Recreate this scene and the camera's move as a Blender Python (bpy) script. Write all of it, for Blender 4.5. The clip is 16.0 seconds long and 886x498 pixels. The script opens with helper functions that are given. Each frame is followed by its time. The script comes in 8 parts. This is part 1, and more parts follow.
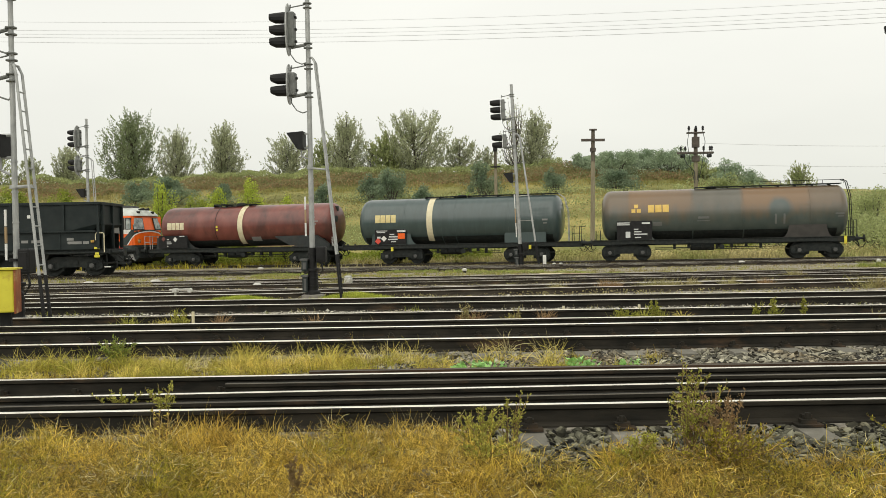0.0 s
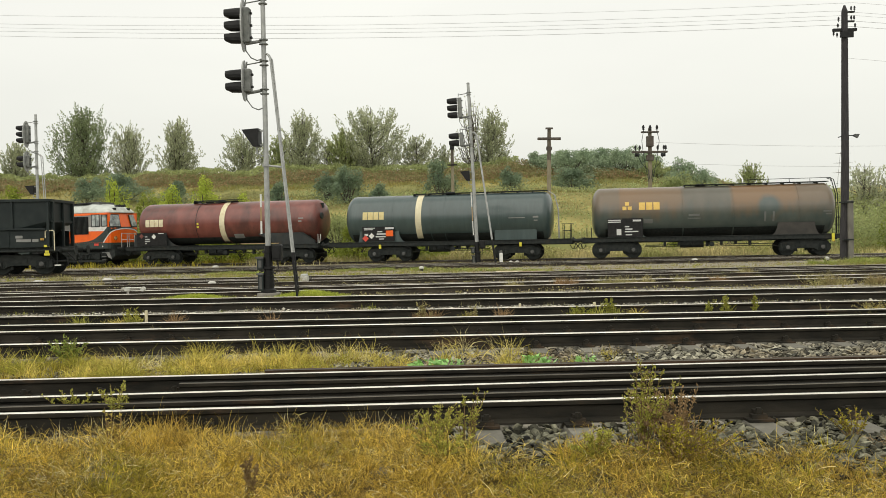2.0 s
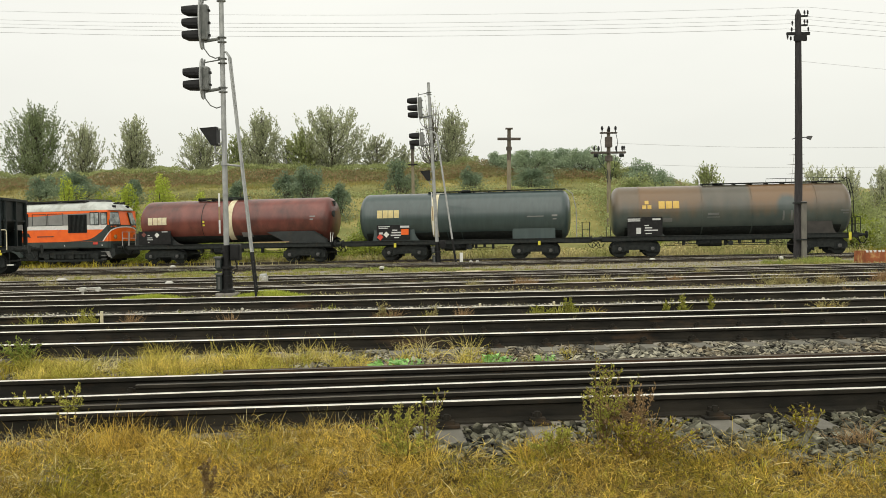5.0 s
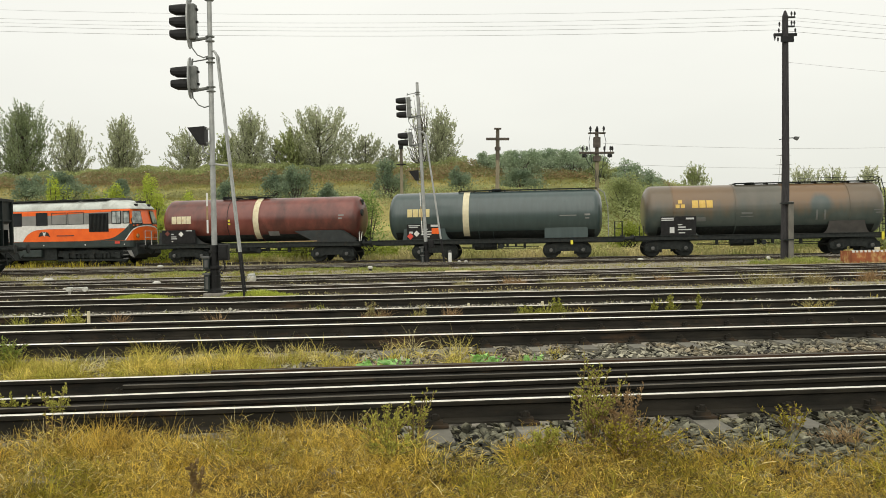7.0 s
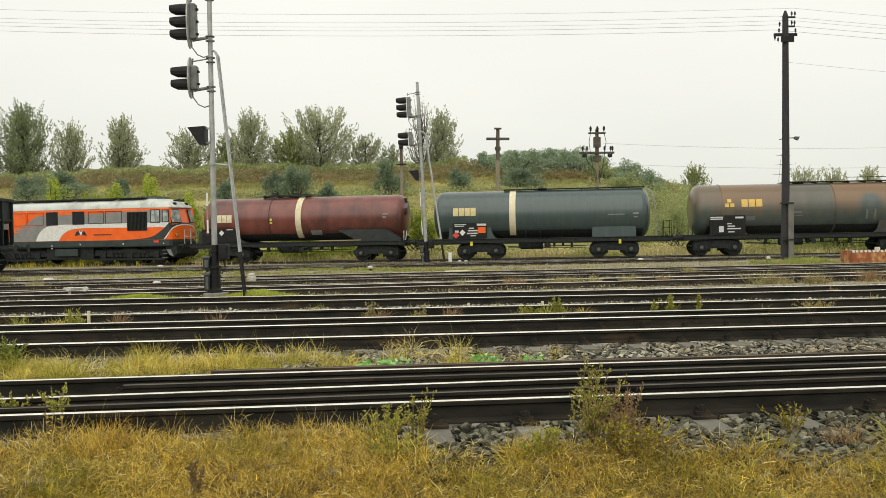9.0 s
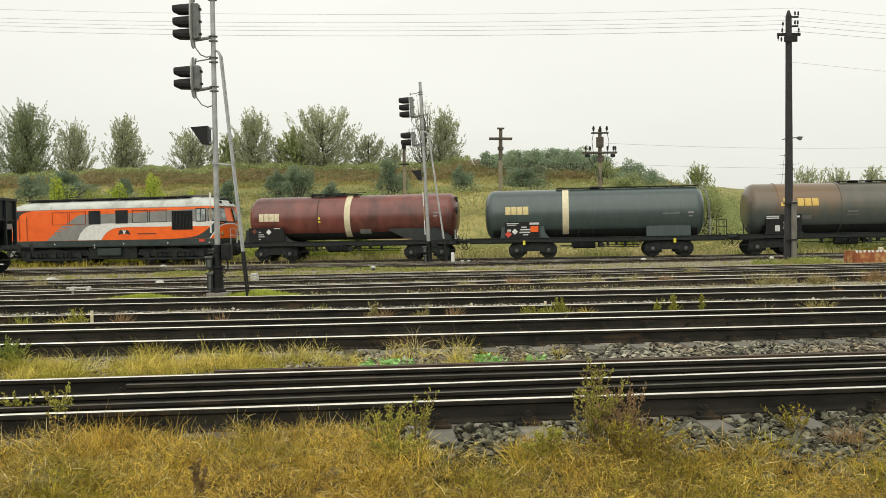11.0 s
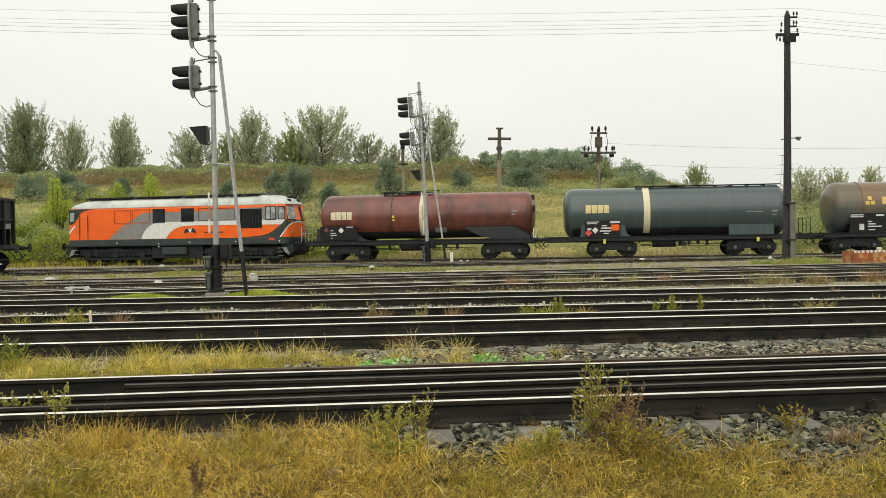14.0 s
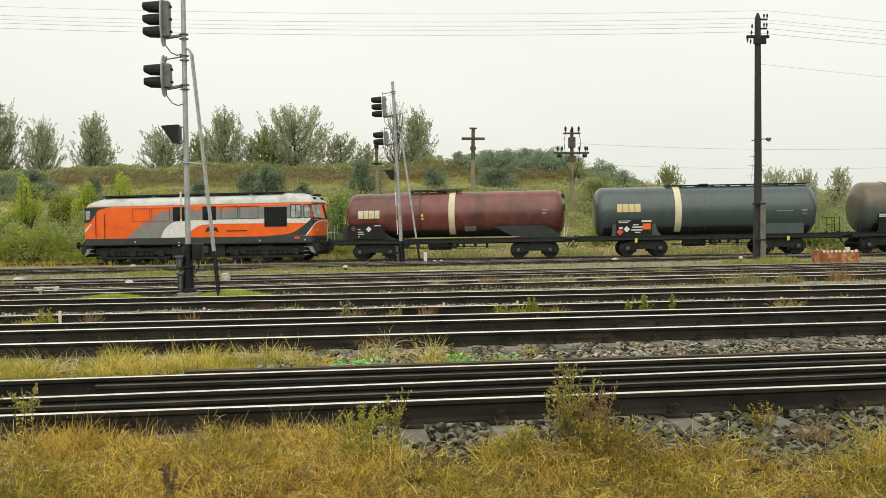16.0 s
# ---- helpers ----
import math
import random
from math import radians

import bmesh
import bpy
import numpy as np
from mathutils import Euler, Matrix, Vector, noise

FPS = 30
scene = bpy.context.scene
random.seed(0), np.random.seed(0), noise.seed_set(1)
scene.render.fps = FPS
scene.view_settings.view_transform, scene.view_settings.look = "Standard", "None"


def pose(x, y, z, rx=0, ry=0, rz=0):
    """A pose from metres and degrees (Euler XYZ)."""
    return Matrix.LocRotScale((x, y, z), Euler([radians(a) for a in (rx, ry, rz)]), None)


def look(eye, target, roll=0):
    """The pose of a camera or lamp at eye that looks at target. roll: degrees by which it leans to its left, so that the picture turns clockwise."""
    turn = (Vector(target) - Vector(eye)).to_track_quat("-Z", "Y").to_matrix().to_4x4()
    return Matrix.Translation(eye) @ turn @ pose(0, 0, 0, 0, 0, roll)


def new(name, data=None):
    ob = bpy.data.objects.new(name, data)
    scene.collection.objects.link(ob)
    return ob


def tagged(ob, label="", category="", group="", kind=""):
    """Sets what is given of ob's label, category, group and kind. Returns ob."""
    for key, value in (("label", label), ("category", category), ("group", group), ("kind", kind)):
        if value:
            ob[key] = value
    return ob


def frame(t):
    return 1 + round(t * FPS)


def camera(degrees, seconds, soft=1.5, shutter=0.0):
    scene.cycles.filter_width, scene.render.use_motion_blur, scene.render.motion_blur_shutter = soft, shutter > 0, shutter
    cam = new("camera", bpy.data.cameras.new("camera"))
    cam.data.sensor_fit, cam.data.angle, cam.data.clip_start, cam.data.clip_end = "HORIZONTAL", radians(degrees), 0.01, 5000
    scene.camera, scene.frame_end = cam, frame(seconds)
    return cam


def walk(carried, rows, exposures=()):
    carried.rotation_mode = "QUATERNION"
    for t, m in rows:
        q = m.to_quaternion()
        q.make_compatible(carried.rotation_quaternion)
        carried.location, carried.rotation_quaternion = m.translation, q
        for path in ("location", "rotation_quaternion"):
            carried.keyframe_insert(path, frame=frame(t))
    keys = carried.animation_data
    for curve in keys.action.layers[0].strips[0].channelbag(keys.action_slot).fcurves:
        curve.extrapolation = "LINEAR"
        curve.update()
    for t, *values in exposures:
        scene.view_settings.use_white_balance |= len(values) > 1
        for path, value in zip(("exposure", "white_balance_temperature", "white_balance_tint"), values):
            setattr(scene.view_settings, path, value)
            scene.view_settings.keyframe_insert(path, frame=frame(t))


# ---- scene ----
# ---------------------------------------------------------------- camera
EYE_Z = 1.27
cam = camera(51.6, 16.0, soft=0.82)
PATH = [  # seconds, tilt, lean, turn in degrees; the camera only pans on its stand
    (0.0, 89.346, 1.131, 5.884), (0.5, 89.185, 1.126, 5.276), (1.0, 89.176, 1.120, 4.593), (1.5, 89.160, 1.100, 3.852),
    (2.0, 89.167, 1.107, 3.192), (2.5, 89.153, 1.088, 2.664), (3.0, 89.149, 1.077, 2.204), (3.5, 89.125, 1.034, 1.763),
    (4.0, 89.113, 1.041, 1.356), (6.5, 89.096, 1.034, 0.099), (7.0, 89.088, 1.019, -0.003), (7.5, 89.081, 0.995, -0.006),
    (8.0, 89.080, 0.995, -0.014), (8.5, 89.081, 0.995, -0.004), (9.0, 89.080, 1.0, 0.003), (11.5, 89.076, 0.960, 0.297),
    (12.0, 89.077, 0.952, 0.452), (12.5, 89.085, 0.970, 0.554), (13.0, 89.084, 0.966, 0.486), (13.5, 89.076, 0.954, 0.261),
    (14.0, 89.074, 0.954, 0.097), (14.5, 89.070, 0.947, -0.094), (15.0, 89.059, 0.945, -0.463), (15.5, 89.051, 0.920, -0.965),
    (16.0, 89.033, 0.911, -1.541)]
walk(cam, [(t, pose(0, 0, EYE_Z, a, b, c)) for t, a, b, c in PATH], exposures=[(0.0, 0.0, 6750, 8), (16.0, 0.0, 6750, 8)])

# ---------------------------------------------------------------- world: overcast sky, soft high sun
world = bpy.data.worlds.new("overcast")
scene.world = world
world.use_nodes = True
wn, wl = world.node_tree.nodes, world.node_tree.links
wn.clear()
w_out = wn.new("ShaderNodeOutputWorld")
w_bg = wn.new("ShaderNodeBackground")
w_sky = wn.new("ShaderNodeTexSky")
w_sky.sky_type, w_sky.sun_disc = "NISHITA", False
w_sky.sun_elevation, w_sky.sun_rotation = radians(48), radians(200)
w_sky.air_density, w_sky.dust_density = 1.0, 4.0
w_grey = wn.new("ShaderNodeHueSaturation")
w_grey.inputs["Saturation"].default_value = 0.12
w_grey.inputs["Value"].default_value = 0.1
w_cloud = wn.new("ShaderNodeMix")
w_cloud.data_type = "RGBA"
w_cloud.inputs[0].default_value = 0.93
w_tc = wn.new("ShaderNodeTexCoord")
w_map = wn.new("ShaderNodeMapping")
w_map.inputs["Scale"].default_value = (1.0, 1.0, 3.5)
w_noise = wn.new("ShaderNodeTexNoise")
w_noise.inputs["Scale"].default_value, w_noise.inputs["Detail"].default_value = 1.6, 4.0
w_ramp = wn.new("ShaderNodeValToRGB")
w_ramp.color_ramp.elements[0].position, w_ramp.color_ramp.elements[1].position = 0.3, 0.7
w_ramp.color_ramp.elements[0].color = (0.81, 0.82, 0.80, 1)
w_ramp.color_ramp.elements[1].color = (0.90, 0.91, 0.88, 1)
w_sep = wn.new("ShaderNodeSeparateXYZ")
w_low = wn.new("ShaderNodeValToRGB")
w_low.color_ramp.elements[0].position, w_low.color_ramp.elements[1].position = 0.02, 0.22
w_low.color_ramp.elements[0].color = (0.86, 0.868, 0.85, 1)
w_low.color_ramp.elements[1].color = (1, 1, 1, 1)
w_mul = wn.new("ShaderNodeMix")
w_mul.data_type, w_mul.blend_type = "RGBA", "MULTIPLY"
w_mul.inputs[0].default_value = 1.0
wl.new(w_tc.outputs["Generated"], w_map.inputs["Vector"])
wl.new(w_map.outputs[0], w_noise.inputs["Vector"])
wl.new(w_noise.outputs["Fac"], w_ramp.inputs[0])
wl.new(w_tc.outputs["Generated"], w_sep.inputs[0])
wl.new(w_sep.outputs["Z"], w_low.inputs[0])
wl.new(w_ramp.outputs[0], w_mul.inputs[6])
wl.new(w_low.outputs[0], w_mul.inputs[7])
wl.new(w_sky.outputs[0], w_grey.inputs["Color"])
wl.new(w_grey.outputs[0], w_cloud.inputs[6])
wl.new(w_mul.outputs[2], w_cloud.inputs[7])
wl.new(w_cloud.outputs[2], w_bg.inputs["Color"])
w_bg.inputs["Strength"].default_value = 1.12
wl.new(w_bg.outputs[0], w_out.inputs[0])

sun = new("sun", bpy.data.lights.new("sun", "SUN"))
sun.data.energy, sun.data.angle, sun.data.color = 1.5, radians(80), (1.0, 0.96, 0.9)
sun.matrix_world = look((-15, -25, 60), (0, 20, 0))
# ---------------------------------------------------------------- materials
def surf(name, c1, c2, scale=4.0, rough=0.7, metal=0.0, bump=0.0, bump_scale=30.0, c3=None, c3_scale=1.2, c3_low=0.55, c3_high=0.7,
         stretch=(1, 1, 1), spread=0.0, space="Object", island=0.0, detail=6.0, trans=0.0, spec=0.5, coat=0.0):
    """Two colours mixed by fine noise, a third in larger patches, relief, and a spread of brightness from piece to piece."""
    m = bpy.data.materials.new(name)
    m.use_nodes = True
    n, l = m.node_tree.nodes, m.node_tree.links
    b = n["Principled BSDF"]
    b.inputs["Roughness"].default_value, b.inputs["Metallic"].default_value = rough, metal
    b.inputs["Specular IOR Level"].default_value = spec
    b.inputs["Coat Weight"].default_value, b.inputs["Coat Roughness"].default_value = coat, 0.16
    tc, mp = n.new("ShaderNodeTexCoord"), n.new("ShaderNodeMapping")
    mp.inputs["Scale"].default_value = stretch
    l.new(tc.outputs[space], mp.inputs["Vector"])
    no = n.new("ShaderNodeTexNoise")
    no.inputs["Scale"].default_value, no.inputs["Detail"].default_value = scale, detail
    l.new(mp.outputs[0], no.inputs["Vector"])
    ra = n.new("ShaderNodeValToRGB")
    ra.color_ramp.elements[0].position, ra.color_ramp.elements[1].position = 0.32, 0.68
    ra.color_ramp.elements[0].color, ra.color_ramp.elements[1].color = (*c1, 1), (*c2, 1)
    l.new(no.outputs["Fac"], ra.inputs[0])
    out = ra.outputs[0]
    if c3:
        n3, r3, mx = n.new("ShaderNodeTexNoise"), n.new("ShaderNodeValToRGB"), n.new("ShaderNodeMix")
        n3.inputs["Scale"].default_value, n3.inputs["Detail"].default_value = c3_scale, 8.0
        n3.inputs["Roughness"].default_value = 0.65
        l.new(mp.outputs[0], n3.inputs["Vector"])
        r3.color_ramp.elements[0].position, r3.color_ramp.elements[1].position = c3_low, c3_high
        l.new(n3.outputs["Fac"], r3.inputs[0])
        mx.data_type = "RGBA"
        mx.inputs[7].default_value = (*c3, 1)
        l.new(r3.outputs[0], mx.inputs[0])
        l.new(out, mx.inputs[6])
        out = mx.outputs[2]
    for amount, node, socket in ((spread, "ShaderNodeObjectInfo", "Random"), (island, "ShaderNodeNewGeometry", "Random Per Island")):
        if amount:
            oi, mr, hs = n.new(node), n.new("ShaderNodeMapRange"), n.new("ShaderNodeHueSaturation")
            mr.inputs["To Min"].default_value, mr.inputs["To Max"].default_value = 1 - amount, 1 + amount
            l.new(oi.outputs[socket], mr.inputs["Value"])
            l.new(mr.outputs[0], hs.inputs["Value"])
            l.new(out, hs.inputs["Color"])
            out = hs.outputs[0]
    l.new(out, b.inputs["Base Color"])
    if bump:
        nb, bu = n.new("ShaderNodeTexNoise"), n.new("ShaderNodeBump")
        nb.inputs["Scale"].default_value, nb.inputs["Detail"].default_value = bump_scale, 5.0
        l.new(mp.outputs[0], nb.inputs["Vector"])
        bu.inputs["Strength"].default_value, bu.inputs["Distance"].default_value = bump, 0.02
        l.new(nb.outputs["Fac"], bu.inputs["Height"])
        l.new(bu.outputs[0], b.inputs["Normal"])
    if trans:
        tr, ad = n.new("ShaderNodeBsdfTranslucent"), n.new("ShaderNodeMixShader")
        ad.inputs[0].default_value = trans
        l.new(out, tr.inputs["Color"])
        l.new(b.outputs[0], ad.inputs[1])
        l.new(tr.outputs[0], ad.inputs[2])
        l.new(ad.outputs[0], n["Material Output"].inputs["Surface"])
    return m


M_SOIL = surf("soil", (0.06, 0.045, 0.022), (0.12, 0.09, 0.045), 3.0, 0.95, bump=0.6, bump_scale=12, c3=(0.10, 0.095, 0.03), c3_scale=0.5, c3_low=0.5, c3_high=0.65)
M_YARD = surf("fouled_ballast", (0.14, 0.127, 0.10), (0.37, 0.335, 0.27), 9.0, 0.95, bump=1.0, bump_scale=18, c3=(0.20, 0.175, 0.085), c3_scale=0.35, c3_low=0.52, c3_high=0.62)
M_HILL = surf("hill_grass", (0.20, 0.175, 0.055), (0.42, 0.36, 0.125), 0.35, 0.95, bump=0.8, bump_scale=2.5, c3=(0.165, 0.175, 0.05), c3_scale=0.09, c3_low=0.45, c3_high=0.6, stretch=(0.5, 1, 2.2), detail=9)
M_STONE_DARK = surf("dark_ballast_stone", (0.036, 0.036, 0.024), (0.185, 0.178, 0.125), 9.0, 0.92, island=1.0, spec=0.25, c3=(0.10, 0.08, 0.05), c3_scale=1.5, c3_low=0.55, c3_high=0.7)
M_STONE_PIECE = surf("single_ballast_stone", (0.038, 0.038, 0.026), (0.185, 0.178, 0.126), 1.2, 0.92, spread=0.85, spec=0.25, c3=(0.10, 0.08, 0.05), c3_scale=0.5, c3_low=0.55, c3_high=0.7)
M_STONE = surf("ballast_stone", (0.070, 0.066, 0.048), (0.285, 0.268, 0.20), 6.0, 0.85, island=1.0, c3=(0.19, 0.145, 0.085), c3_scale=0.8, c3_low=0.46, c3_high=0.66)
M_CONC = surf("concrete_sleeper", (0.13, 0.122, 0.095), (0.21, 0.197, 0.16), 8.0, 0.9, bump=0.3, bump_scale=60, spread=0.15)
M_WOODS = surf("tarred_wood", (0.055, 0.046, 0.035), (0.12, 0.10, 0.075), 6.0, 0.85, bump=0.4, stretch=(6, 1, 1), spread=0.2)
M_RAIL = surf("rail_steel_side", (0.0110, 0.0104, 0.0080), (0.034, 0.0295, 0.0215), 7.0, 0.75, 0.0, bump=0.3, c3=(0.11, 0.066, 0.036), c3_scale=3, c3_low=0.58, c3_high=0.8, stretch=(0.4, 1, 1), spec=0.2)
M_RAIL_DUSTY = surf("dusty_rail_side", (0.026, 0.022, 0.017), (0.072, 0.060, 0.045), 7.0, 0.85, 0.0, bump=0.3, c3=(0.11, 0.07, 0.042), c3_scale=3, c3_low=0.58, c3_high=0.8, stretch=(0.4, 1, 1), spec=0.2)
M_RAIL_RUSTY = surf("rusty_rail_side", (0.030, 0.020, 0.013), (0.085, 0.052, 0.032), 7.0, 0.8, bump=0.3, stretch=(0.4, 1, 1), spec=0.2)
M_HEAD = surf("polished_rail_head", (0.78, 0.74, 0.64), (0.92, 0.89, 0.80), 2.0, 0.34, 1.0, stretch=(0.2, 4, 1))
M_HEAD_FAR = surf("worn_rail_head", (0.58, 0.55, 0.47), (0.78, 0.75, 0.66), 2.0, 0.40, 0.5, stretch=(0.2, 4, 1))
M_HEAD_DULL = surf("dull_grey_rail_head", (0.34, 0.31, 0.26), (0.52, 0.48, 0.41), 2.0, 0.55, 0.2, stretch=(0.2, 4, 1))
M_GUARD = surf("worn_guard_rail_edge", (0.10, 0.09, 0.07), (0.20, 0.18, 0.145), 3.0, 0.6, 0.1, stretch=(0.3, 4, 1))
M_GALV = surf("grey_mast_paint", (0.30, 0.31, 0.30), (0.43, 0.44, 0.425), 5.0, 0.55, 0.2, bump=0.1, c3=(0.30, 0.24, 0.17), c3_scale=2.5, c3_low=0.62, c3_high=0.8)
M_BLACK = surf("black_paint", (0.007, 0.007, 0.007), (0.016, 0.016, 0.016), 5.0, 0.5, bump=0.1, spec=0.25)
# Grime of the running gear; the tank bellies wear it as painted shade.
M_DARKFRAME = surf("grimy_gear_and_belly_shade", (0.0095, 0.0130, 0.0128), (0.026, 0.0300, 0.0275), 6.0, 0.7, bump=0.3, c3=(0.045, 0.036, 0.026), c3_scale=2, c3_low=0.58, c3_high=0.75, spec=0.3)
M_HOUSING = surf("grimy_housing_grey", (0.12, 0.13, 0.12), (0.22, 0.225, 0.21), 6.0, 0.6, 0.1, bump=0.1)
M_LENS = surf("dark_lens", (0.01, 0.012, 0.013), (0.02, 0.022, 0.024), 8.0, 0.15)
M_WOODP = surf("creosoted_pole", (0.020, 0.019, 0.021), (0.048, 0.044, 0.045), 5.0, 0.9, bump=0.4, stretch=(8, 8, 0.6))
M_POLEB = surf("brown_weathered_pole", (0.07, 0.06, 0.045), (0.14, 0.12, 0.09), 5.0, 0.9, bump=0.3, stretch=(6, 6, 0.5))
M_CPOLE = surf("weathered_concrete", (0.16, 0.15, 0.13), (0.27, 0.25, 0.215), 4.0, 0.9, bump=0.3, stretch=(1, 1, 0.4))
M_RED = surf("maroon_tank_paint", (0.150, 0.040, 0.030), (0.205, 0.060, 0.043), 1.6, 0.45, spec=0.3, coat=0.6, bump=0.03, bump_scale=2, c3=(0.075, 0.026, 0.019), c3_scale=0.45, c3_low=0.45, c3_high=0.62, stretch=(1, 1, 0.6))
M_GREEN = surf("dark_grey_green_tank_paint", (0.040, 0.063, 0.061), (0.052, 0.079, 0.075), 3.0, 0.45, spec=0.3, coat=0.8, bump=0.03, bump_scale=1.2, c3=(0.040, 0.060, 0.057), c3_scale=1.1, c3_low=0.5, c3_high=0.72, stretch=(1.6, 1, 0.25))


def stained_tank_paint():
    """Grey-green paint, browned by rust over the upper half of some of the plates, with one bare round patch."""
    m = surf("rust_stained_grey_tank_paint", (0.050, 0.070, 0.064), (0.076, 0.093, 0.082), 2.0, 0.45, spec=0.3, coat=0.7, bump=0.04, bump_scale=3, stretch=(0.8, 1, 0.35))
    n, l = m.node_tree.nodes, m.node_tree.links
    b = n["Principled BSDF"]
    base = b.inputs["Base Color"].links[0].from_socket
    tc, sp, no = n.new("ShaderNodeTexCoord"), n.new("ShaderNodeSeparateXYZ"), n.new("ShaderNodeTexNoise")
    l.new(tc.outputs["Object"], sp.inputs[0])
    mp = n.new("ShaderNodeMapping")
    mp.inputs["Scale"].default_value = (1.6, 1.0, 0.5)
    l.new(tc.outputs["Object"], mp.inputs["Vector"])
    l.new(mp.outputs[0], no.inputs["Vector"])
    no.inputs["Scale"].default_value, no.inputs["Detail"].default_value = 1.3, 6.0

    def calc(op, *values):
        q = n.new("ShaderNodeMath")
        q.operation = op
        for k, v in enumerate(values):
            if isinstance(v, (int, float)):
                q.inputs[k].default_value = v
            else:
                l.new(v, q.inputs[k])
        return q.outputs[0]

    def span(v, a, z):
        q = n.new("ShaderNodeMapRange")
        q.inputs["From Min"].default_value, q.inputs["From Max"].default_value = a, z
        l.new(v, q.inputs["Value"])
        return q.outputs[0]

    plates = n.new("ShaderNodeValToRGB")
    ramp = plates.color_ramp
    ramp.elements[0].position, ramp.elements[0].color = 0.0, (0.55, 0.55, 0.55, 1)
    ramp.elements[1].position, ramp.elements[1].color = 0.115, (0.55, 0.55, 0.55, 1)
    for pos, v in ((0.125, 0.95), (0.37, 0.72), (0.39, 0.30), (0.57, 0.25), (0.59, 0.95), (0.83, 0.9), (0.85, 0.6), (1.0, 0.5)):
        e = ramp.elements.new(pos)
        e.color = (v, v, v, 1)
    l.new(span(sp.outputs["X"], -6.8, 6.6), plates.inputs[0])
    z = calc("ADD", sp.outputs["Z"], calc("MULTIPLY", no.outputs["Fac"], 1.3))
    high = span(z, 2.75, 3.75)
    dx, dz = calc("SUBTRACT", sp.outputs["X"], 2.95), calc("SUBTRACT", sp.outputs["Z"], 2.75)
    far = calc("SQRT", calc("ADD", calc("MULTIPLY", dx, dx), calc("MULTIPLY", dz, dz)))
    patch = span(calc("ADD", far, calc("MULTIPLY", no.outputs["Fac"], 0.2)), 0.55, 0.85)
    fac = calc("MULTIPLY", calc("MULTIPLY", plates.outputs[0], high), patch)
    mx = n.new("ShaderNodeMix")
    mx.data_type = "RGBA"
    mx.inputs[7].default_value = (0.175, 0.098, 0.040, 1)
    l.new(fac, mx.inputs[0])
    l.new(base, mx.inputs[6])
    l.new(mx.outputs[2], b.inputs["Base Color"])
    return m


M_VTG = stained_tank_paint()
M_CREAM = surf("cream_paint", (0.62, 0.55, 0.36), (0.72, 0.66, 0.46), 5.0, 0.6, c3=(0.5, 0.36, 0.16), c3_scale=2, c3_low=0.55, c3_high=0.75)
M_WHITE = surf("white_paint", (0.62, 0.62, 0.58), (0.76, 0.76, 0.73), 6.0, 0.6, c3=(0.42, 0.38, 0.3), c3_scale=3, c3_low=0.58, c3_high=0.75)
M_DINGY = surf("dingy_white_paint", (0.46, 0.45, 0.40), (0.64, 0.63, 0.58), 9.0, 0.7, c3=(0.30, 0.26, 0.19), c3_scale=5, c3_low=0.5, c3_high=0.7)
M_ORANGE = surf("orange_paint", (0.82, 0.115, 0.006), (0.90, 0.145, 0.010), 2.0, 0.33, bump=0.03, c3=(0.70, 0.10, 0.012), c3_scale=1.4, c3_low=0.5, c3_high=0.75)
M_LGREY = surf("light_grey_paint", (0.50, 0.51, 0.50), (0.60, 0.61, 0.59), 2.0, 0.42)
M_FAINT = surf("faint_grey_streak", (0.10, 0.105, 0.10), (0.15, 0.155, 0.145), 2.0, 0.5)
M_MGREY = surf("mid_grey_paint", (0.19, 0.19, 0.18), (0.25, 0.25, 0.235), 2.0, 0.45)
M_DGREY = surf("dark_grey_blue_paint", (0.018, 0.025, 0.024), (0.034, 0.042, 0.040), 2.0, 0.5, spec=0.3)
M_SKIRT = surf("dark_green_grey_paint", (0.022, 0.033, 0.031), (0.040, 0.054, 0.050), 2.0, 0.5, spec=0.35, c3=(0.05, 0.05, 0.042), c3_scale=1.5, c3_low=0.55, c3_high=0.75)
M_SLAT = surf("grimy_slat_grey", (0.06, 0.062, 0.06), (0.11, 0.11, 0.105), 4.0, 0.6)
M_ROOF = surf("weathered_roof_paint", (0.50, 0.53, 0.49), (0.64, 0.67, 0.62), 1.5, 0.5, c3=(0.33, 0.34, 0.30), c3_scale=0.9, c3_low=0.5, c3_high=0.7)
M_PANELEDGE = surf("dark_orange_edge", (0.32, 0.055, 0.012), (0.42, 0.08, 0.02), 3.0, 0.6)
M_HOPPER = surf("black_green_hopper_paint", (0.010, 0.0155, 0.0155), (0.020, 0.0275, 0.0265), 2.0, 0.5, bump=0.08, spec=0.25, c3=(0.018, 0.018, 0.016), c3_scale=0.8, c3_low=0.58, c3_high=0.8)
M_SADDLE = surf("soot_grey_saddle_paint", (0.020, 0.024, 0.024), (0.036, 0.041, 0.040), 2.5, 0.55, spec=0.3, c3=(0.05, 0.042, 0.034), c3_scale=1.5, c3_low=0.5, c3_high=0.7)
M_GRIME = surf("brown_grimed_saddle_paint", (0.036, 0.034, 0.030), (0.056, 0.051, 0.045), 2.5, 0.6, spec=0.3)
M_GLASS = surf("dark_cab_glass", (0.010, 0.012, 0.014), (0.022, 0.026, 0.028), 1.0, 0.08, spec=0.2)
M_YELLOW = surf("yellow_paint", (0.62, 0.55, 0.04), (0.72, 0.66, 0.06), 4.0, 0.6, c3=(0.35, 0.15, 0.04), c3_scale=2.4, c3_low=0.53, c3_high=0.66)
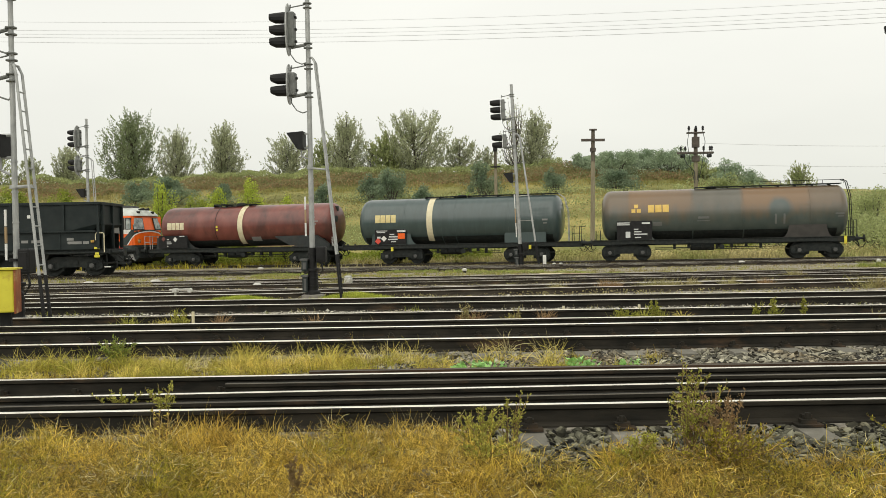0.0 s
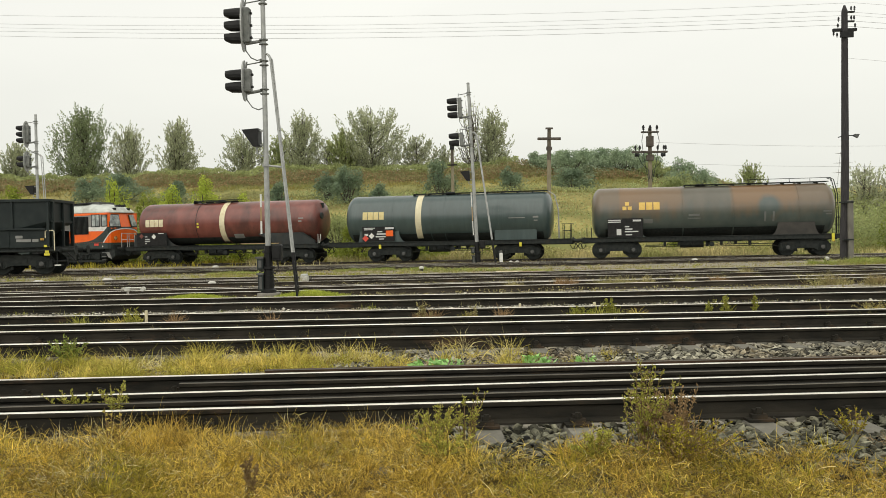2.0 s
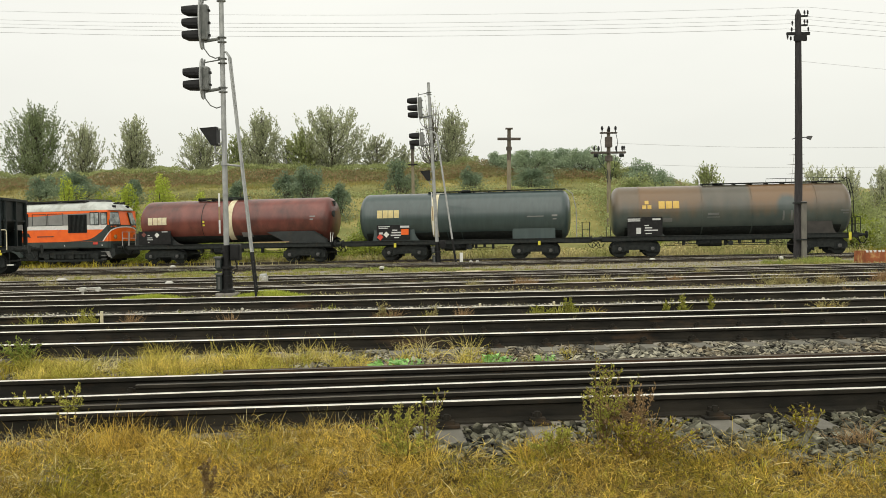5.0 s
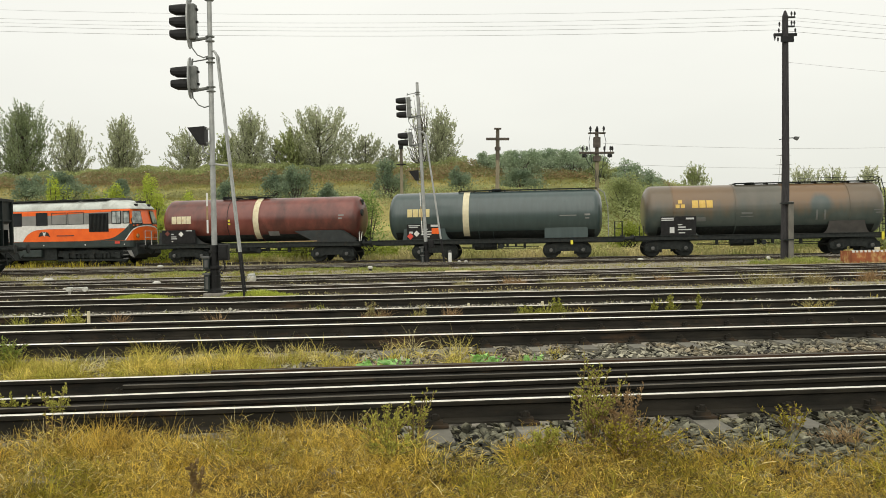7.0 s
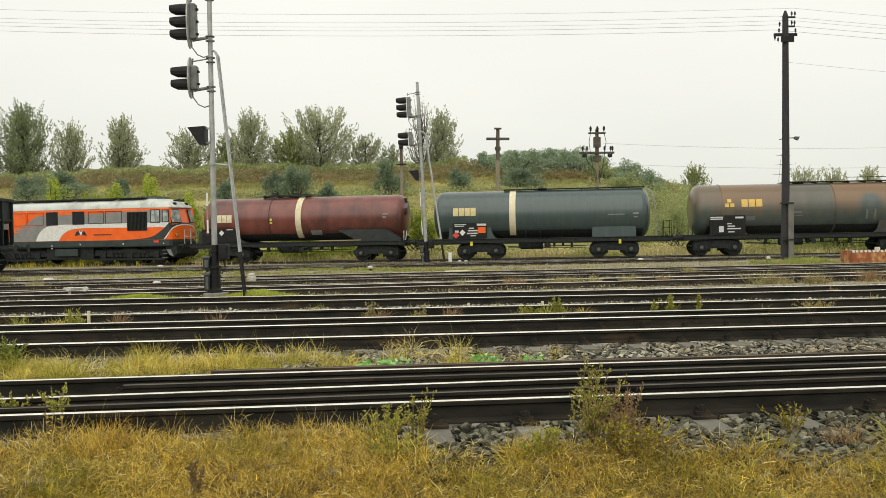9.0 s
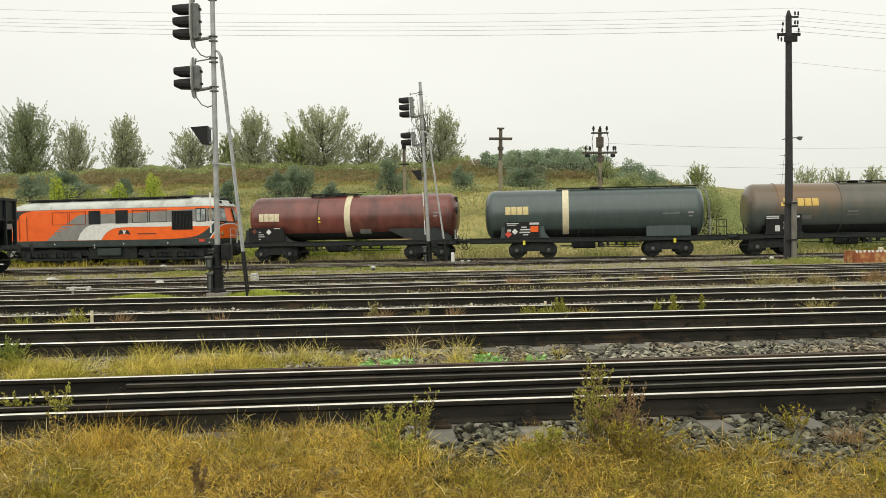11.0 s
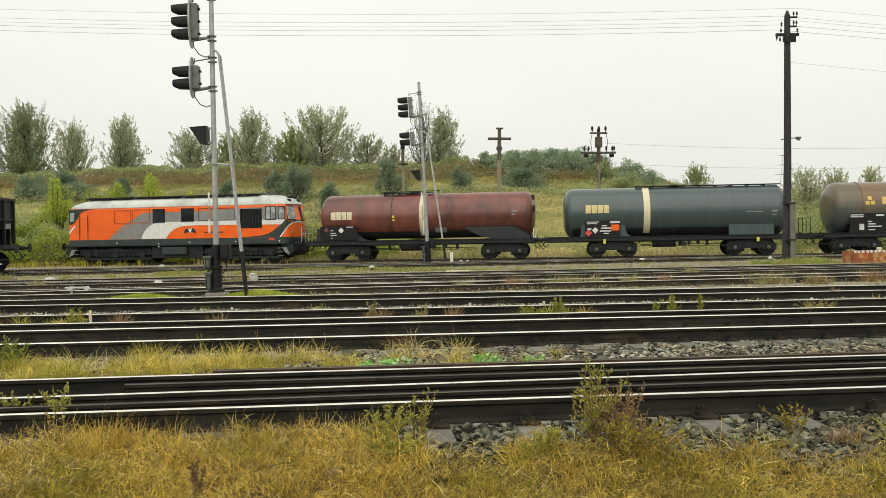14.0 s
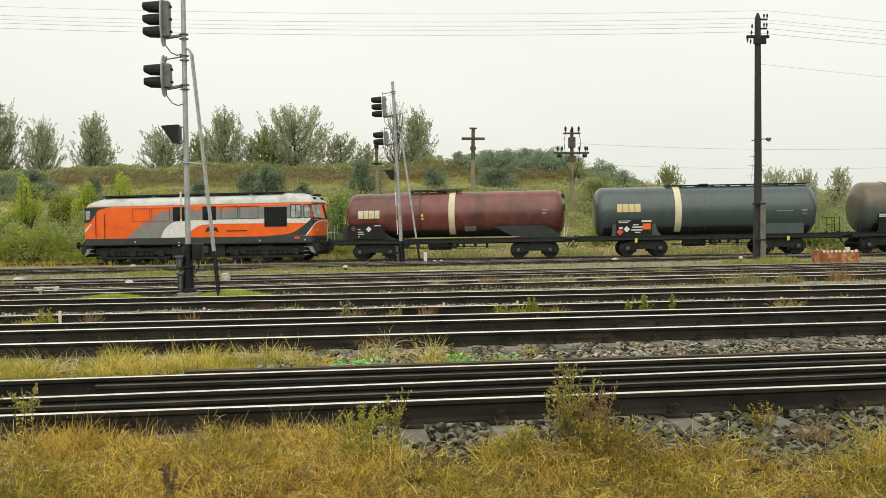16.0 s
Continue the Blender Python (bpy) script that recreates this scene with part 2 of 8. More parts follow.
M_RUST = surf("rusted_orange_paint", (0.22, 0.062, 0.022), (0.36, 0.11, 0.04), 3.0, 0.85, bump=0.4, c3=(0.52, 0.34, 0.13), c3_scale=2.6, c3_low=0.52, c3_high=0.66)
M_REDP = surf("red_paint", (0.55, 0.05, 0.03), (0.65, 0.08, 0.05), 4.0, 0.6)
M_WIRE = surf("wire", (0.34, 0.34, 0.34), (0.42, 0.42, 0.42), 4.0, 0.6)
M_STRAW = surf("pale_straw", (0.52, 0.41, 0.07), (0.76, 0.63, 0.17), 1.2, 0.8, island=0.45, c3=(0.30, 0.29, 0.05), c3_scale=0.5, c3_low=0.45, c3_high=0.6, trans=0.35)
M_DRY = surf("dry_grass", (0.46, 0.325, 0.035), (0.86, 0.66, 0.14), 1.2, 0.7, island=0.8, c3=(0.38, 0.235, 0.03), c3_scale=1.1, c3_low=0.42, c3_high=0.66, trans=0.35)
M_GRASS = surf("green_grass", (0.22, 0.25, 0.03), (0.38, 0.36, 0.06), 1.5, 0.85, island=0.35, trans=0.3)
M_OLIVE = surf("olive_grass", (0.27, 0.245, 0.02), (0.47, 0.41, 0.045), 2.2, 0.8, island=0.7, c3=(0.34, 0.26, 0.03), c3_scale=1.8, c3_low=0.45, c3_high=0.6, trans=0.3)
M_GOLDG = surf("golden_verge_grass", (0.50, 0.405, 0.07), (0.82, 0.675, 0.19), 1.4, 0.8, island=0.5, c3=(0.36, 0.34, 0.05), c3_scale=0.9, c3_low=0.45, c3_high=0.58, trans=0.3)
M_WEED = surf("weed_leaves", (0.30, 0.31, 0.045), (0.50, 0.47, 0.10), 3.0, 0.8, island=0.35, trans=0.3)
M_LEAFY = surf("fresh_green_leaves", (0.28, 0.52, 0.13), (0.44, 0.72, 0.28), 5.0, 0.6, island=0.3, trans=0.3)
M_FERN = surf("feathery_green_leaves", (0.20, 0.27, 0.045), (0.32, 0.38, 0.085), 4.0, 0.75, island=0.3, trans=0.3)
M_MATGREEN = surf("yellow_green_mat", (0.24, 0.29, 0.06), (0.42, 0.46, 0.13), 0.8, 0.85, island=0.4, trans=0.3, c3=(0.36, 0.33, 0.12), c3_scale=0.5, c3_low=0.5, c3_high=0.65)
M_BUFF = surf("buff_rough_grass", (0.46, 0.40, 0.18), (0.68, 0.59, 0.30), 0.4, 0.85, island=0.4, trans=0.3, c3=(0.30, 0.32, 0.10), c3_scale=0.25, c3_low=0.45, c3_high=0.6)
M_DEAD = surf("dead_brown_grass", (0.20, 0.135, 0.03), (0.36, 0.25, 0.06), 1.5, 0.85, island=0.7, trans=0.3)
M_DOCK = surf("reddish_dry_dock", (0.24, 0.15, 0.07), (0.38, 0.25, 0.12), 1.5, 0.85, island=0.35, trans=0.25)
M_STEM = surf("dry_stem", (0.14, 0.09, 0.035), (0.25, 0.17, 0.07), 4.0, 0.9)
M_BARK = surf("bark", (0.06, 0.05, 0.042), (0.12, 0.10, 0.085), 4.0, 0.95, bump=0.5)
M_CROWN = surf("grey_green_foliage", (0.36, 0.385, 0.24), (0.53, 0.555, 0.37), 0.5, 0.85, island=0.25, trans=0.55)
M_CROWN2 = surf("olive_foliage", (0.30, 0.345, 0.145), (0.46, 0.50, 0.23), 0.5, 0.85, island=0.25, trans=0.5)
M_DEEP = surf("deep_green_foliage", (0.20, 0.25, 0.13), (0.34, 0.39, 0.21), 0.5, 0.85, island=0.3, trans=0.5)
M_CROWN3 = surf("yellow_green_foliage", (0.22, 0.28, 0.035), (0.37, 0.41, 0.075), 0.5, 0.85, island=0.35, trans=0.4)
M_PALELEAF = surf("pale_silvery_leaves", (0.40, 0.43, 0.27), (0.64, 0.65, 0.47), 0.8, 0.7, island=0.3, trans=0.45)
# Paler copy of M_SHRUB: the haze of distance is put into its colour.
M_SHRUB_FAR = surf("haze_painted_shrub_foliage", (0.27, 0.35, 0.225), (0.42, 0.50, 0.33), 0.6, 0.85, island=0.25, trans=0.45)
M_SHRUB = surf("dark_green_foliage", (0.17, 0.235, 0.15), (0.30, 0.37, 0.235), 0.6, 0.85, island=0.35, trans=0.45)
M_LIMELEAF = surf("lime_green_sapling_leaves", (0.34, 0.42, 0.05), (0.54, 0.60, 0.11), 0.6, 0.8, island=0.35, trans=0.45)
M_BUSH = surf("fresh_green_bush_leaves", (0.20, 0.30, 0.075), (0.34, 0.44, 0.14), 0.6, 0.8, island=0.35, trans=0.45)
M_BROWN = surf("reddish_dry_scrub", (0.27, 0.185, 0.095), (0.39, 0.285, 0.15), 0.5, 0.9, island=0.2, trans=0.35)
# The pale mottling paints bright sky into the cab panes.
M_CABGLASS = surf("cab_glass_painted_sky", (0.10, 0.12, 0.12), (0.46, 0.50, 0.48), 3.0, 0.05)
M_GOLD = surf("golden_yellow_paint", (0.62, 0.40, 0.08), (0.70, 0.48, 0.13), 5.0, 0.55)
M_PALEGOLD = surf("faded_yellow_paint", (0.58, 0.47, 0.20), (0.66, 0.56, 0.28), 5.0, 0.6)
M_CLAY = surf("light_brown_paint", (0.30, 0.20, 0.10), (0.36, 0.25, 0.13), 5.0, 0.6)
M_TAN = surf("tan_weathered_pole", (0.17, 0.145, 0.095), (0.27, 0.235, 0.16), 4.0, 0.9, bump=0.3, stretch=(3, 3, 0.4))
M_STUB = surf("dirty_concrete", (0.11, 0.105, 0.09), (0.18, 0.17, 0.145), 4.0, 0.9, bump=0.3, stretch=(1, 1, 0.4))
M_PALE = surf("bleached_straw", (0.68, 0.58, 0.24), (0.86, 0.77, 0.40), 1.5, 0.7, island=0.3, trans=0.3)
M_HEDGE = surf("brown_olive_brush", (0.215, 0.205, 0.095), (0.35, 0.335, 0.16), 0.4, 0.9, island=0.15, trans=0.35, c3=(0.24, 0.25, 0.10), c3_scale=0.12, c3_low=0.45, c3_high=0.6)
M_WEEDY = surf("low_yard_weeds", (0.28, 0.26, 0.10), (0.46, 0.41, 0.19), 0.6, 0.9, island=0.35, trans=0.3, c3=(0.24, 0.16, 0.08), c3_scale=0.3, c3_low=0.5, c3_high=0.65)
# ---------------------------------------------------------------- mesh helpers
def mesh_of(name, bm, material, smooth=False):
    me = bpy.data.meshes.new(name)
    bm.normal_update()
    bm.to_mesh(me)
    bm.free()
    me.materials.append(material)
    if smooth:
        me.polygons.foreach_set("use_smooth", [True] * len(me.polygons))
    return me


def part(name, bm, material, parent, label="", smooth=False):
    ob = new(name, mesh_of(name, bm, material, smooth))
    ob.parent = parent
    return tagged(ob, label)


def thing(name, label, category, group="", kind="", at=None):
    ob = new(name)
    ob.empty_display_size = 0.2
    if at:
        ob.matrix_world = at
    return tagged(ob, label, category, group, kind)


def box(bm, x0, x1, y0, y1, z0, z1, bevel=0.0, m=None):
    vs = [bm.verts.new((x, y, z)) for x in (x0, x1) for y in (y0, y1) for z in (z0, z1)]
    fs = [bm.faces.new([vs[i] for i in f]) for f in ((0, 1, 3, 2), (4, 6, 7, 5), (0, 4, 5, 1), (2, 3, 7, 6), (0, 2, 6, 4), (1, 5, 7, 3))]
    if bevel:
        r = bmesh.ops.bevel(bm, geom=list({e for f in fs for e in f.edges}), offset=bevel, segments=2, affect="EDGES", profile=0.6)
        vs = list({v for f in r["faces"] for v in f.verts} | {v for v in vs if v.is_valid})
    if m:
        for v in vs:
            v.co = m @ v.co
    return bm


def ring_loft(bm, rings, cap=True, close=True):
    """Skin a list of equal rings of points."""
    rows = [[bm.verts.new(p) for p in r] for r in rings]
    k = len(rows[0])
    for a, b in zip(rows, rows[1:]):
        for i in range(k if close else k - 1):
            j = (i + 1) % k
            bm.faces.new((a[i], a[j], b[j], b[i]))
    if cap:
        bm.faces.new(rows[0][::-1])
        bm.faces.new(rows[-1])
    return bm


def tube(bm, pts, radii, n=8):
    """A round bar along points."""
    pts = [Vector(p) for p in pts]
    if not hasattr(radii, "__len__"):
        radii = [radii] * len(pts)
    rings = []
    for i, p in enumerate(pts):
        d = (pts[min(i + 1, len(pts) - 1)] - pts[max(i - 1, 0)]).normalized()
        u = d.cross(Vector((0, 0, 1)) if abs(d.z) < 0.9 else Vector((1, 0, 0))).normalized()
        v = d.cross(u)
        rings.append([p + radii[i] * (u * math.cos(2 * math.pi * k / n) + v * math.sin(2 * math.pi * k / n)) for k in range(n)])
    return ring_loft(bm, rings)


def disc(bm, centre, axis, r, depth, n=20):
    c, a = Vector(centre), Vector(axis).normalized()
    return tube(bm, [c - a * depth / 2, c + a * depth / 2], r, n)


def plate(bm, poly, y0, y1):
    """A flat outline in x, z, thickened along y."""
    return ring_loft(bm, [[(x, y0, z) for x, z in poly], [(x, y1, z) for x, z in poly]])


def from_arrays(name, verts, faces, material, parent=None, label="", category="", kind="", group=""):
    me = bpy.data.meshes.new(name)
    me.from_pydata(verts.tolist(), [], faces.tolist())
    me.materials.append(material)
    ob = new(name, me)
    ob.parent = parent
    return tagged(ob, label, category, group, kind)


def B():
    return bmesh.new()


def ground_z(y):
    """Height of the yard: a faint fall away from the eye, and a dip where the camera stands."""
    y = np.asarray(y, float)
    z = -0.0078 * (y - 7.0)
    return z - 0.32 * np.clip((5.4 - y) / 2.4, 0, 1) ** 1.3


def gz(y):
    return float(ground_z(y))
# ---------------------------------------------------------------- ground, hill, tracks
def grid_mesh(name, xs, ys, fz, material, label, category, smooth=True):
    X, Y = np.meshgrid(xs, ys)
    Z = fz(X, Y)
    v = np.stack([X, Y, Z], -1).reshape(-1, 3)
    nx, ny = len(xs), len(ys)
    i = (np.arange(ny - 1)[:, None] * nx + np.arange(nx - 1)[None]).ravel()
    f = np.stack([i, i + 1, i + nx + 1, i + nx], -1)
    ob = from_arrays(name, v, f, material, None, label, category, "structure")
    if smooth:
        ob.data.polygons.foreach_set("use_smooth", [True] * len(f))
    return ob


def bumps(X, Y, size, seed=0.0):
    """Smooth waves that stand in for uneven ground."""
    return (np.sin(X / size + seed) * np.cos(Y / size * 1.3 + seed * 2) + 0.6 * np.sin(X / size * 2.3 + Y / size * 1.7 + seed)
            + 0.4 * np.cos(X / size * 4.1 - Y / size * 3.3 + seed * 3))


def crest(X):
    """Height of the hill's crest along the hill: high over most of it, sinking to the east."""
    return 5.6 + 3.75 / (1 + np.exp((X - 23.5) / 6.5)) - 0.45 / (1 + np.exp((X + 15.0) / 5.0)) + 0.22 * np.sin(X / 6.0) + 0.12 * np.sin(X / 2.1)


def hill_z(X, Y):
    base = ground_z(np.minimum(Y, 66.0))
    h = crest(X)
    k1 = np.clip((Y - 66.0) / 22.0, 0, 1)
    k2 = np.clip((Y - 92.0) / 17.0, 0, 1)
    step = lambda k: k * k * (3 - 2 * k)
    z = base + (h - base) * (0.575 * step(k1) + 0.425 * step(k2))
    return z + bumps(X, Y, 3.2, 0.7) * 0.16 * np.clip((Y - 62) / 10, 0, 1) - np.clip((Y - 130) / 120, 0, 1) * 0.5


def land_z(X, Y):
    near = ground_z(Y) + bumps(X, Y, 0.9, 0.3) * 0.012 - 0.065 * ((Y > 4.5) & (Y < 12.6)) - 0.04 * ((Y >= 12.6) & (Y < 17))
    return np.where(Y < 62, near, hill_z(X, Y))


ys = np.concatenate([np.arange(-30, 0, 6.0), np.arange(0, 12, 0.3), np.arange(12, 62, 1.0), np.arange(62, 135, 1.2), np.array([140, 160, 200, 300, 500, 900, 2000.0])])
xs = np.concatenate([np.array([-2000, -900, -400, -200]), np.arange(-120, -16, 2.5), np.arange(-16, 16, 0.5), np.arange(16, 121, 2.5), np.array([200, 400, 900, 2000.0])])
ground = grid_mesh("ground", xs, ys, land_z, M_YARD, "fouled grey ballast and soil of a railway yard", "ground")
ground.data.materials.append(M_HILL)
ground.data.materials.append(M_SOIL)
mid_y = np.repeat((ys[:-1] + ys[1:]) / 2, len(xs) - 1)
ground.data.polygons.foreach_set("material_index", np.where(mid_y > 61, 1, np.where(mid_y < 5.0, 2, 0)).astype(np.int32))

TOP = 0.16  # rail head over the yard's surface


def siding_y(x):
    return 43.9 + 0.18 * x + 0.0015 * max(-8 - x, 0) ** 2


def train_y(x):
    return 52.0 + 0.00212 * max(37.8 - x, 0) ** 2


TRACKS = [  # name, y at x = 0, slope, half length, polished, concrete sleepers
    (6.86, 0.090, 30, True, True), (11.27, 0.070, 45, True, True), (13.87, 0.055, 45, True, False), (17.95, 0.022, 60, True, False),
    (22.9, 0.140, 60, True, False), (28.0, 0.085, 60, True, False), (30.9, 0.095, 60, True, False)]

RAIL_PROFILE = [(-0.066, 0.0), (0.066, 0.0), (0.066, 0.012), (0.012, 0.030), (0.010, 0.105), (0.033, 0.118), (0.035, 0.141), (0.030, 0.146),
                (-0.030, 0.146), (-0.035, 0.141), (-0.033, 0.118), (-0.010, 0.105), (-0.012, 0.030), (-0.066, 0.012)]


HEAD_NARROW = ((-0.027, 0.1455), (0.027, 0.1455), (0.025, 0.1480), (0.0, 0.1492), (-0.025, 0.1480))
HEAD_EDGE = ((-0.0352, 0.1420), (-0.028, 0.1420), (-0.028, 0.1476), (-0.0345, 0.1468))
HEAD_MID = ((-0.027, 0.1455), (0.027, 0.1455), (0.025, 0.1478), (0.0, 0.1492), (-0.025, 0.1478))
HEAD_WORN = ((-0.0335, 0.1435), (0.0335, 0.1435), (0.031, 0.1475), (0.019, 0.1506), (0.0, 0.1513), (-0.019, 0.1506), (-0.031, 0.1475))


def rail(parent, pts, polished=True, lift=0.012, side=None):
    """One rail along points of the rail's foot; its running face is a strip of its own."""
    bm = B()
    rings, tops = [], []
    for i, p in enumerate(pts):
        a, b = Vector(pts[max(i - 1, 0)]), Vector(pts[min(i + 1, len(pts) - 1)])
        d = (b - a).normalized()
        n = Vector((-d.y, d.x, 0)).normalized()
        q = Vector(p) + Vector((0, 0, lift))
        rings.append([q + n * u + Vector((0, 0, w)) for u, w in RAIL_PROFILE])
        tops.append([q + n * u + Vector((0, 0, w)) for u, w in (HEAD_EDGE if not polished and pts[len(pts) // 2][1] < 20 else HEAD_MID if pts[len(pts) // 2][1] < 9 else HEAD_WORN if pts[len(pts) // 2][1] < 26 else HEAD_NARROW)])
    ring_loft(bm, rings)
    ob = part("rail", bm, side or M_RAIL if pts[len(pts) // 2][1] < 20 else M_RAIL_DUSTY, parent)
    bm = B()
    ring_loft(bm, tops)
    part("running_surface", bm, (M_HEAD if pts[len(pts) // 2][1] < 12.6 else M_HEAD_FAR) if polished else M_GUARD if pts[len(pts) // 2][1] < 20 else M_HEAD_DULL, ob)
    return ob


def sleeper_mesh(concrete):
    bm = B()
    if concrete:
        ring_loft(bm, [[(x, y, z) for x, z in ((-0.13, -0.16), (0.13, -0.16), (0.085, w), (-0.085, w))] for y, w in ((-1.27, 0.0), (-0.55, 0.01), (0.55, -0.03), (1.27, 0.0))])
    else:
        box(bm, -0.125, 0.125, -1.28, 1.28, -0.14, 0.0, 0.012)
    return mesh_of("sleeper", bm, M_CONC if concrete else M_WOODS)


def clip_mesh():
    """Base plate, clamp and bolt that hold the rail to a sleeper."""
    bm = B()
    box(bm, -0.085, 0.085, -0.16, 0.16, 0.0, 0.016)
    for s in (-1, 1):
        box(bm, -0.05, 0.05, s * 0.10 - 0.03, s * 0.10 + 0.03, 0.016, 0.045)
        tube(bm, [(0, s * 0.105, 0.04), (0, s * 0.105, 0.085)], 0.020, 6)
        box(bm, -0.03, 0.03, s * 0.075 - 0.03, s * 0.075 + 0.03, 0.045, 0.07)
    return mesh_of("rail_clip", bm, M_RAIL)


SLEEPERS = {True: sleeper_mesh(True), False: sleeper_mesh(False)}
CLIP = clip_mesh()


def along(f, x0, x1, step=2.0):
    n = max(2, int((x1 - x0) / step))
    return [(x, f(x), gz(f(x)) + 0.0) for x in np.linspace(x0, x1, n + 1)]


def offset_line(pts, d):
    out = []
    for i, p in enumerate(pts):
        a, b = Vector(pts[max(i - 1, 0)]), Vector(pts[min(i + 1, len(pts) - 1)])
        t = (b - a).normalized()
        n = Vector((-t.y, t.x, 0)).normalized()
        out.append(tuple(Vector(p) + n * d))
    return out


def railway_track(f, half, polished, concrete, clips):
    tr = thing("railway_track", ("rusty-sided polished steel rails on grey concrete sleepers" if concrete else "dark steel rails on half-buried tarred wooden sleepers"),
               "railway track", "tracks of the yard", "structure")
    line = along(f, -half, half)
    for d in (-0.7525, 0.7525):
        rail(tr, offset_line(line, d), polished)
    return tr


def lay_sleepers(tr, f, x0, x1, concrete, clips, step=0.6, x_from=0.0, bare=None, sink=0.0):
    """Sleepers one by one under a track, with rail clips where they can be seen."""
    for k in range(math.ceil((x0 - x_from) / step), int((x1 - x_from) / step) + 1):
        x = x_from + k * step
        y = f(x)
        a = math.atan2(f(x + 0.5) - f(x - 0.5), 1.0)
        s = new("sleeper", SLEEPERS[concrete])
        s.parent = tr
        s.matrix_world = Matrix.Translation((x, y, gz(y) + 0.004 + sink - (0.05 if bare is not None and k not in bare else 0.0) + random.uniform(-0.004, 0.004))) @ Matrix.Rotation(a + random.uniform(-0.01, 0.01), 4, "Z")
        if clips:
            for d in (-0.7525, 0.7525):
                c = new("rail_clip", CLIP)
                c.parent = tr
                c.matrix_world = Matrix.Translation((x - math.sin(a) * d, y + math.cos(a) * d, gz(y) + 0.006)) @ Matrix.Rotation(a, 4, "Z")


def straight(c, m):
    return lambda x: c + m * x


yard = []
for i, (c, m, half, polished, concrete) in enumerate(TRACKS):
    yard.append(railway_track(straight(c, m), half, polished, concrete, i < 2))
yard.append(railway_track(siding_y, 60, True, False, False))
# closing rail of the points laid within the nearest track, and its guard rails
rail(yard[0], along(straight(6.83, 0.117), -6.5, 6.2), True)
rail(yard[0], along(straight(7.47, 0.088), -2.55, 20), False, -0.02)
rail(yard[0], along(straight(8.0, 0.088), -2.0, 20), False, 0.0, M_RAIL_RUSTY)
rail(yard[0], along(straight(6.70, 0.117), -6.5, 5.0), False, -0.03)
# crossover rails between the middle tracks
rail(yard[4], along(lambda x: 24.3 + 0.10 * x, -30, 14), False)
rail(yard[5], along(lambda x: 29.2 + 0.07 * x, -26, 30), False)
rail(yard[7], along(lambda x: 46.0 + 0.07 * x, -30, 40), False)
rail(yard[7], along(lambda x: 47.5 + 0.07 * x, -30, 40), False)
train_track = railway_track(train_y, 60, True, False, False)
# ---------------------------------------------------------------- rolling stock (local x along the track, z = 0 on the rail head)
WHEEL_R = 0.46
ROLLING = []  # wheelsets and their radius, for motions()


def wheelset(parent, x, r=WHEEL_R):
    bm = B()
    for s in (-1, 1):
        tube(bm, [(0, s * 0.715, 0), (0, s * 0.735, 0), (0, s * 0.738, 0), (0, s * 0.85, 0), (0, s * 0.855, 0), (0, s * 0.84, 0)],
             [r + 0.02, r + 0.028, r, r - 0.006, r - 0.06, r * 0.55], 28)
        disc(bm, (0, s * 0.93, 0), (0, 1, 0), 0.11, 0.22, 12)
        for k in range(6):
            a = k * math.pi / 3
            disc(bm, (math.cos(a) * r * 0.66, s * 0.855, math.sin(a) * r * 0.66), (0, 1, 0), 0.05, 0.03, 8)
    disc(bm, (0, 0, 0), (0, 1, 0), 0.085, 1.7, 12)
    w = part("wheelset", bm, M_DARKFRAME, parent)
    w.location = (x, 0, r)
    ROLLING.append((w, x, r))
    return w


def bogie(parent, x):
    """Two-axle bogie: pressed side frames with axle boxes, springs and bolster."""
    bm = B()
    for s in (-1, 1):
        y = s * 1.02
        plate(bm, [(-1.36, 0.34), (-1.34, 0.66), (-0.66, 0.88), (0.66, 0.88), (1.34, 0.66), (1.36, 0.34), (1.16, 0.26), (0.70, 0.28), (0.46, 0.40), (-0.46, 0.40), (-0.70, 0.28), (-1.16, 0.26)], y - 0.05, y + 0.05)
        for bx in (-0.44, 0.44):
            box(bm, bx - 0.05, bx + 0.05, y - 0.22 * s, y - 0.08 * s, 0.22, 0.60)
        for ax in (-0.92, 0.92):
            box(bm, ax - 0.14, ax + 0.14, y - 0.13, y + 0.13, 0.30, 0.58, 0.03)
            for dx in (-0.24, 0.24):
                tube(bm, [(ax + dx, y, 0.36), (ax + dx, y, 0.62)], 0.075, 8)
        box(bm, -0.30, 0.30, y - 0.08, y + 0.08, 0.52, 0.70)
    box(bm, -0.22, 0.22, -1.0, 1.0, 0.55, 0.78)
    for ax in (-1.34, 1.34):
        tube(bm, [(ax, -1.0, 0.55), (ax, 1.0, 0.55)], 0.05, 8)
    b = part("bogie", bm, M_DARKFRAME, parent, "grimy two-axle bogie")
    b.location = (x, 0, 0)
    for ax in (-0.92, 0.92):
        for s in (-1, 1):
            bm = B()
            tube(bm, [(ax, s * 1.15, 0.46), (ax, s * 1.19, 0.46), (ax, s * 1.205, 0.46)], [0.105, 0.105, 0.07], 12)
            part("axle_cap", bm, M_SLAT, b, "greasy grey axle box cover")
        wheelset(b, ax)
    return b


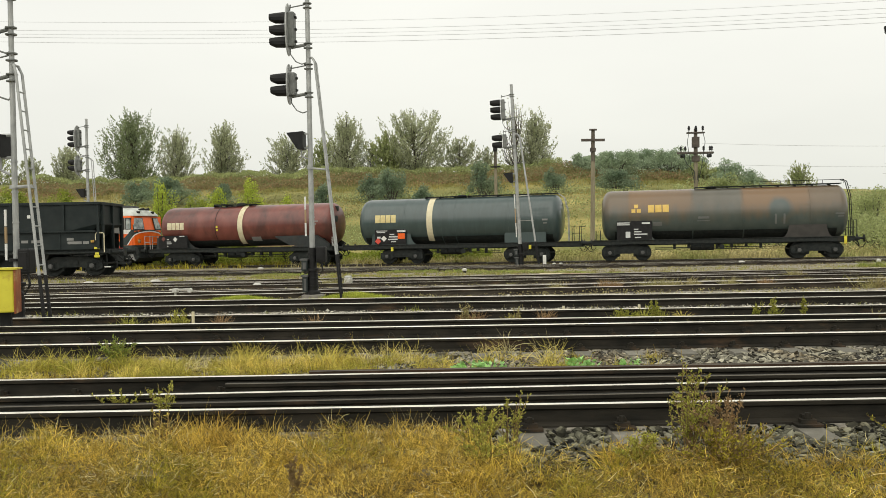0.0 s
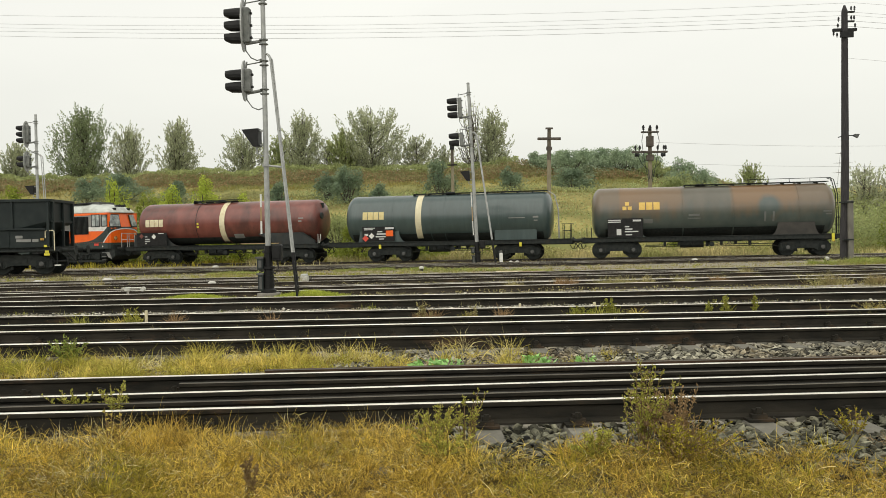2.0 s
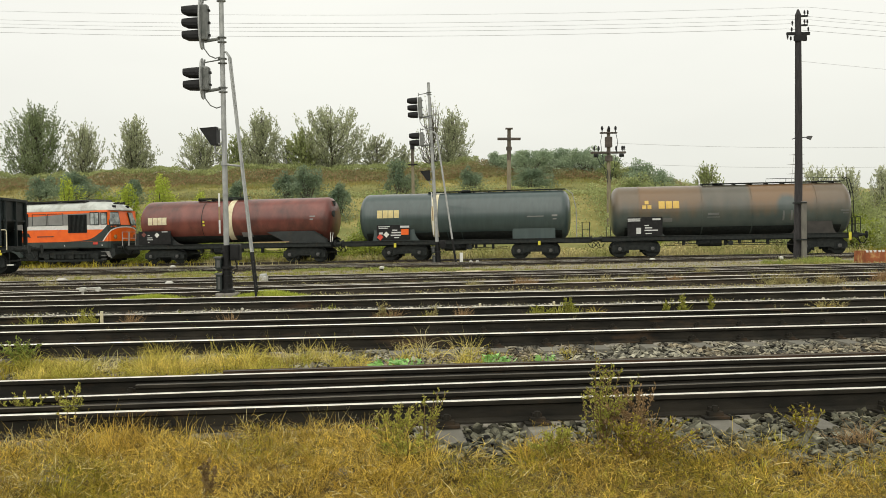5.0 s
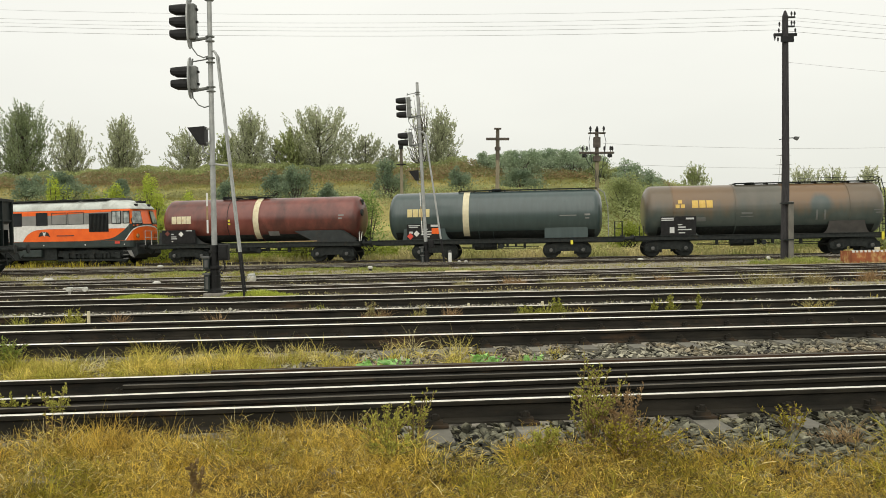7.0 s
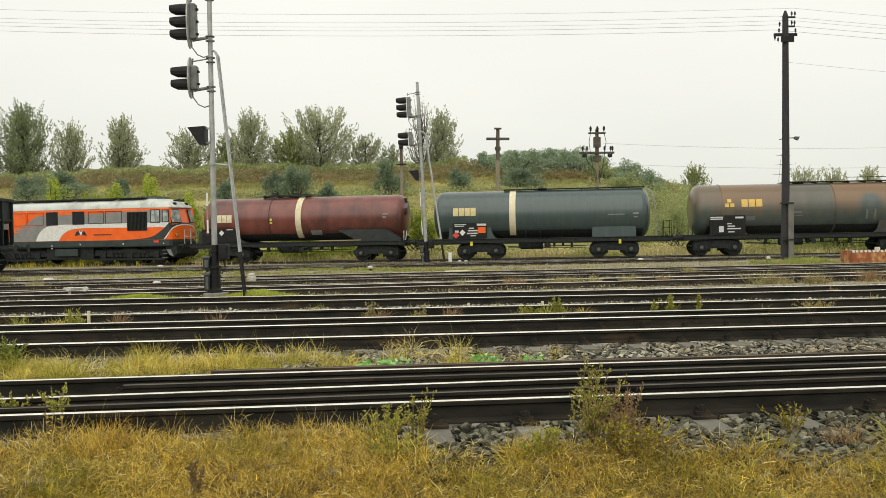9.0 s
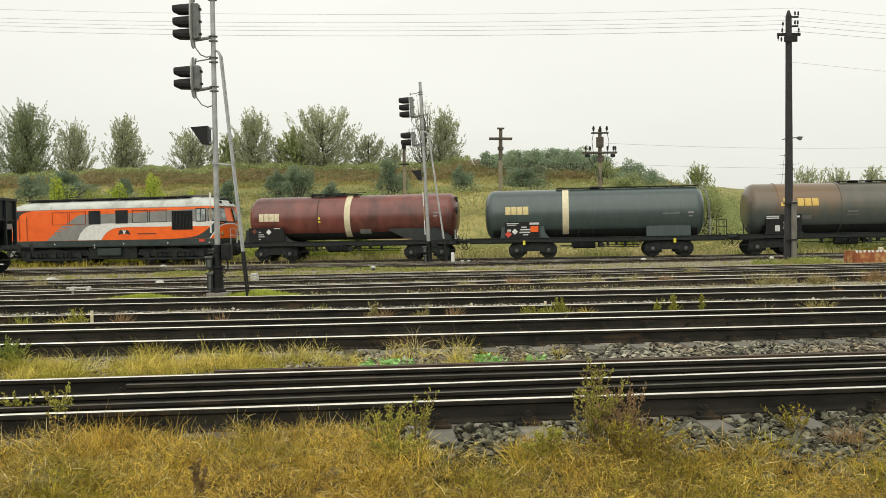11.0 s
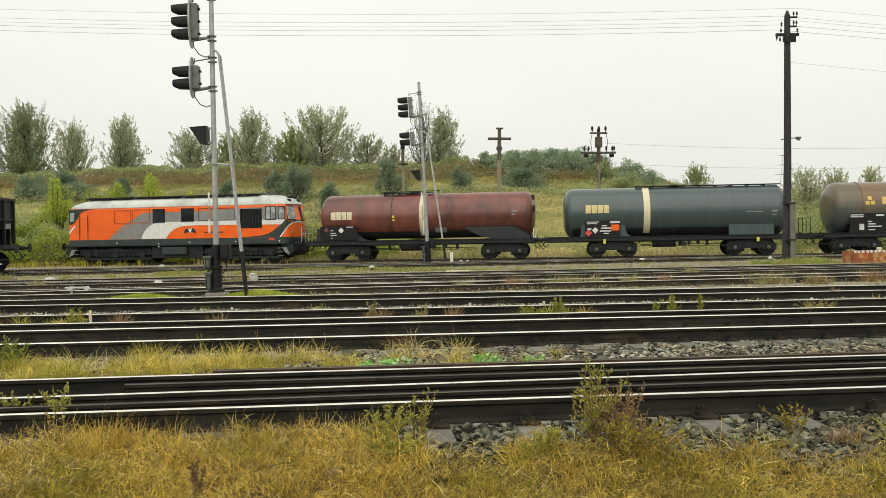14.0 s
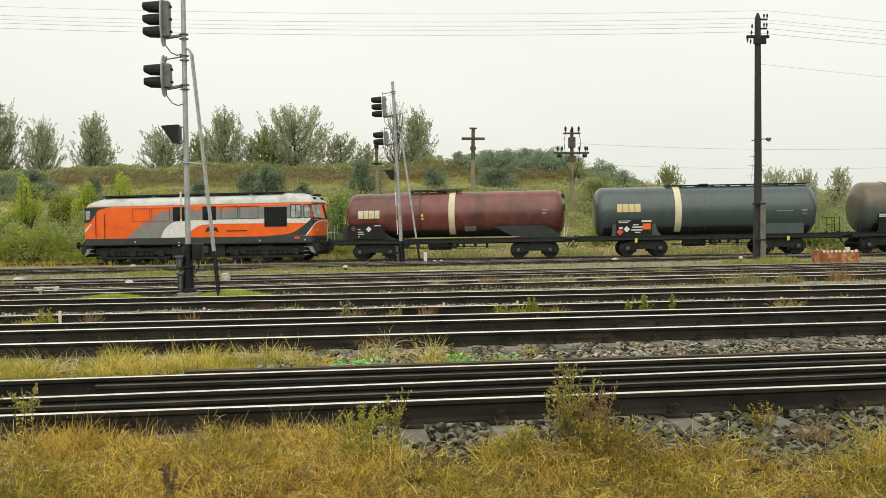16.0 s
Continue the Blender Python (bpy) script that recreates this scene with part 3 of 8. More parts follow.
def buffers(parent, x, side):
    """A pair of buffers with their sleeves on a headstock at x; side is +1 or -1."""
    for y in (-0.875, 0.875):
        bm = B()
        disc(bm, (x + side * 0.16, y, 1.05), (1, 0, 0), 0.10, 0.32, 14)
        disc(bm, (x + side * 0.40, y, 1.05), (1, 0, 0), 0.07, 0.30, 12)
        disc(bm, (x + side * 0.56, y, 1.05), (1, 0, 0), 0.21, 0.05, 18)
        part("buffer", bm, M_DARKFRAME, parent)
    bm = B()
    box(bm, min(x, x + side * 0.18), max(x, x + side * 0.18), -0.09, 0.09, 0.95, 1.12)
    tube(bm, [(x + side * 0.15, 0, 1.0), (x + side * 0.42, 0, 0.86), (x + side * 0.5, 0, 0.62)], 0.035, 6)
    part("coupling", bm, M_DARKFRAME, parent)
    bm = B()
    tube(bm, [(x + side * 0.02, -0.42, 0.98), (x + side * 0.22, -0.42, 0.80), (x + side * 0.42, -0.40, 0.55), (x + side * 0.62, -0.38, 0.60), (x + side * 0.75, -0.36, 0.8)], 0.024, 6)
    part("brake_hose", bm, M_BLACK, parent)


def tank_shell(parent, x0, x1, r, zc, material, dome=0.55):
    bm = B()
    rings = []
    n = 48
    for k in range(9):
        a = k / 8 * math.pi / 2
        rings.append((x0 + dome * (1 - math.cos(a)), r * (0.02 + 0.98 * math.sin(a) ** 0.62)))
    body = np.linspace(x0 + dome + 0.25, x1 - dome - 0.25, 24)
    rings += [(float(x), r) for x in body]
    for k in range(8, -1, -1):
        a = k / 8 * math.pi / 2
        rings.append((x1 - dome * (1 - math.cos(a)), r * (0.02 + 0.98 * math.sin(a) ** 0.62)))
    ring_loft(bm, [[(x, -rr * math.cos(2 * math.pi * i / n), zc + rr * math.sin(2 * math.pi * i / n)) for i in range(n)] for x, rr in rings])
    return part("tank", bm, material, parent, smooth=True)


def hoop(parent, name, x, r, zc, width, material, a0=-180, a1=180, thick=0.015, label=""):
    """A band round the tank; angles from the side that faces the yard, up positive."""
    bm = B()
    rings = []
    n = max(6, int((a1 - a0) / 6))
    for k in range(n + 1):
        a = radians(a0 + (a1 - a0) * k / n)
        c, s = -math.cos(a), math.sin(a)
        rings.append([(x - width / 2, c * (r + 0.003), zc + s * (r + 0.003)), (x + width / 2, c * (r + 0.003), zc + s * (r + 0.003)),
                      (x + width / 2, c * (r + thick), zc + s * (r + thick)), (x - width / 2, c * (r + thick), zc + s * (r + thick))])
    ring_loft(bm, rings)
    return part(name, bm, material, parent, label)


def on_shell(bm, x, z, w, h, r, zc, lift=0.012):
    """A small curved plate of paint lying on the tank's near side, centred at x, z."""
    a0, a1 = math.asin(max(-1, min(1, (z - h / 2 - zc) / r))), math.asin(max(-1, min(1, (z + h / 2 - zc) / r)))
    rings = []
    for k in range(5):
        a = a0 + (a1 - a0) * k / 4
        c, s = -math.cos(a), math.sin(a)
        rings.append([(x - w / 2, c * (r + 0.002), zc + s * (r + 0.002)), (x + w / 2, c * (r + 0.002), zc + s * (r + 0.002)),
                      (x + w / 2, c * (r + lift), zc + s * (r + lift)), (x - w / 2, c * (r + lift), zc + s * (r + lift))])
    ring_loft(bm, rings)


def saddle(parent, x0, x1, r, zc, z_low, slope0, slope1, material):
    """Side plates that carry the tank on the frame, with sloped and rounded ends."""
    top = zc - r * 0.50
    for s in (-1, 1):
        bm = B()
        poly = [(x0, z_low), (x1, z_low)]
        poly += [(x1 - slope1 * math.sin(k * math.pi / 10), z_low + (top - z_low) * (1 - math.cos(k * math.pi / 10)) ** 0.8) for k in range(1, 6)]
        poly += [(x0 + slope0 * math.sin(k * math.pi / 10), z_low + (top - z_low) * (1 - math.cos(k * math.pi / 10)) ** 0.8) for k in range(5, 0, -1)]
        y = s * r * 0.87
        plate(bm, poly, y - 0.02, y + 0.02)
        part("saddle_plate", bm, material, parent)


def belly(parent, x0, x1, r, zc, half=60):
    """Dark shell over the tank's grimy underside, with the shade there painted in."""
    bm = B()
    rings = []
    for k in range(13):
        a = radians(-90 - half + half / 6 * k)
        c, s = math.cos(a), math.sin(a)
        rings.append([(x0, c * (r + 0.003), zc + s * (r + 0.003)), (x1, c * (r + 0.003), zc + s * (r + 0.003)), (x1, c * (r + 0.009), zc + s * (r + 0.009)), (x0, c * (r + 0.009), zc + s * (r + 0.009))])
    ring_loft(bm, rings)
    part("tank_belly", bm, M_DARKFRAME, parent, "dark grimy underside of the tank, its shade painted in")


def end_platform(parent, x, side, material):
    """Railing of the brakeman's platform."""
    bm = B()
    for y in (-1.25, -0.45):
        tube(bm, [(x, y, 1.18), (x, y, 2.05), (x + side * 0.42, y, 2.05), (x + side * 0.42, y, 1.18)], 0.022, 6)
        tube(bm, [(x, y, 1.65), (x + side * 0.42, y, 1.65)], 0.018, 6)
    tube(bm, [(x + side * 0.42, -1.25, 2.05), (x + side * 0.42, 1.25, 2.05)], 0.02, 6)
    part("platform_railing", bm, material, parent)


def walkway(parent, x0, x1, z, material, rail_x=None):
    """Grating on top of the tank with its stays, and a rail where there is one."""
    bm = B()
    box(bm, x0, x1, -0.45, -0.10, z, z + 0.035)
    box(bm, x0, x1, 0.10, 0.45, z, z + 0.035)
    k = x0
    while k < x1:
        box(bm, k - 0.02, k + 0.02, -0.47, 0.47, z - 0.10, z)
        k += 0.9
    part("top_walkway", bm, material, parent)
    if rail_x:
        bm = B()
        a, b = rail_x
        tube(bm, [(a, -0.47, z), (a, -0.47, z + 0.22), (b, -0.47, z + 0.22), (b, -0.47, z)], 0.018, 6)
        for k in np.linspace(a, b, 5)[1:-1]:
            tube(bm, [(k, -0.47, z), (k, -0.47, z + 0.22)], 0.015, 6)
        part("walkway_rail", bm, material, parent)


def dome_lid(parent, x, z, material):
    bm = B()
    tube(bm, [(x, 0, z - 0.12), (x, 0, z + 0.10), (x, 0, z + 0.14)], [0.30, 0.30, 0.24], 18)
    part("manhole_dome", bm, material, parent)


def under_gear(parent, x0, x1, pipe_label=""):
    """Brake rigging, air tank and outlet pipes between the bogies."""
    bm = B()
    disc(bm, ((x0 + x1) / 2 - 0.9, -0.35, 0.72), (1, 0, 0), 0.2, 1.3, 16)
    part("air_reservoir", bm, M_DARKFRAME, parent)
    bm = B()
    tube(bm, [(x0, -0.9, 0.70), (x1, -0.9, 0.70)], 0.025, 6)
    tube(bm, [(x0, -0.6, 0.62), (x1, -0.6, 0.58)], 0.02, 6)
    for k in range(7):
        x = x0 + (x1 - x0) * (0.15 + 0.11 * k)
        box(bm, x - 0.05, x + 0.09, -1.05, -0.85, 0.62 + 0.03 * (k % 3), 0.86)
    part("brake_rigging", bm, M_DARKFRAME, parent)
    bm = B()
    xm = (x0 + x1) / 2 + 0.1
    tube(bm, [(xm, 0, 1.2), (xm, 0, 0.75), (xm, -1.2, 0.72)], 0.09, 10)
    disc(bm, (xm, -1.25, 0.72), (0, 1, 0), 0.14, 0.08, 12)
    part("outlet_pipe", bm, M_DARKFRAME, parent)


def wagon_frame(parent, x0, x1, material):
    bm = B()
    for s in (-1, 1):
        box(bm, x0, x1, s * 1.28 - 0.05, s * 1.28 + 0.05, 0.93, 1.17)
        box(bm, x0, x1, s * 1.28 - 0.10, s * 1.28 + 0.10, 1.15, 1.18)
    box(bm, x0, x1, -0.3, 0.3, 0.85, 1.12)
    for x in np.linspace(x0 + 0.08, x1 - 0.08, 9):
        box(bm, float(x) - 0.08, float(x) + 0.08, -1.28, 1.28, 0.92, 1.15)
    part("underframe", bm, material, parent)


def lettering(parent, blocks, r, zc, material, name="painted_block"):
    for x, z, w, h in blocks:
        bm = B()
        on_shell(bm, x, z, w, h, r, zc)
        part(name, bm, material, parent)


def placard(parent, x0, x1, z0, z1, y, marks, diamond=None):
    """Board with bars for its small writing."""
    bm = B()
    box(bm, x0, x1, y - 0.02, y, z0, z1)
    board = part("data_board", bm, M_BLACK, parent)
    for x, z, w, h in marks:
        bm = B()
        box(bm, x - w / 2, x + w / 2, y - 0.032, y - 0.021, z - h / 2, z + h / 2)
        part("printed_bar", bm, M_LGREY, board)
    if diamond:
        x, z, k = diamond
        bm = B()
        plate(bm, [(x - k, z), (x, z - k), (x + k, z), (x, z + k)], y - 0.034, y - 0.021)
        part("hazard_diamond", bm, M_WHITE, board, "white hazard diamond")


def tank_wagon(name, label, x0, x1, t0, t1, pivots, r, zc, paint, frame_paint):
    w = thing(name, label, "tank wagon", "tank wagons of the train")
    wagon_frame(w, x0, x1, frame_paint)
    tank_shell(w, t0, t1, r, zc, paint)
    for p in pivots:
        bogie(w, p)
    buffers(w, x0, -1)
    buffers(w, x1, 1)
    under_gear(w, pivots[0] + 1.6, pivots[1] - 1.6)
    return w


def maroon_wagon():
    r, zc = 1.33, 2.60
    w = tank_wagon("tank_wagon", "maroon four-axle tank wagon with one cream band on the train", -6.75, 6.85, -6.08, 6.83, (-4.32, 5.05), r, zc, M_RED, M_DARKFRAME)
    hoop(w, "cream_band", 0.28, r, zc, 0.36, M_CREAM, -62, 110, label="cream painted band")
    hoop(w, "tank_strap", 0.06, r, zc, 0.05, M_RED)
    hoop(w, "tank_strap", 0.50, r, zc, 0.05, M_RED)
    hoop(w, "tank_strap", -1.58, r, zc, 0.03, M_HOPPER, -70, 80)
    lettering(w, [(-5.12 + k * 0.33, 2.66, 0.29, 0.46) for k in range(4)], r, zc, M_CREAM)
    lettering(w, [(-1.45, 2.56, 0.12, 0.14), (-1.45, 2.36, 0.14, 0.10)], r, zc, M_YELLOW, "warning_mark")
    lettering(w, [(5.72, 2.76, 0.34, 0.07), (5.66, 2.58, 0.22, 0.09), (1.35, 1.74, 0.68, 0.26)], r, zc, M_MGREY, "printed_bar")
    placard(w, -5.92, -3.68, 1.22, 2.05, -1.36, [(-5.2, 1.80, 0.16, 0.05), (-5.12, 1.64, 0.34, 0.05), (-5.1, 1.52, 0.38, 0.05), (-5.22, 1.36, 0.10, 0.05), (-4.1, 2.0, 0.4, 0.05)], (-4.63, 1.80, 0.17))
    bm = B()
    plate(bm, [(-5.70, 1.84), (-5.54, 1.68), (-5.38, 1.84), (-5.54, 2.0)], -1.40, -1.385)
    part("hazard_diamond", bm, M_RED, w, "faded red hazard diamond")
    for y in (-1.16, 1.16):
        bm = B()
        plate(bm, [(4.0, 1.18), (6.62, 1.18), (6.40, 1.42), (5.75, 1.86), (5.5, 1.90), (2.9, 1.88), (2.72, 1.84)], y - 0.02, y + 0.02)
        part("saddle_plate", bm, M_SADDLE, w, "soot-grey saddle plate")
        bm = B()
        plate(bm, [(5.62, 1.90), (5.80, 1.88), (6.62, 1.36), (6.62, 1.26)], y - 0.03, y + 0.03)
        part("saddle_rib", bm, M_DARKFRAME, w)
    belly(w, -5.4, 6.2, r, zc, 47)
    saddle(w, -6.3, -2.9, r, zc, 1.18, 0.1, 0.9, M_SADDLE)
    walkway(w, -2.2, 0.8, 3.99, M_DARKFRAME)
    bm = B()
    tube(bm, [(-1.9, -0.45, 4.0), (-1.3, -0.6, 3.83), (0.2, -0.5, 3.98)], 0.025, 6)
    tube(bm, [(-2.35, -0.2, 3.96), (-2.35, -0.2, 4.06), (1.2, -0.2, 4.1)], 0.025, 6)
    part("vent_pipe", bm, M_DARKFRAME, w)
    dome_lid(w, -0.4, 3.93, M_DARKFRAME)
    bm = B()
    box(bm, 1.6, 4.2, -1.37, -1.33, 1.22, 1.27)
    part("heating_pipe", bm, M_CLAY, w, "dull brownish heating pipe")
    end_platform(w, -6.72, -1, M_GALV)
    bm = B()
    tube(bm, [(6.9, -1.2, 1.2), (6.98, -1.2, 1.75), (6.8, -1.2, 1.75), (6.8, -1.2, 1.2)], 0.02, 6)
    part("grab_rail", bm, M_WHITE, w)
    bm = B()
    disc(bm, (6.78, -0.6, 2.9), (1, 0, 0), 0.2, 0.16, 12)
    part("end_valve", bm, M_DARKFRAME, w)
    bm = B()
    box(bm, 6.6, 6.82, -0.35, -0.2, 3.4, 3.7)
    part("end_fitting", bm, M_DARKFRAME, w)
    return w


def grey_green_wagon():
    r, zc = 1.43, 2.55
    w = tank_wagon("tank_wagon", "dark grey-green four-axle tank wagon with one cream band on the train", -7.35, 7.35, -6.40, 6.18, (-3.62, 4.12), r, zc, M_GREEN, M_DARKFRAME)
    hoop(w, "cream_band", -1.70, r, zc, 0.36, M_CREAM, -56, 100, label="cream painted band")
    for x in (-3.32, -0.98, -0.14, 3.1):
        hoop(w, "tank_strap", x, r, zc, 0.05, M_GREEN)
    lettering(w, [(-5.0 + k * 0.34, 2.75, 0.30, 0.46) for k in range(4)], r, zc, M_PALEGOLD)
    lettering(w, [(4.2, 2.45, 0.95, 0.05), (5.3, 2.48, 0.32, 0.10), (5.3, 2.28, 0.22, 0.06)], r, zc, M_MGREY, "printed_bar")
    placard(w, -5.2, -3.2, 1.22, 2.1, -1.36, [(-4.75, 2.02, 0.7, 0.05), (-4.8, 1.93, 0.55, 0.05), (-3.5, 2.0, 0.55, 0.12), (-4.1, 1.8, 0.30, 0.07), (-4.0, 1.66, 0.6, 0.08), (-4.05, 1.5, 0.62, 0.08), (-4.0, 1.36, 0.3, 0.06), (-4.95, 1.62, 0.22, 0.12)], (-4.62, 1.55, 0.18))
    bm = B()
    box(bm, -3.72, -3.27, -1.40, -1.37, 1.52, 1.86)
    part("hazard_plate", bm, M_ORANGE, w, "orange hazard plate")
    bm = B()
    plate(bm, [(-5.2, 1.4), (-5.0, 1.2), (-4.8, 1.4), (-5.0, 1.6)], -1.40, -1.37)
    part("hazard_diamond", bm, M_REDP, w, "red hazard diamond")
    saddle(w, -5.5, -2.6, r, zc, 1.18, 0.1, 0.35, M_GREEN)
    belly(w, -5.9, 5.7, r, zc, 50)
    for y in (-1.17, 1.17):
        bm = B()
        arc = [(0.28 * math.sin(k * math.pi / 8), 0.28 * (1 - math.cos(k * math.pi / 8))) for k in range(5)]
        plate(bm, [(2.85, 1.18), (5.32, 1.18)] + [(5.32 - 0.28 + u, 1.92 - v) for u, v in arc[::-1]] + [(2.85 + 0.28 - u, 1.92 - v) for u, v in arc], y - 0.02, y + 0.02)
        part("saddle_plate", bm, M_GREEN, w)
    walkway(w, -2.2, 5.9, 4.02, M_DARKFRAME)
    dome_lid(w, 0.0, 3.98, M_DARKFRAME)
    bm = B()
    tube(bm, [(5.95, -0.4, 4.0), (6.3, -0.4, 3.75), (6.5, -0.4, 2.9), (6.52, -0.4, 1.2)], 0.022, 6)
    tube(bm, [(5.95, 0.0, 4.0), (6.3, 0.0, 3.75), (6.5, 0.0, 2.9), (6.52, 0.0, 1.2)], 0.022, 6)
    for k in range(9):
        tube(bm, [(6.52, -0.4, 1.35 + k * 0.26), (6.52, 0.0, 1.35 + k * 0.26)], 0.014, 5)
    part("end_ladder", bm, M_GALV, w)
    end_platform(w, 6.85, 1, M_DARKFRAME)
    for x in (-4.1, 4.4):
        bm = B()
        box(bm, x - 0.07, x + 0.07, -1.42, -1.36, 0.78, 1.02)
        part("yellow_marker", bm, M_YELLOW, w)
    return w


def rusty_wagon():
    r, zc = 1.45, 2.58
    w = tank_wagon("tank_wagon", "grey four-axle tank wagon stained with brown rust on the train", -7.3, 6.75, -6.76, 6.58, (-5.37, 4.87), r, zc, M_VTG, M_DARKFRAME)
    for x in (-5.12, -1.68, 1.05, 4.54):
        hoop(w, "tank_strap", x, r, zc, 0.07, M_VTG, thick=0.03)
    lettering(w, [(-3.95 + k * 0.40, 2.92, 0.34, 0.42) for k in range(3)], r, zc, M_GOLD)
    bm = B()
    for k in range(3):
        a = radians(90 + 120 * k)
        on_shell(bm, -4.78 + 0.17 * math.cos(a), 2.90 + 0.17 * math.sin(a), 0.22, 0.2, r, zc)
    part("round_emblem", bm, M_GOLD, w)
    lettering(w, [(-1.1, 2.36, 0.6, 0.12), (-1.1, 2.18, 0.7, 0.05), (6.0, 2.42, 0.45, 0.07), (6.05, 2.27, 0.3, 0.06)], r, zc, M_FAINT, "printed_bar")
    placard(w, -5.87, -3.92, 1.2, 2.25, -1.40, [(-5.5, 2.15, 0.7, 0.06), (-5.5, 2.05, 0.7, 0.06), (-4.25, 2.12, 0.45, 0.1), (-4.8, 1.78, 0.25, 0.06), (-4.7, 1.64, 0.4, 0.07), (-4.55, 1.5, 0.75, 0.07), (-5.25, 1.48, 0.26, 0.34), (-4.7, 1.32, 0.35, 0.06)])
    lettering(w, [(-3.62, 2.06, 0.5, 0.22)], r, zc, M_FAINT, "grey_patch")
    saddle(w, -5.9, -3.75, r, zc, 1.18, 0.1, 0.3, M_VTG)
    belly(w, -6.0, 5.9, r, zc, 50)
    saddle(w, 3.1, 5.6, r, zc, 1.18, 0.3, 0.25, M_GRIME)
    walkway(w, -1.5, 6.3, 4.08, M_DARKFRAME, (2.0, 6.4))
    dome_lid(w, -0.6, 4.0, M_DARKFRAME)
    bm = B()
    tube(bm, [(6.3, -0.45, 4.3), (6.55, -0.45, 4.2), (6.75, -0.45, 3.4), (6.8, -0.45, 1.9), (6.8, -0.45, 1.2)], 0.025, 6)
    tube(bm, [(6.3, 0.0, 4.3), (6.55, 0.0, 4.2), (6.75, 0.0, 3.4), (6.8, 0.0, 1.9), (6.8, 0.0, 1.2)], 0.025, 6)
    for k in range(11):
        tube(bm, [(6.78, -0.45, 1.35 + k * 0.26), (6.78, 0.0, 1.35 + k * 0.26)], 0.014, 5)
    part("end_ladder", bm, M_DARKFRAME, w)
    for dx in (-0.22, 0.22):
        bm = B()
        on_shell(bm, 2.94 + dx, 2.2, 0.1, 0.55, r, zc)
        part("drip_mark", bm, M_FAINT, w)
    end_platform(w, 6.45, 1, M_DARKFRAME)
    bm = B()
    for x in (-7.05, -6.8):
        tube(bm, [(x, -1.2, 1.18), (x, -1.2, 1.75)], 0.025, 6)
    part("grab_rail", bm, M_DARKFRAME, w)
    bm = B()
    box(bm, 6.2, 6.34, -1.42, -1.36, 0.75, 1.2)
    part("yellow_marker", bm, M_YELLOW, w)
    return w
def diesel_locomotive():
    """Six-axle diesel with a cab at each end; local x runs along it, its cab at +x leads towards the wagons."""
    lo = thing("diesel_locomotive", "orange, grey and white six-axle diesel locomotive with dark skirt", "locomotive")
    H, CANT, ROOF, FLOOR = 1.48, 3.30, 3.93, 1.43
    NOSE = ((7.38, H), (7.50, 1.32), (7.575, 0.98), (7.63, 0.5), (7.65, 0.0))  # plan of the rounded end

    def rake(x, z):
        return x - math.copysign(0.26 * max(0, z - 2.34) / 1.0, x) * min(1.0, max(0.0, (abs(x) - 7.39) * 6))

    # body shell up to the cant line, with raked, rounded ends
    bm = B()
    outline = [(x, -y) for x, y in NOSE] + [(x, y) for x, y in NOSE[-2::-1]]
    outline += [(-x, y) for x, y in NOSE] + [(-x, -y) for x, y in NOSE[-2::-1]]
    ring_loft(bm, [[(rake(x, z), y * k, z) for x, y in outline] for z, k in ((FLOOR, 1), (1.9, 1), (2.34, 1), (2.8, 1), (3.2, 1), (CANT, 0.99))])
    part("body", bm, M_ORANGE, lo, "bright orange body")
    # roof
    bm = B()
    rings = []
    for x, half, roof in ((-7.52, 1.00, 3.36), (-7.36, 1.25, 3.50), (-7.05, 1.42, 3.66), (-6.5, H, 3.82), (-5.6, H, ROOF), (5.6, H, ROOF), (6.5, H, 3.86), (7.05, 1.42, 3.72), (7.36, 1.25, 3.50), (7.52, 1.00, 3.36)):
        pts = [(-half, CANT + 0.004), (-half, CANT + 0.03)]
        for k in range(0, 11):
            a = math.pi * (k + 0.5) / 11
            pts.append((-half * 0.99 * math.cos(a), CANT + 0.04 + (roof - CANT - 0.04) * math.sin(a) ** 0.6))
        pts += [(half, CANT + 0.03), (half, CANT + 0.004)]
        rings.append([(x, y, z) for y, z in pts])
    ring_loft(bm, rings)
    part("roof", bm, M_ROOF, lo, "pale greenish grey rounded roof", smooth=True)
    for a, b, up in ((-6.4, -4.7, 0.05), (-4.5, -1.0, 0.07), (-0.85, 2.1, 0.06), (2.25, 4.3, 0.05), (4.45, 6.15, 0.13)):
        bm = B()
        box(bm, a, b, -0.70, 0.70, ROOF - 0.16, ROOF + up * 0.5, 0.02)
        hatch = part("roof_hatch", bm, M_SLAT, lo, "dark roof hatch")
        for x in np.linspace(a + 0.35, b - 0.35, 3):
            bm = B()
            box(bm, float(x) - 0.2, float(x) + 0.2, -0.6, 0.6, ROOF + up * 0.5 + 0.002, ROOF + up * 0.5 + 0.025)
            part("hatch_lid", bm, M_DARKFRAME, hatch)
    for a, b, dz in ((-6.3, -3.1, 0.0), (-3.0, 0.3, 0.012), (0.4, 3.3, 0.0), (3.4, 5.5, 0.03)):
        for y in (-0.98, 0.98):
            bm = B()
            box(bm, a, b, y - 0.26, y + 0.26, ROOF - 0.07 + dz, ROOF - 0.015 + dz, 0.01, None)
            part("roof_walkway", bm, M_BLACK, lo, "black roof walkway plate")
    bm = B()
    tube(bm, [(-6.2, -1.08, ROOF + 0.01), (4.4, -1.08, ROOF + 0.01)], 0.025, 6)
    part("roof_pipe", bm, M_BLACK, lo)
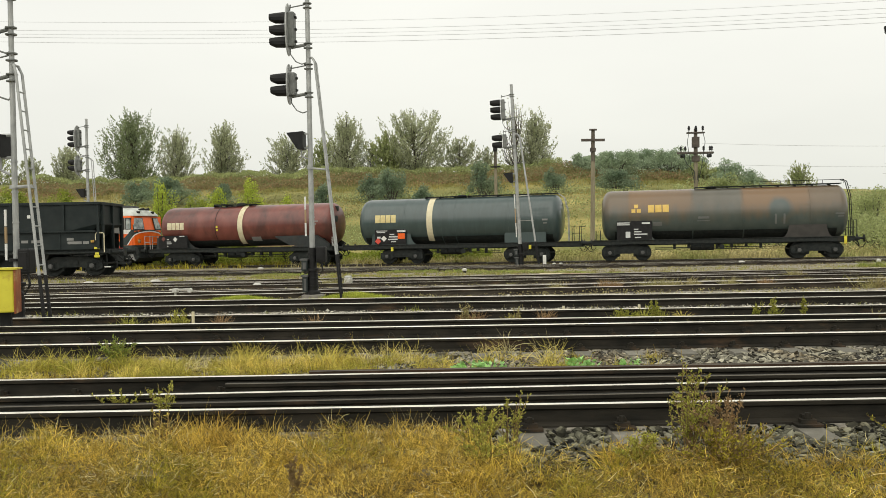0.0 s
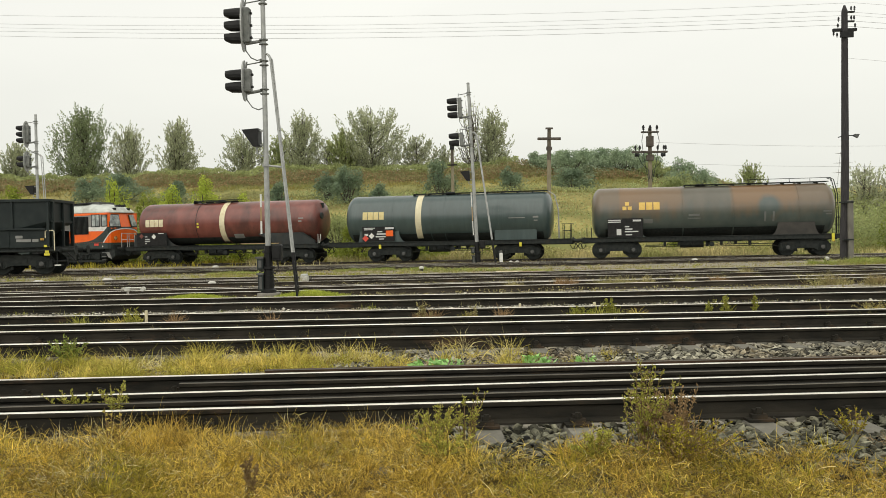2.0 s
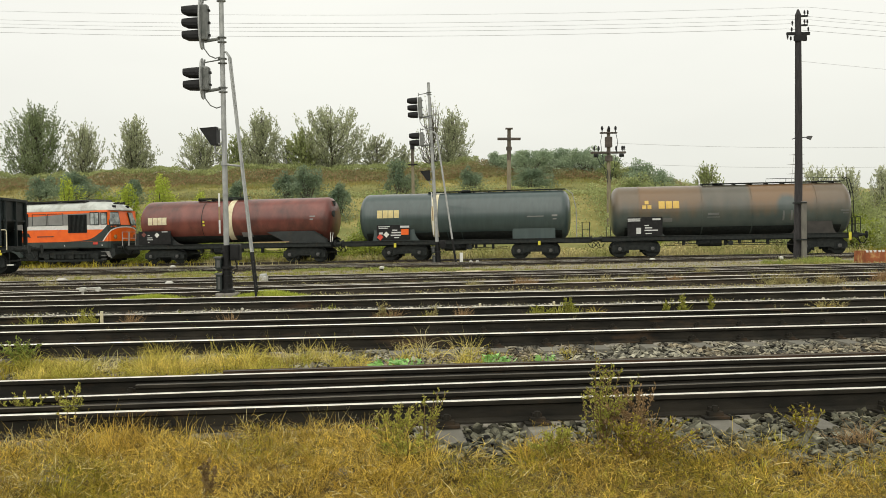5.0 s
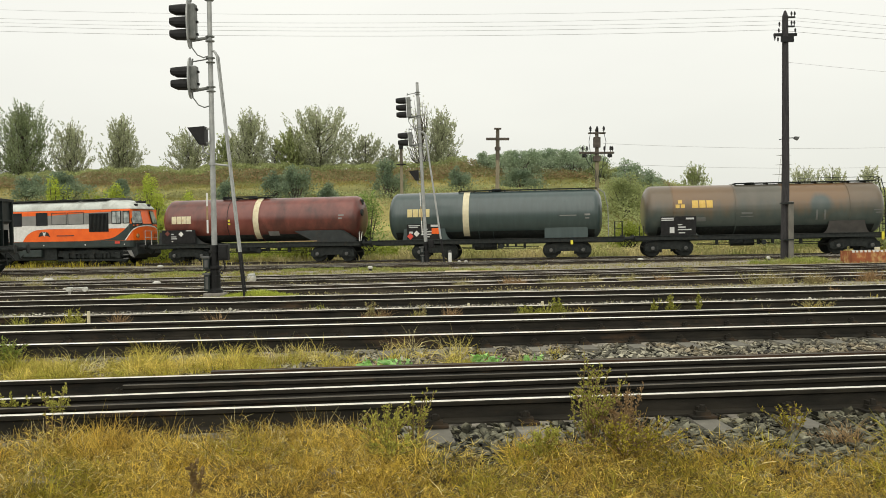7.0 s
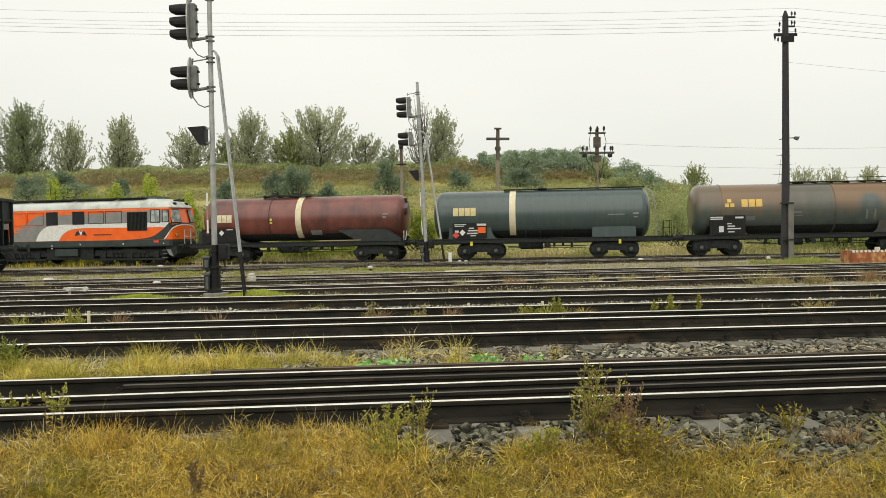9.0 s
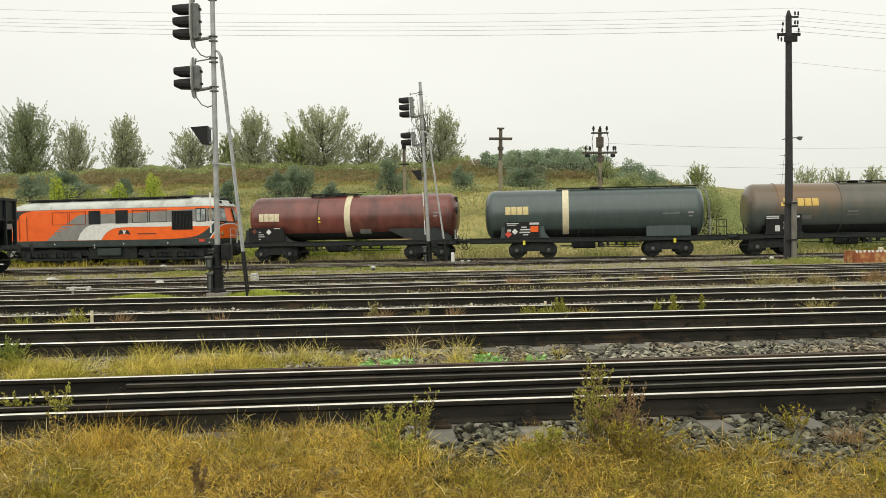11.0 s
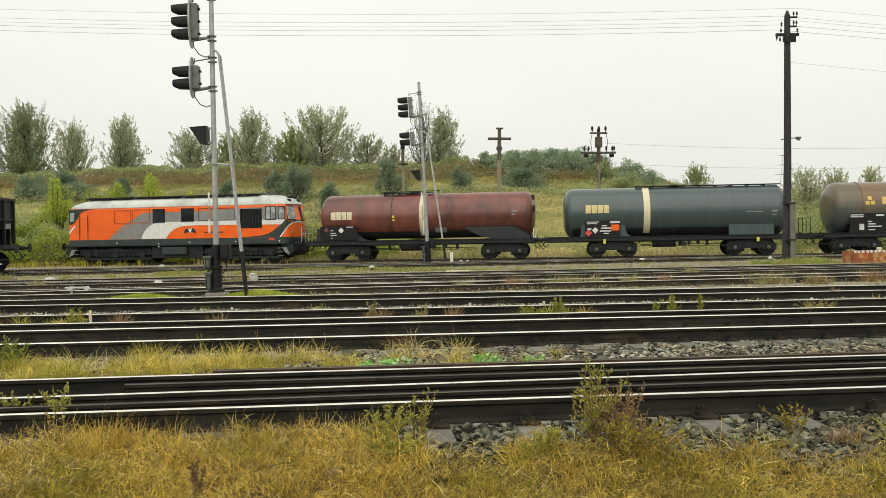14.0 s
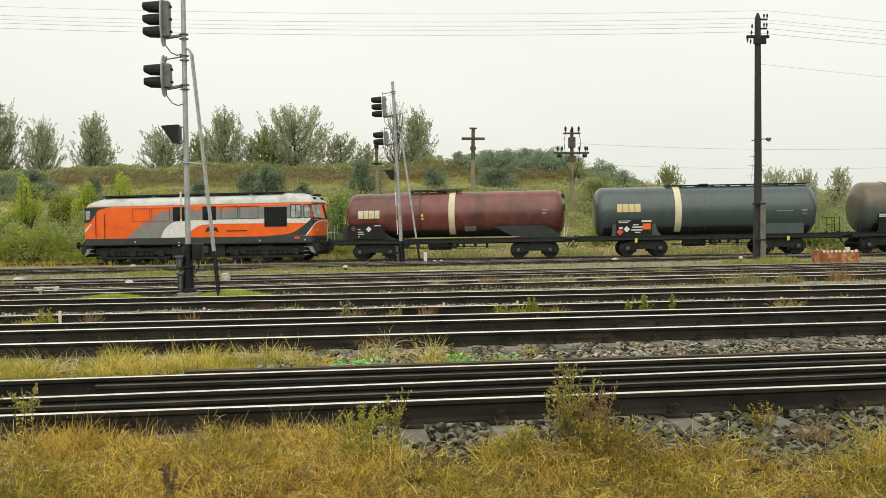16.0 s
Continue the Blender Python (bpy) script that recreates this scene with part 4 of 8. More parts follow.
    for y in (-0.25, 0.25):
        bm = B()
        tube(bm, [(6.95, y, 3.74), (7.40, y, 3.76)], [0.04, 0.09], 10)
        part("horn", bm, M_BLACK, lo)
    for y in (-0.7, 0.7):
        bm = B()
        box(bm, 7.22, 7.40, y - 0.10, y + 0.10, 3.48, 3.62, 0.03)
        part("roof_lamp", bm, M_BLACK, lo)
    # skirt, following the rounded ends
    bm = B()
    ring_loft(bm, [[(x * 0.997, y * k, z) for x, y in outline] for z, k in ((1.03, 0.985), (1.10, 1.0), (FLOOR - 0.004, 1.0))])
    part("skirt", bm, M_SKIRT, lo, "dark green-grey lower body band")
    for s in (-1, 1):
        bm = B()
        plate(bm, [(s * 6.95, 1.03), (s * 7.70, 1.03), (s * 7.80, 0.62), (s * 7.45, 0.36), (s * 7.05, 0.70)], -1.30, 1.30)
        part("snow_plough", bm, M_DARKFRAME, lo)
        bm = B()
        plate(bm, [(s * 7.05, 0.84), (s * 7.35, 0.84), (s * 7.55, 0.42), (s * 7.28, 0.52)], -1.36, -1.31)
        part("plough_edge", bm, M_MGREY, lo, "pale worn plough edge")

    def nose_band(name, s, material, lows, highs, lift):
        """A band of paint laid round the rounded end, between two heights at each station of its plan."""
        b2 = B()
        stations = [(x, -y) for x, y in NOSE] + [(x, y) for x, y in NOSE[-2::-1]]
        zs = list(zip(lows, highs))
        zs += zs[-2::-1]
        rows = []
        for (x, y), (za, zb) in zip(stations, zs):
            n = Vector((max(x - 7.0, 0.05) * 1.4, y * 0.6, 0)).normalized()
            q = []
            for d in (0.001, lift):
                for zz in (za, zb):
                    q.append(Vector((s * (rake(x, zz) + n.x * d), y + n.y * d, zz)))
            rows.append([q[0], q[1], q[3], q[2]])
        ring_loft(b2, rows)
        return part(name, b2, material, lo)

    for s in (-1, 1):
        nose_band("dark_nose_band", s, M_SKIRT, (1.90, 2.12, 2.24, 2.31, 2.33), (2.42, 2.42, 2.42, 2.42, 2.42), 0.008)
        nose_band("white_nose_arc", s, M_WHITE, (1.84, 2.05, 2.18, 2.25, 2.27), (1.93, 2.13, 2.25, 2.32, 2.34), 0.014)
    # livery panels, a few millimetres proud of the sides
    for side in (-1, 1):
        y0, y1 = (-H - 0.010, -H - 0.002) if side < 0 else (H + 0.002, H + 0.010)

        def panel(name, poly, material, lift=0.0, label=""):
            b2 = B()
            plate(b2, poly, y0 + side * lift, y1 + side * lift)
            return part(name, b2, material, lo, label)

        def smooth_line(pts, n=6):
            """A soft curve through a few points."""
            out = []
            for i in range(len(pts) - 1):
                p0, p1, p2, p3 = (Vector(pts[max(i - 1, 0)]), Vector(pts[i]), Vector(pts[i + 1]), Vector(pts[min(i + 2, len(pts) - 1)]))
                for k in range(n):
                    u = k / n
                    q = 0.5 * (2 * p1 + (p2 - p0) * u + (2 * p0 - 5 * p1 + 4 * p2 - p3) * u * u + (3 * p1 - p0 - 3 * p2 + p3) * u ** 3)
                    out.append((q.x, q.y))
            return out + [tuple(pts[-1])]

        edge = smooth_line([(-2.29, 1.44), (-2.00, 1.95), (-1.40, 2.33), (-0.50, 2.42)])
        panel("grey_sweep", smooth_line([(-4.56, 1.44), (-3.61, 2.22), (-2.82, 2.60), (-2.25, 2.93), (-1.69, 3.0)]) + [(1.7, 3.01), (4.05, 3.11), (6.90, 3.18), (6.90, 2.44)] + edge[::-1], M_MGREY, label="grey sweep on the side")
        panel("white_sweep", edge + [(7.36, 2.44), (7.18, 2.15), (1.41, 2.19)] + smooth_line([(1.41, 2.19), (0.39, 2.12), (-0.25, 1.83), (-0.58, 1.44)])[1:], M_WHITE, 0.003, "white sweep on the side")
        panel("dark_cab_sweep", smooth_line([(4.40, 1.44), (5.99, 1.57), (6.86, 1.99), (7.38, 2.43)]) + [(7.395, 2.43), (7.395, 1.93), (7.25, 1.73), (7.03, 1.44)], M_SKIRT, 0.005)
        panel("white_cab_stripe", [(6.97, 1.44), (7.06, 1.44), (7.395, 1.84), (7.395, 1.93)], M_WHITE, 0.009)
        panel("dark_rear_mask", smooth_line([(-7.38, 2.36), (-7.05, 2.42), (-6.75, 2.75), (-6.45, 3.10), (-5.7, 3.28)]) + [(-7.38, 3.28)], M_SKIRT, 0.004)
        panel("white_rear_stripe", [(-7.38, 1.95), (-7.0, 2.30), (-6.9, 2.30), (-7.38, 1.78)], M_WHITE, 0.006)

        def frame_of(name, x0, x1, z0, z1, w, material):
            """A thin raised frame round an opening or a panel."""
            b2 = B()
            ya, yb = (y0 - 0.022, y0 - 0.002) if side < 0 else (y1 + 0.002, y1 + 0.022)
            box(b2, x0 - w, x1 + w, ya, yb, z1, z1 + w, 0.004)
            box(b2, x0 - w, x1 + w, ya, yb, z0 - w, z0, 0.004)
            box(b2, x0 - w, x0, ya, yb, z0, z1, 0.004)
            box(b2, x1, x1 + w, ya, yb, z0, z1, 0.004)
            return part(name, b2, material, lo)

        for x0, x1, z0, z1, mat_ in ((-4.12, -3.01, 2.42, 3.14, M_PANELEDGE), (-2.85, -1.71, 2.43, 3.16, M_PANELEDGE), (1.68, 2.73, 2.47, 3.14, M_DGREY), (2.89, 4.02, 2.47, 3.14, M_DGREY)):
            frame_of("side_panel", x0, x1, z0, z1, 0.028, mat_)
        for x0, x1, z0, z1, glass, edge_m, nm in ((-1.42, -0.66, 2.43, 3.15, M_GLASS, M_BLACK, "window"), (0.52, 1.30, 2.45, 3.15, M_GLASS, M_BLACK, "window"),
                                                  (6.12, 6.70, 2.46, 3.16, M_CABGLASS, M_BLACK, "cab_window"), (6.94, 7.32, 2.48, 3.14, M_CABGLASS, M_BLACK, "cab_window"), (-7.30, -6.98, 2.55, 3.08, M_CABGLASS, M_BLACK, "cab_window")):
            fr = frame_of(nm, x0, x1, z0, z1, 0.045, edge_m)
            b2 = B()
            ya, yb = (y0 - 0.012, y0 - 0.003) if side < 0 else (y1 + 0.003, y1 + 0.012)
            box(b2, x0, x1, ya, yb, z0, z1)
            part("pane", b2, glass, fr)
            if glass is M_CABGLASS and x0 > 6 and x1 < 7:
                b2 = B()
                box(b2, (x0 + x1) / 2 - 0.02, (x0 + x1) / 2 + 0.02, ya - 0.008, yb + 0.008, z0, z1)
                part("glazing_bar", b2, M_BLACK, fr)
        # ribbed louvre
        b2 = B()
        box(b2, 4.42, 5.84, y0 - 0.012 if side < 0 else y1, y0 if side < 0 else y1 + 0.012, 1.97, 3.08)
        louvre = part("radiator_louvre", b2, M_BLACK, lo, "dark ribbed radiator louvre")
        for k in range(14):
            x = 4.47 + k * 0.097
            b2 = B()
            box(b2, x, x + 0.03, y0 - 0.05 if side < 0 else y1 + 0.013, y0 - 0.013 if side < 0 else y1 + 0.05, 2.0, 3.05)
            part("slat", b2, M_DARKFRAME, louvre)
        # door with its rails, emblem, writing bars
        for x in (-6.62, -6.03):
            b2 = B()
            tube(b2, [(x, side * (H + 0.05), 1.45), (x, side * (H + 0.05), 2.9)], 0.018, 6)
            part("door_rail", b2, M_DGREY, lo)
        panel("round_emblem", [(0.62, 1.72), (0.95, 1.80), (1.18, 1.80), (1.5, 1.72), (1.36, 1.98), (1.2, 2.02), (0.9, 2.02), (0.74, 1.98)], M_DGREY, 0.008)
        panel("emblem_mark", [(1.0, 1.84), (1.07, 1.74), (1.14, 1.84), (1.20, 2.04), (1.10, 1.98), (1.04, 1.98), (0.94, 2.04)], M_WHITE, 0.016)
        panel("printed_bar", [(2.0, 1.74), (3.3, 1.74), (3.3, 1.80), (2.0, 1.80)], M_RED, 0.008)
        panel("number_plate", [(6.27, 1.25), (6.63, 1.25), (6.63, 1.39), (6.27, 1.39)], M_REDP, 0.008)
        for q, z in enumerate((1.62, 1.80, 1.98, 2.16, 2.34)):
            b2 = B()
            box(b2, -5.95, -4.3 + 0.42 * q, y0 - 0.010 if side < 0 else y1, y0 if side < 0 else y1 + 0.010, z, z + 0.035)
            part("side_rib", b2, M_ORANGE, lo)
    # windscreens and lamps
    for s in (-1, 1):
        for e in (-1, 1):
            m = pose(s * 7.46, e * 0.94, 2.81, 0, -s * 14.0, s * e * 13)
            bm = B()
            box(bm, -0.02, 0.03, -0.44, 0.44, -0.42, 0.40, 0.015, m)
            fr = part("windscreen", bm, M_BLACK, lo)
            bm = B()
            box(bm, 0.032 if s > 0 else -0.032, 0.040 if s > 0 else -0.025, -0.40, 0.40, -0.38, 0.36, 0.0, m)
            part("pane", bm, M_CABGLASS, fr)
        for y in (-0.98, 0.98):
            bm = B()
            disc(bm, (s * 7.58, y, 1.70), (1, 0, 0), 0.13, 0.10, 14)
            part("headlight", bm, M_RUST, lo, "small round headlight in an orange rim")
        bm = B()
        box(bm, s * 7.60 - 0.05, s * 7.60 + 0.05, -1.2, 1.2, 0.86, 1.28)
        part("headstock", bm, M_DARKFRAME, lo)
        buffers(lo, s * 7.66, s)
        for k in range(3):
            bm = B()
            box(bm, s * 7.0 - 0.16, s * 7.0 + 0.16, -1.46, -1.30, 0.35 + 0.22 * k, 0.375 + 0.22 * k)
            part("cab_step", bm, M_MGREY, lo)
    # bogies with three axles
    for s in (-1, 1):
        bm = B()
        for y in (-1.05, 1.05):
            plate(bm, [(-2.6, 0.50), (-2.5, 0.86), (2.5, 0.86), (2.6, 0.50), (1.3, 0.42), (-1.3, 0.42)], y - 0.06, y + 0.06)
            for ax in (-1.9, 0, 1.9):
                box(bm, ax - 0.2, ax + 0.2, y - 0.16, y + 0.16, 0.36, 0.74, 0.04)
            for ax in (-0.95, 0.95):
                for dx in (-0.3, 0, 0.3):
                    tube(bm, [(ax + dx, y * 1.06, 0.40), (ax + dx, y * 1.06, 0.70)], 0.09, 8)
            plate(bm, [(-1.2, 0.74), (-0.2, 0.92), (0.2, 0.92), (1.2, 0.74), (1.2, 0.66), (-1.2, 0.66)], y * 1.13 - 0.03, y * 1.13 + 0.03)
            box(bm, -2.5, 2.5, y * 1.1 - 0.02, y * 1.1 + 0.02, 0.22, 0.34)
        box(bm, -2.5, 2.5, -0.68, 0.68, 0.30, 0.92)
        b = part("bogie", bm, M_DARKFRAME, lo, "grimy three-axle bogie")
        b.location = (s * 4.35, 0, 0)
        for ax in (-1.9, 0, 1.9):
            wheelset(b, ax, 0.54)
    bm = B()
    box(bm, -1.75, 1.75, -1.20, 1.20, 0.28, 1.03, 0.06)
    part("fuel_tank", bm, M_DARKFRAME, lo)
    bm = B()
    box(bm, -7.1, 7.1, -0.66, 0.66, 0.80, 1.12)
    part("main_frame", bm, M_BLACK, lo, "black main frame under the body")
    bm = B()
    box(bm, -0.94, 0.76, -1.42, -1.21, 0.50, 0.93, 0.03)
    part("battery_box", bm, M_SKIRT, lo, "dark green battery box")
    for x, z in ((-4.0, 1.22), (-1.1, 1.14), (-1.1, 0.98), (1.0, 1.2), (4.1, 1.2), (6.95, 1.2)):
        bm = B()
        box(bm, x - 0.035, x + 0.035, -1.495, -1.465, z - 0.035, z + 0.035)
        part("white_mark", bm, M_WHITE, lo)
    return lo


def hopper_wagon():
    """Black bogie hopper, standing; local x along the track, its right end at +6.5."""
    h = thing("hopper_wagon", "black-green bogie hopper wagon standing on a siding", "hopper wagon")
    w = 1.5
    bm = B()
    full = ((-w * 0.72, 1.35), (-w, 2.05), (-w, 3.25), (w, 3.25), (w, 2.05), (w * 0.72, 1.35))
    short = ((-w * 0.93, 2.28), (-w, 2.36), (-w, 3.25), (w, 3.25), (w, 2.36), (w * 0.93, 2.28))
    ring_loft(bm, [[(x, y, z) for y, z in prof] for x, prof in ((-6.2, short), (-4.9, full), (4.9, full), (6.2, short))], cap=True)
    part("hopper_body", bm, M_HOPPER, h)
    for s in (-1, 1):
        for y in (-1.30, 0.0, 1.30):
            bm = B()
            box(bm, s * 6.26 - 0.05, s * 6.26 + 0.05, y - 0.06, y + 0.06, 1.22, 3.2, 0.01)
            part("end_post", bm, M_HOPPER, h)
        bm = B()
        box(bm, s * 6.24 - 0.06, s * 6.24 + 0.06, -1.53, 1.53, 3.18, 3.30, 0.01)
        part("end_rim", bm, M_HOPPER, h)
        bm = B()
        box(bm, s * 6.24 - 0.03, s * 6.24 + 0.03, -1.46, 1.46, 2.30, 2.37)
        part("end_ledge", bm, M_HOPPER, h)
        bm = B()
        box(bm, s * 6.20 - 0.02, s * 6.20 + 0.02, 0.12, 1.0, 1.92, 2.16)
        part("end_plate", bm, M_MGREY, h, "dull grey plate on the wagon's end")
        bm = B()
        box(bm, s * 6.5 - 0.14, s * 6.5 + 0.14, -1.52, -1.22, 0.38, 0.42)
        tube(bm, [(s * 6.4, -1.3, 0.42), (s * 6.4, -1.3, 1.0)], 0.02, 6)
        step = part("foot_step", bm, M_DARKFRAME, h)
        bm = B()
        box(bm, s * 6.5 - 0.14, s * 6.5 + 0.14, -1.535, -1.522, 0.38, 0.43)
        part("step_edge", bm, M_WHITE, step, "white painted edge")
        buffers(h, s * 6.5, s)
        bogie(h, s * 4.75)
    for y in (-w - 0.03, w + 0.03):
        bm = B()
        box(bm, -6.2, 6.2, y - 0.06, y + 0.06, 3.19, 3.31, 0.01)
        part("top_rim", bm, M_HOPPER, h)
        for x in (-6.12, -4.6, -2.3, 0.0, 2.3, 4.6, 6.12):
            bm = B()
            box(bm, x - 0.05, x + 0.05, y - 0.05, y + 0.05, 2.05 if abs(x) < 6 else 1.22, 3.18)
            part("side_post", bm, M_HOPPER, h)
        bm = B()
        box(bm, -6.0, 6.0, y * 0.99 - 0.07, y * 0.99 + 0.07, 1.96, 2.04, 0.01)
        part("side_ledge", bm, M_HOPPER, h)
        bm = B()
        box(bm, -6.05, 6.05, y * 0.95 - 0.02, y * 0.95 + 0.02, 1.2, 1.95)
        skirt = part("side_skirt", bm, M_HOPPER, h)
        for x in (-4.6, -2.3, 0.0, 2.3, 4.4):
            bm = B()
            box(bm, x - 0.04, x + 0.04, y * 0.95 - 0.05, y * 0.95 + 0.05, 1.22, 1.93)
            part("skirt_rib", bm, M_HOPPER, skirt)
    bm = B()
    box(bm, -6.5, 6.5, -1.35, 1.35, 0.98, 1.20)
    box(bm, -6.5, 6.5, -1.50, -1.36, 1.02, 1.08)
    box(bm, -3.3, 3.3, -0.9, 0.9, 0.45, 1.3)
    for k in range(4):
        x = -3.15 + 2.1 * k
        plate(bm, [(x - 0.8, 1.2), (x + 0.8, 1.2), (x + 0.4, 0.55), (x - 0.4, 0.55)], -1.2, 1.2)
    part("underframe", bm, M_DARKFRAME, h)
    for x, z, k in ((5.05, 1.50, 0.62), (5.55, 1.50, 0.26), (4.86, 1.66, 0.3), (3.4, 1.58, 0.5), (2.85, 1.58, 0.3), (1.2, 1.62, 0.7), (-2.0, 1.62, 1.2)):
        bm = B()
        box(bm, x - k / 2, x + k / 2, -1.486, -1.476, z - 0.06, z + 0.06)
        part("printed_bar", bm, M_MGREY, h)
    bm = B()
    plate(bm, [(3.0, 2.62), (3.14, 2.62), (3.14, 2.76), (3.0, 2.76)], -1.515, -1.503)
    part("white_mark", bm, M_WHITE, h)
    for x, z, k in ((5.86, 1.55, 0.07), (6.05, 1.25, 0.12), (6.05, 1.00, 0.08), (6.05, 0.88, 0.12)):
        bm = B()
        box(bm, x - k, x + k, -1.56, -1.515, z - 0.05, z + 0.05, 0.01)
        part("yellow_marker", bm, M_YELLOW, h)
    bm = B()
    tube(bm, [(6.0, -1.55, 1.6), (6.0, -1.55, 1.88), (6.05, -1.55, 1.92), (6.33, -1.55, 1.92), (6.38, -1.55, 1.88), (6.38, -1.55, 1.05)], 0.022, 6)
    part("grab_rail", bm, M_CREAM, h)
    return h


loco = diesel_locomotive()
wagon_red = maroon_wagon()
wagon_green = grey_green_wagon()
wagon_rusty = rusty_wagon()
loco.scale = (1.0, 1.0, 1.055)
RAKE = [(loco, -28.40), (wagon_red, -13.07), (wagon_green, 1.78), (wagon_rusty, 16.96)]
hop_x = -25.7
hop = hopper_wagon()
hop.matrix_world = pose(hop_x, siding_y(hop_x), gz(siding_y(hop_x)) + TOP, 0, 0, math.degrees(math.atan(0.127)))
# ---------------------------------------------------------------- signals, poles, boxes
def signal_head(parent, z, lamps, s=1.0, round_plate=True, skew=-0.06):
    """A head of hooded lamps that face along the track, with its oval back plate and brackets; the mast stands at x = 0."""
    half = 0.168 * lamps * s
    cx = -0.60 * s
    bm = B()
    if round_plate:
        ring_loft(bm, [[(cx + 0.02 + d + skew * 0.36 * s * k * math.cos(a * math.pi / 12), 0.36 * s * k * math.cos(a * math.pi / 12), z + (half + 0.23 * s) * k * math.sin(a * math.pi / 12)) for a in range(24)] for d, k in ((0.0, 0.96), (0.025, 1.0), (0.04, 1.0))])
        part("back_plate", bm, M_GALV, parent, "oval grey back plate")
        bm = B()
    box(bm, cx + 0.05, cx + 0.24 * s, -0.15 * s, 0.15 * s, z - half * 0.95, z + half * 0.95, 0.04)
    head = part("signal_head", bm, M_HOUSING, parent, "grey lamp housing")
    for k in range(lamps):
        zl = z + (lamps - 1) * 0.168 * s - k * 0.336 * s
        bm = B()
        n = 14
        rings = []
        for x, w, up, dn in ((cx + 0.02, 0.15, 0.155, 0.150), (cx - 0.10 * s, 0.16, 0.150, 0.150), (cx - 0.32 * s, 0.16, 0.135, 0.140), (cx - 0.46 * s, 0.155, 0.118, 0.075)):
            ring = []
            for q in range(n):
                a = 2 * math.pi * q / n
                c, e = math.cos(a), math.sin(a)
                ring.append((x, w * s * math.copysign(abs(c) ** 0.7, c), zl + (up if e > 0 else dn) * s * math.copysign(abs(e) ** 0.7, e)))
            rings.append(ring)
        ring_loft(bm, rings)
        hood = part("lamp_hood", bm, M_BLACK, head)
        bm = B()
        disc(bm, (cx - 0.455 * s, 0, zl), (1, 0, 0), 0.07 * s, 0.03, 14)
        part("lens", bm, M_LENS, hood)
        bm = B()
        box(bm, cx + 0.235 * s, cx + 0.29 * s, -0.05, 0.05, zl - 0.03, zl + 0.03, 0.01)
        part("hinge", bm, M_BLACK, head)
    for dz, thick in ((half + 0.13 * s, 0.018), (-half * 0.95, 0.045)):
        bm = B()
        tube(bm, [(cx + 0.12, 0, z + dz - 0.02), (-0.02, 0, z + dz + 0.05)], thick * s, 8)
        if thick < 0.03:
            tube(bm, [(cx + 0.10, 0, z + dz - 0.10), (cx + 0.12, 0, z + dz + 0.06)], 0.02 * s, 6)
        for e in (-0.05, 0.07):
            tube(bm, [(0, 0, z + dz + e - 0.012), (0, 0, z + dz + e + 0.012)], 0.125 * s, 12)
        part("bracket", bm, M_HOUSING, parent)
    bm = B()
    tube(bm, [(cx + 0.10, -0.05, z - half * 0.9), (cx + 0.12, -0.06, z - half - 0.20 * s), (cx + 0.26, -0.05, z - half - 0.40 * s), (cx + 0.42, -0.03, z - half - 0.47 * s), (-0.04, 0, z - half - 0.42 * s)], 0.018, 6)
    part("lamp_cable", bm, M_HOUSING, parent)


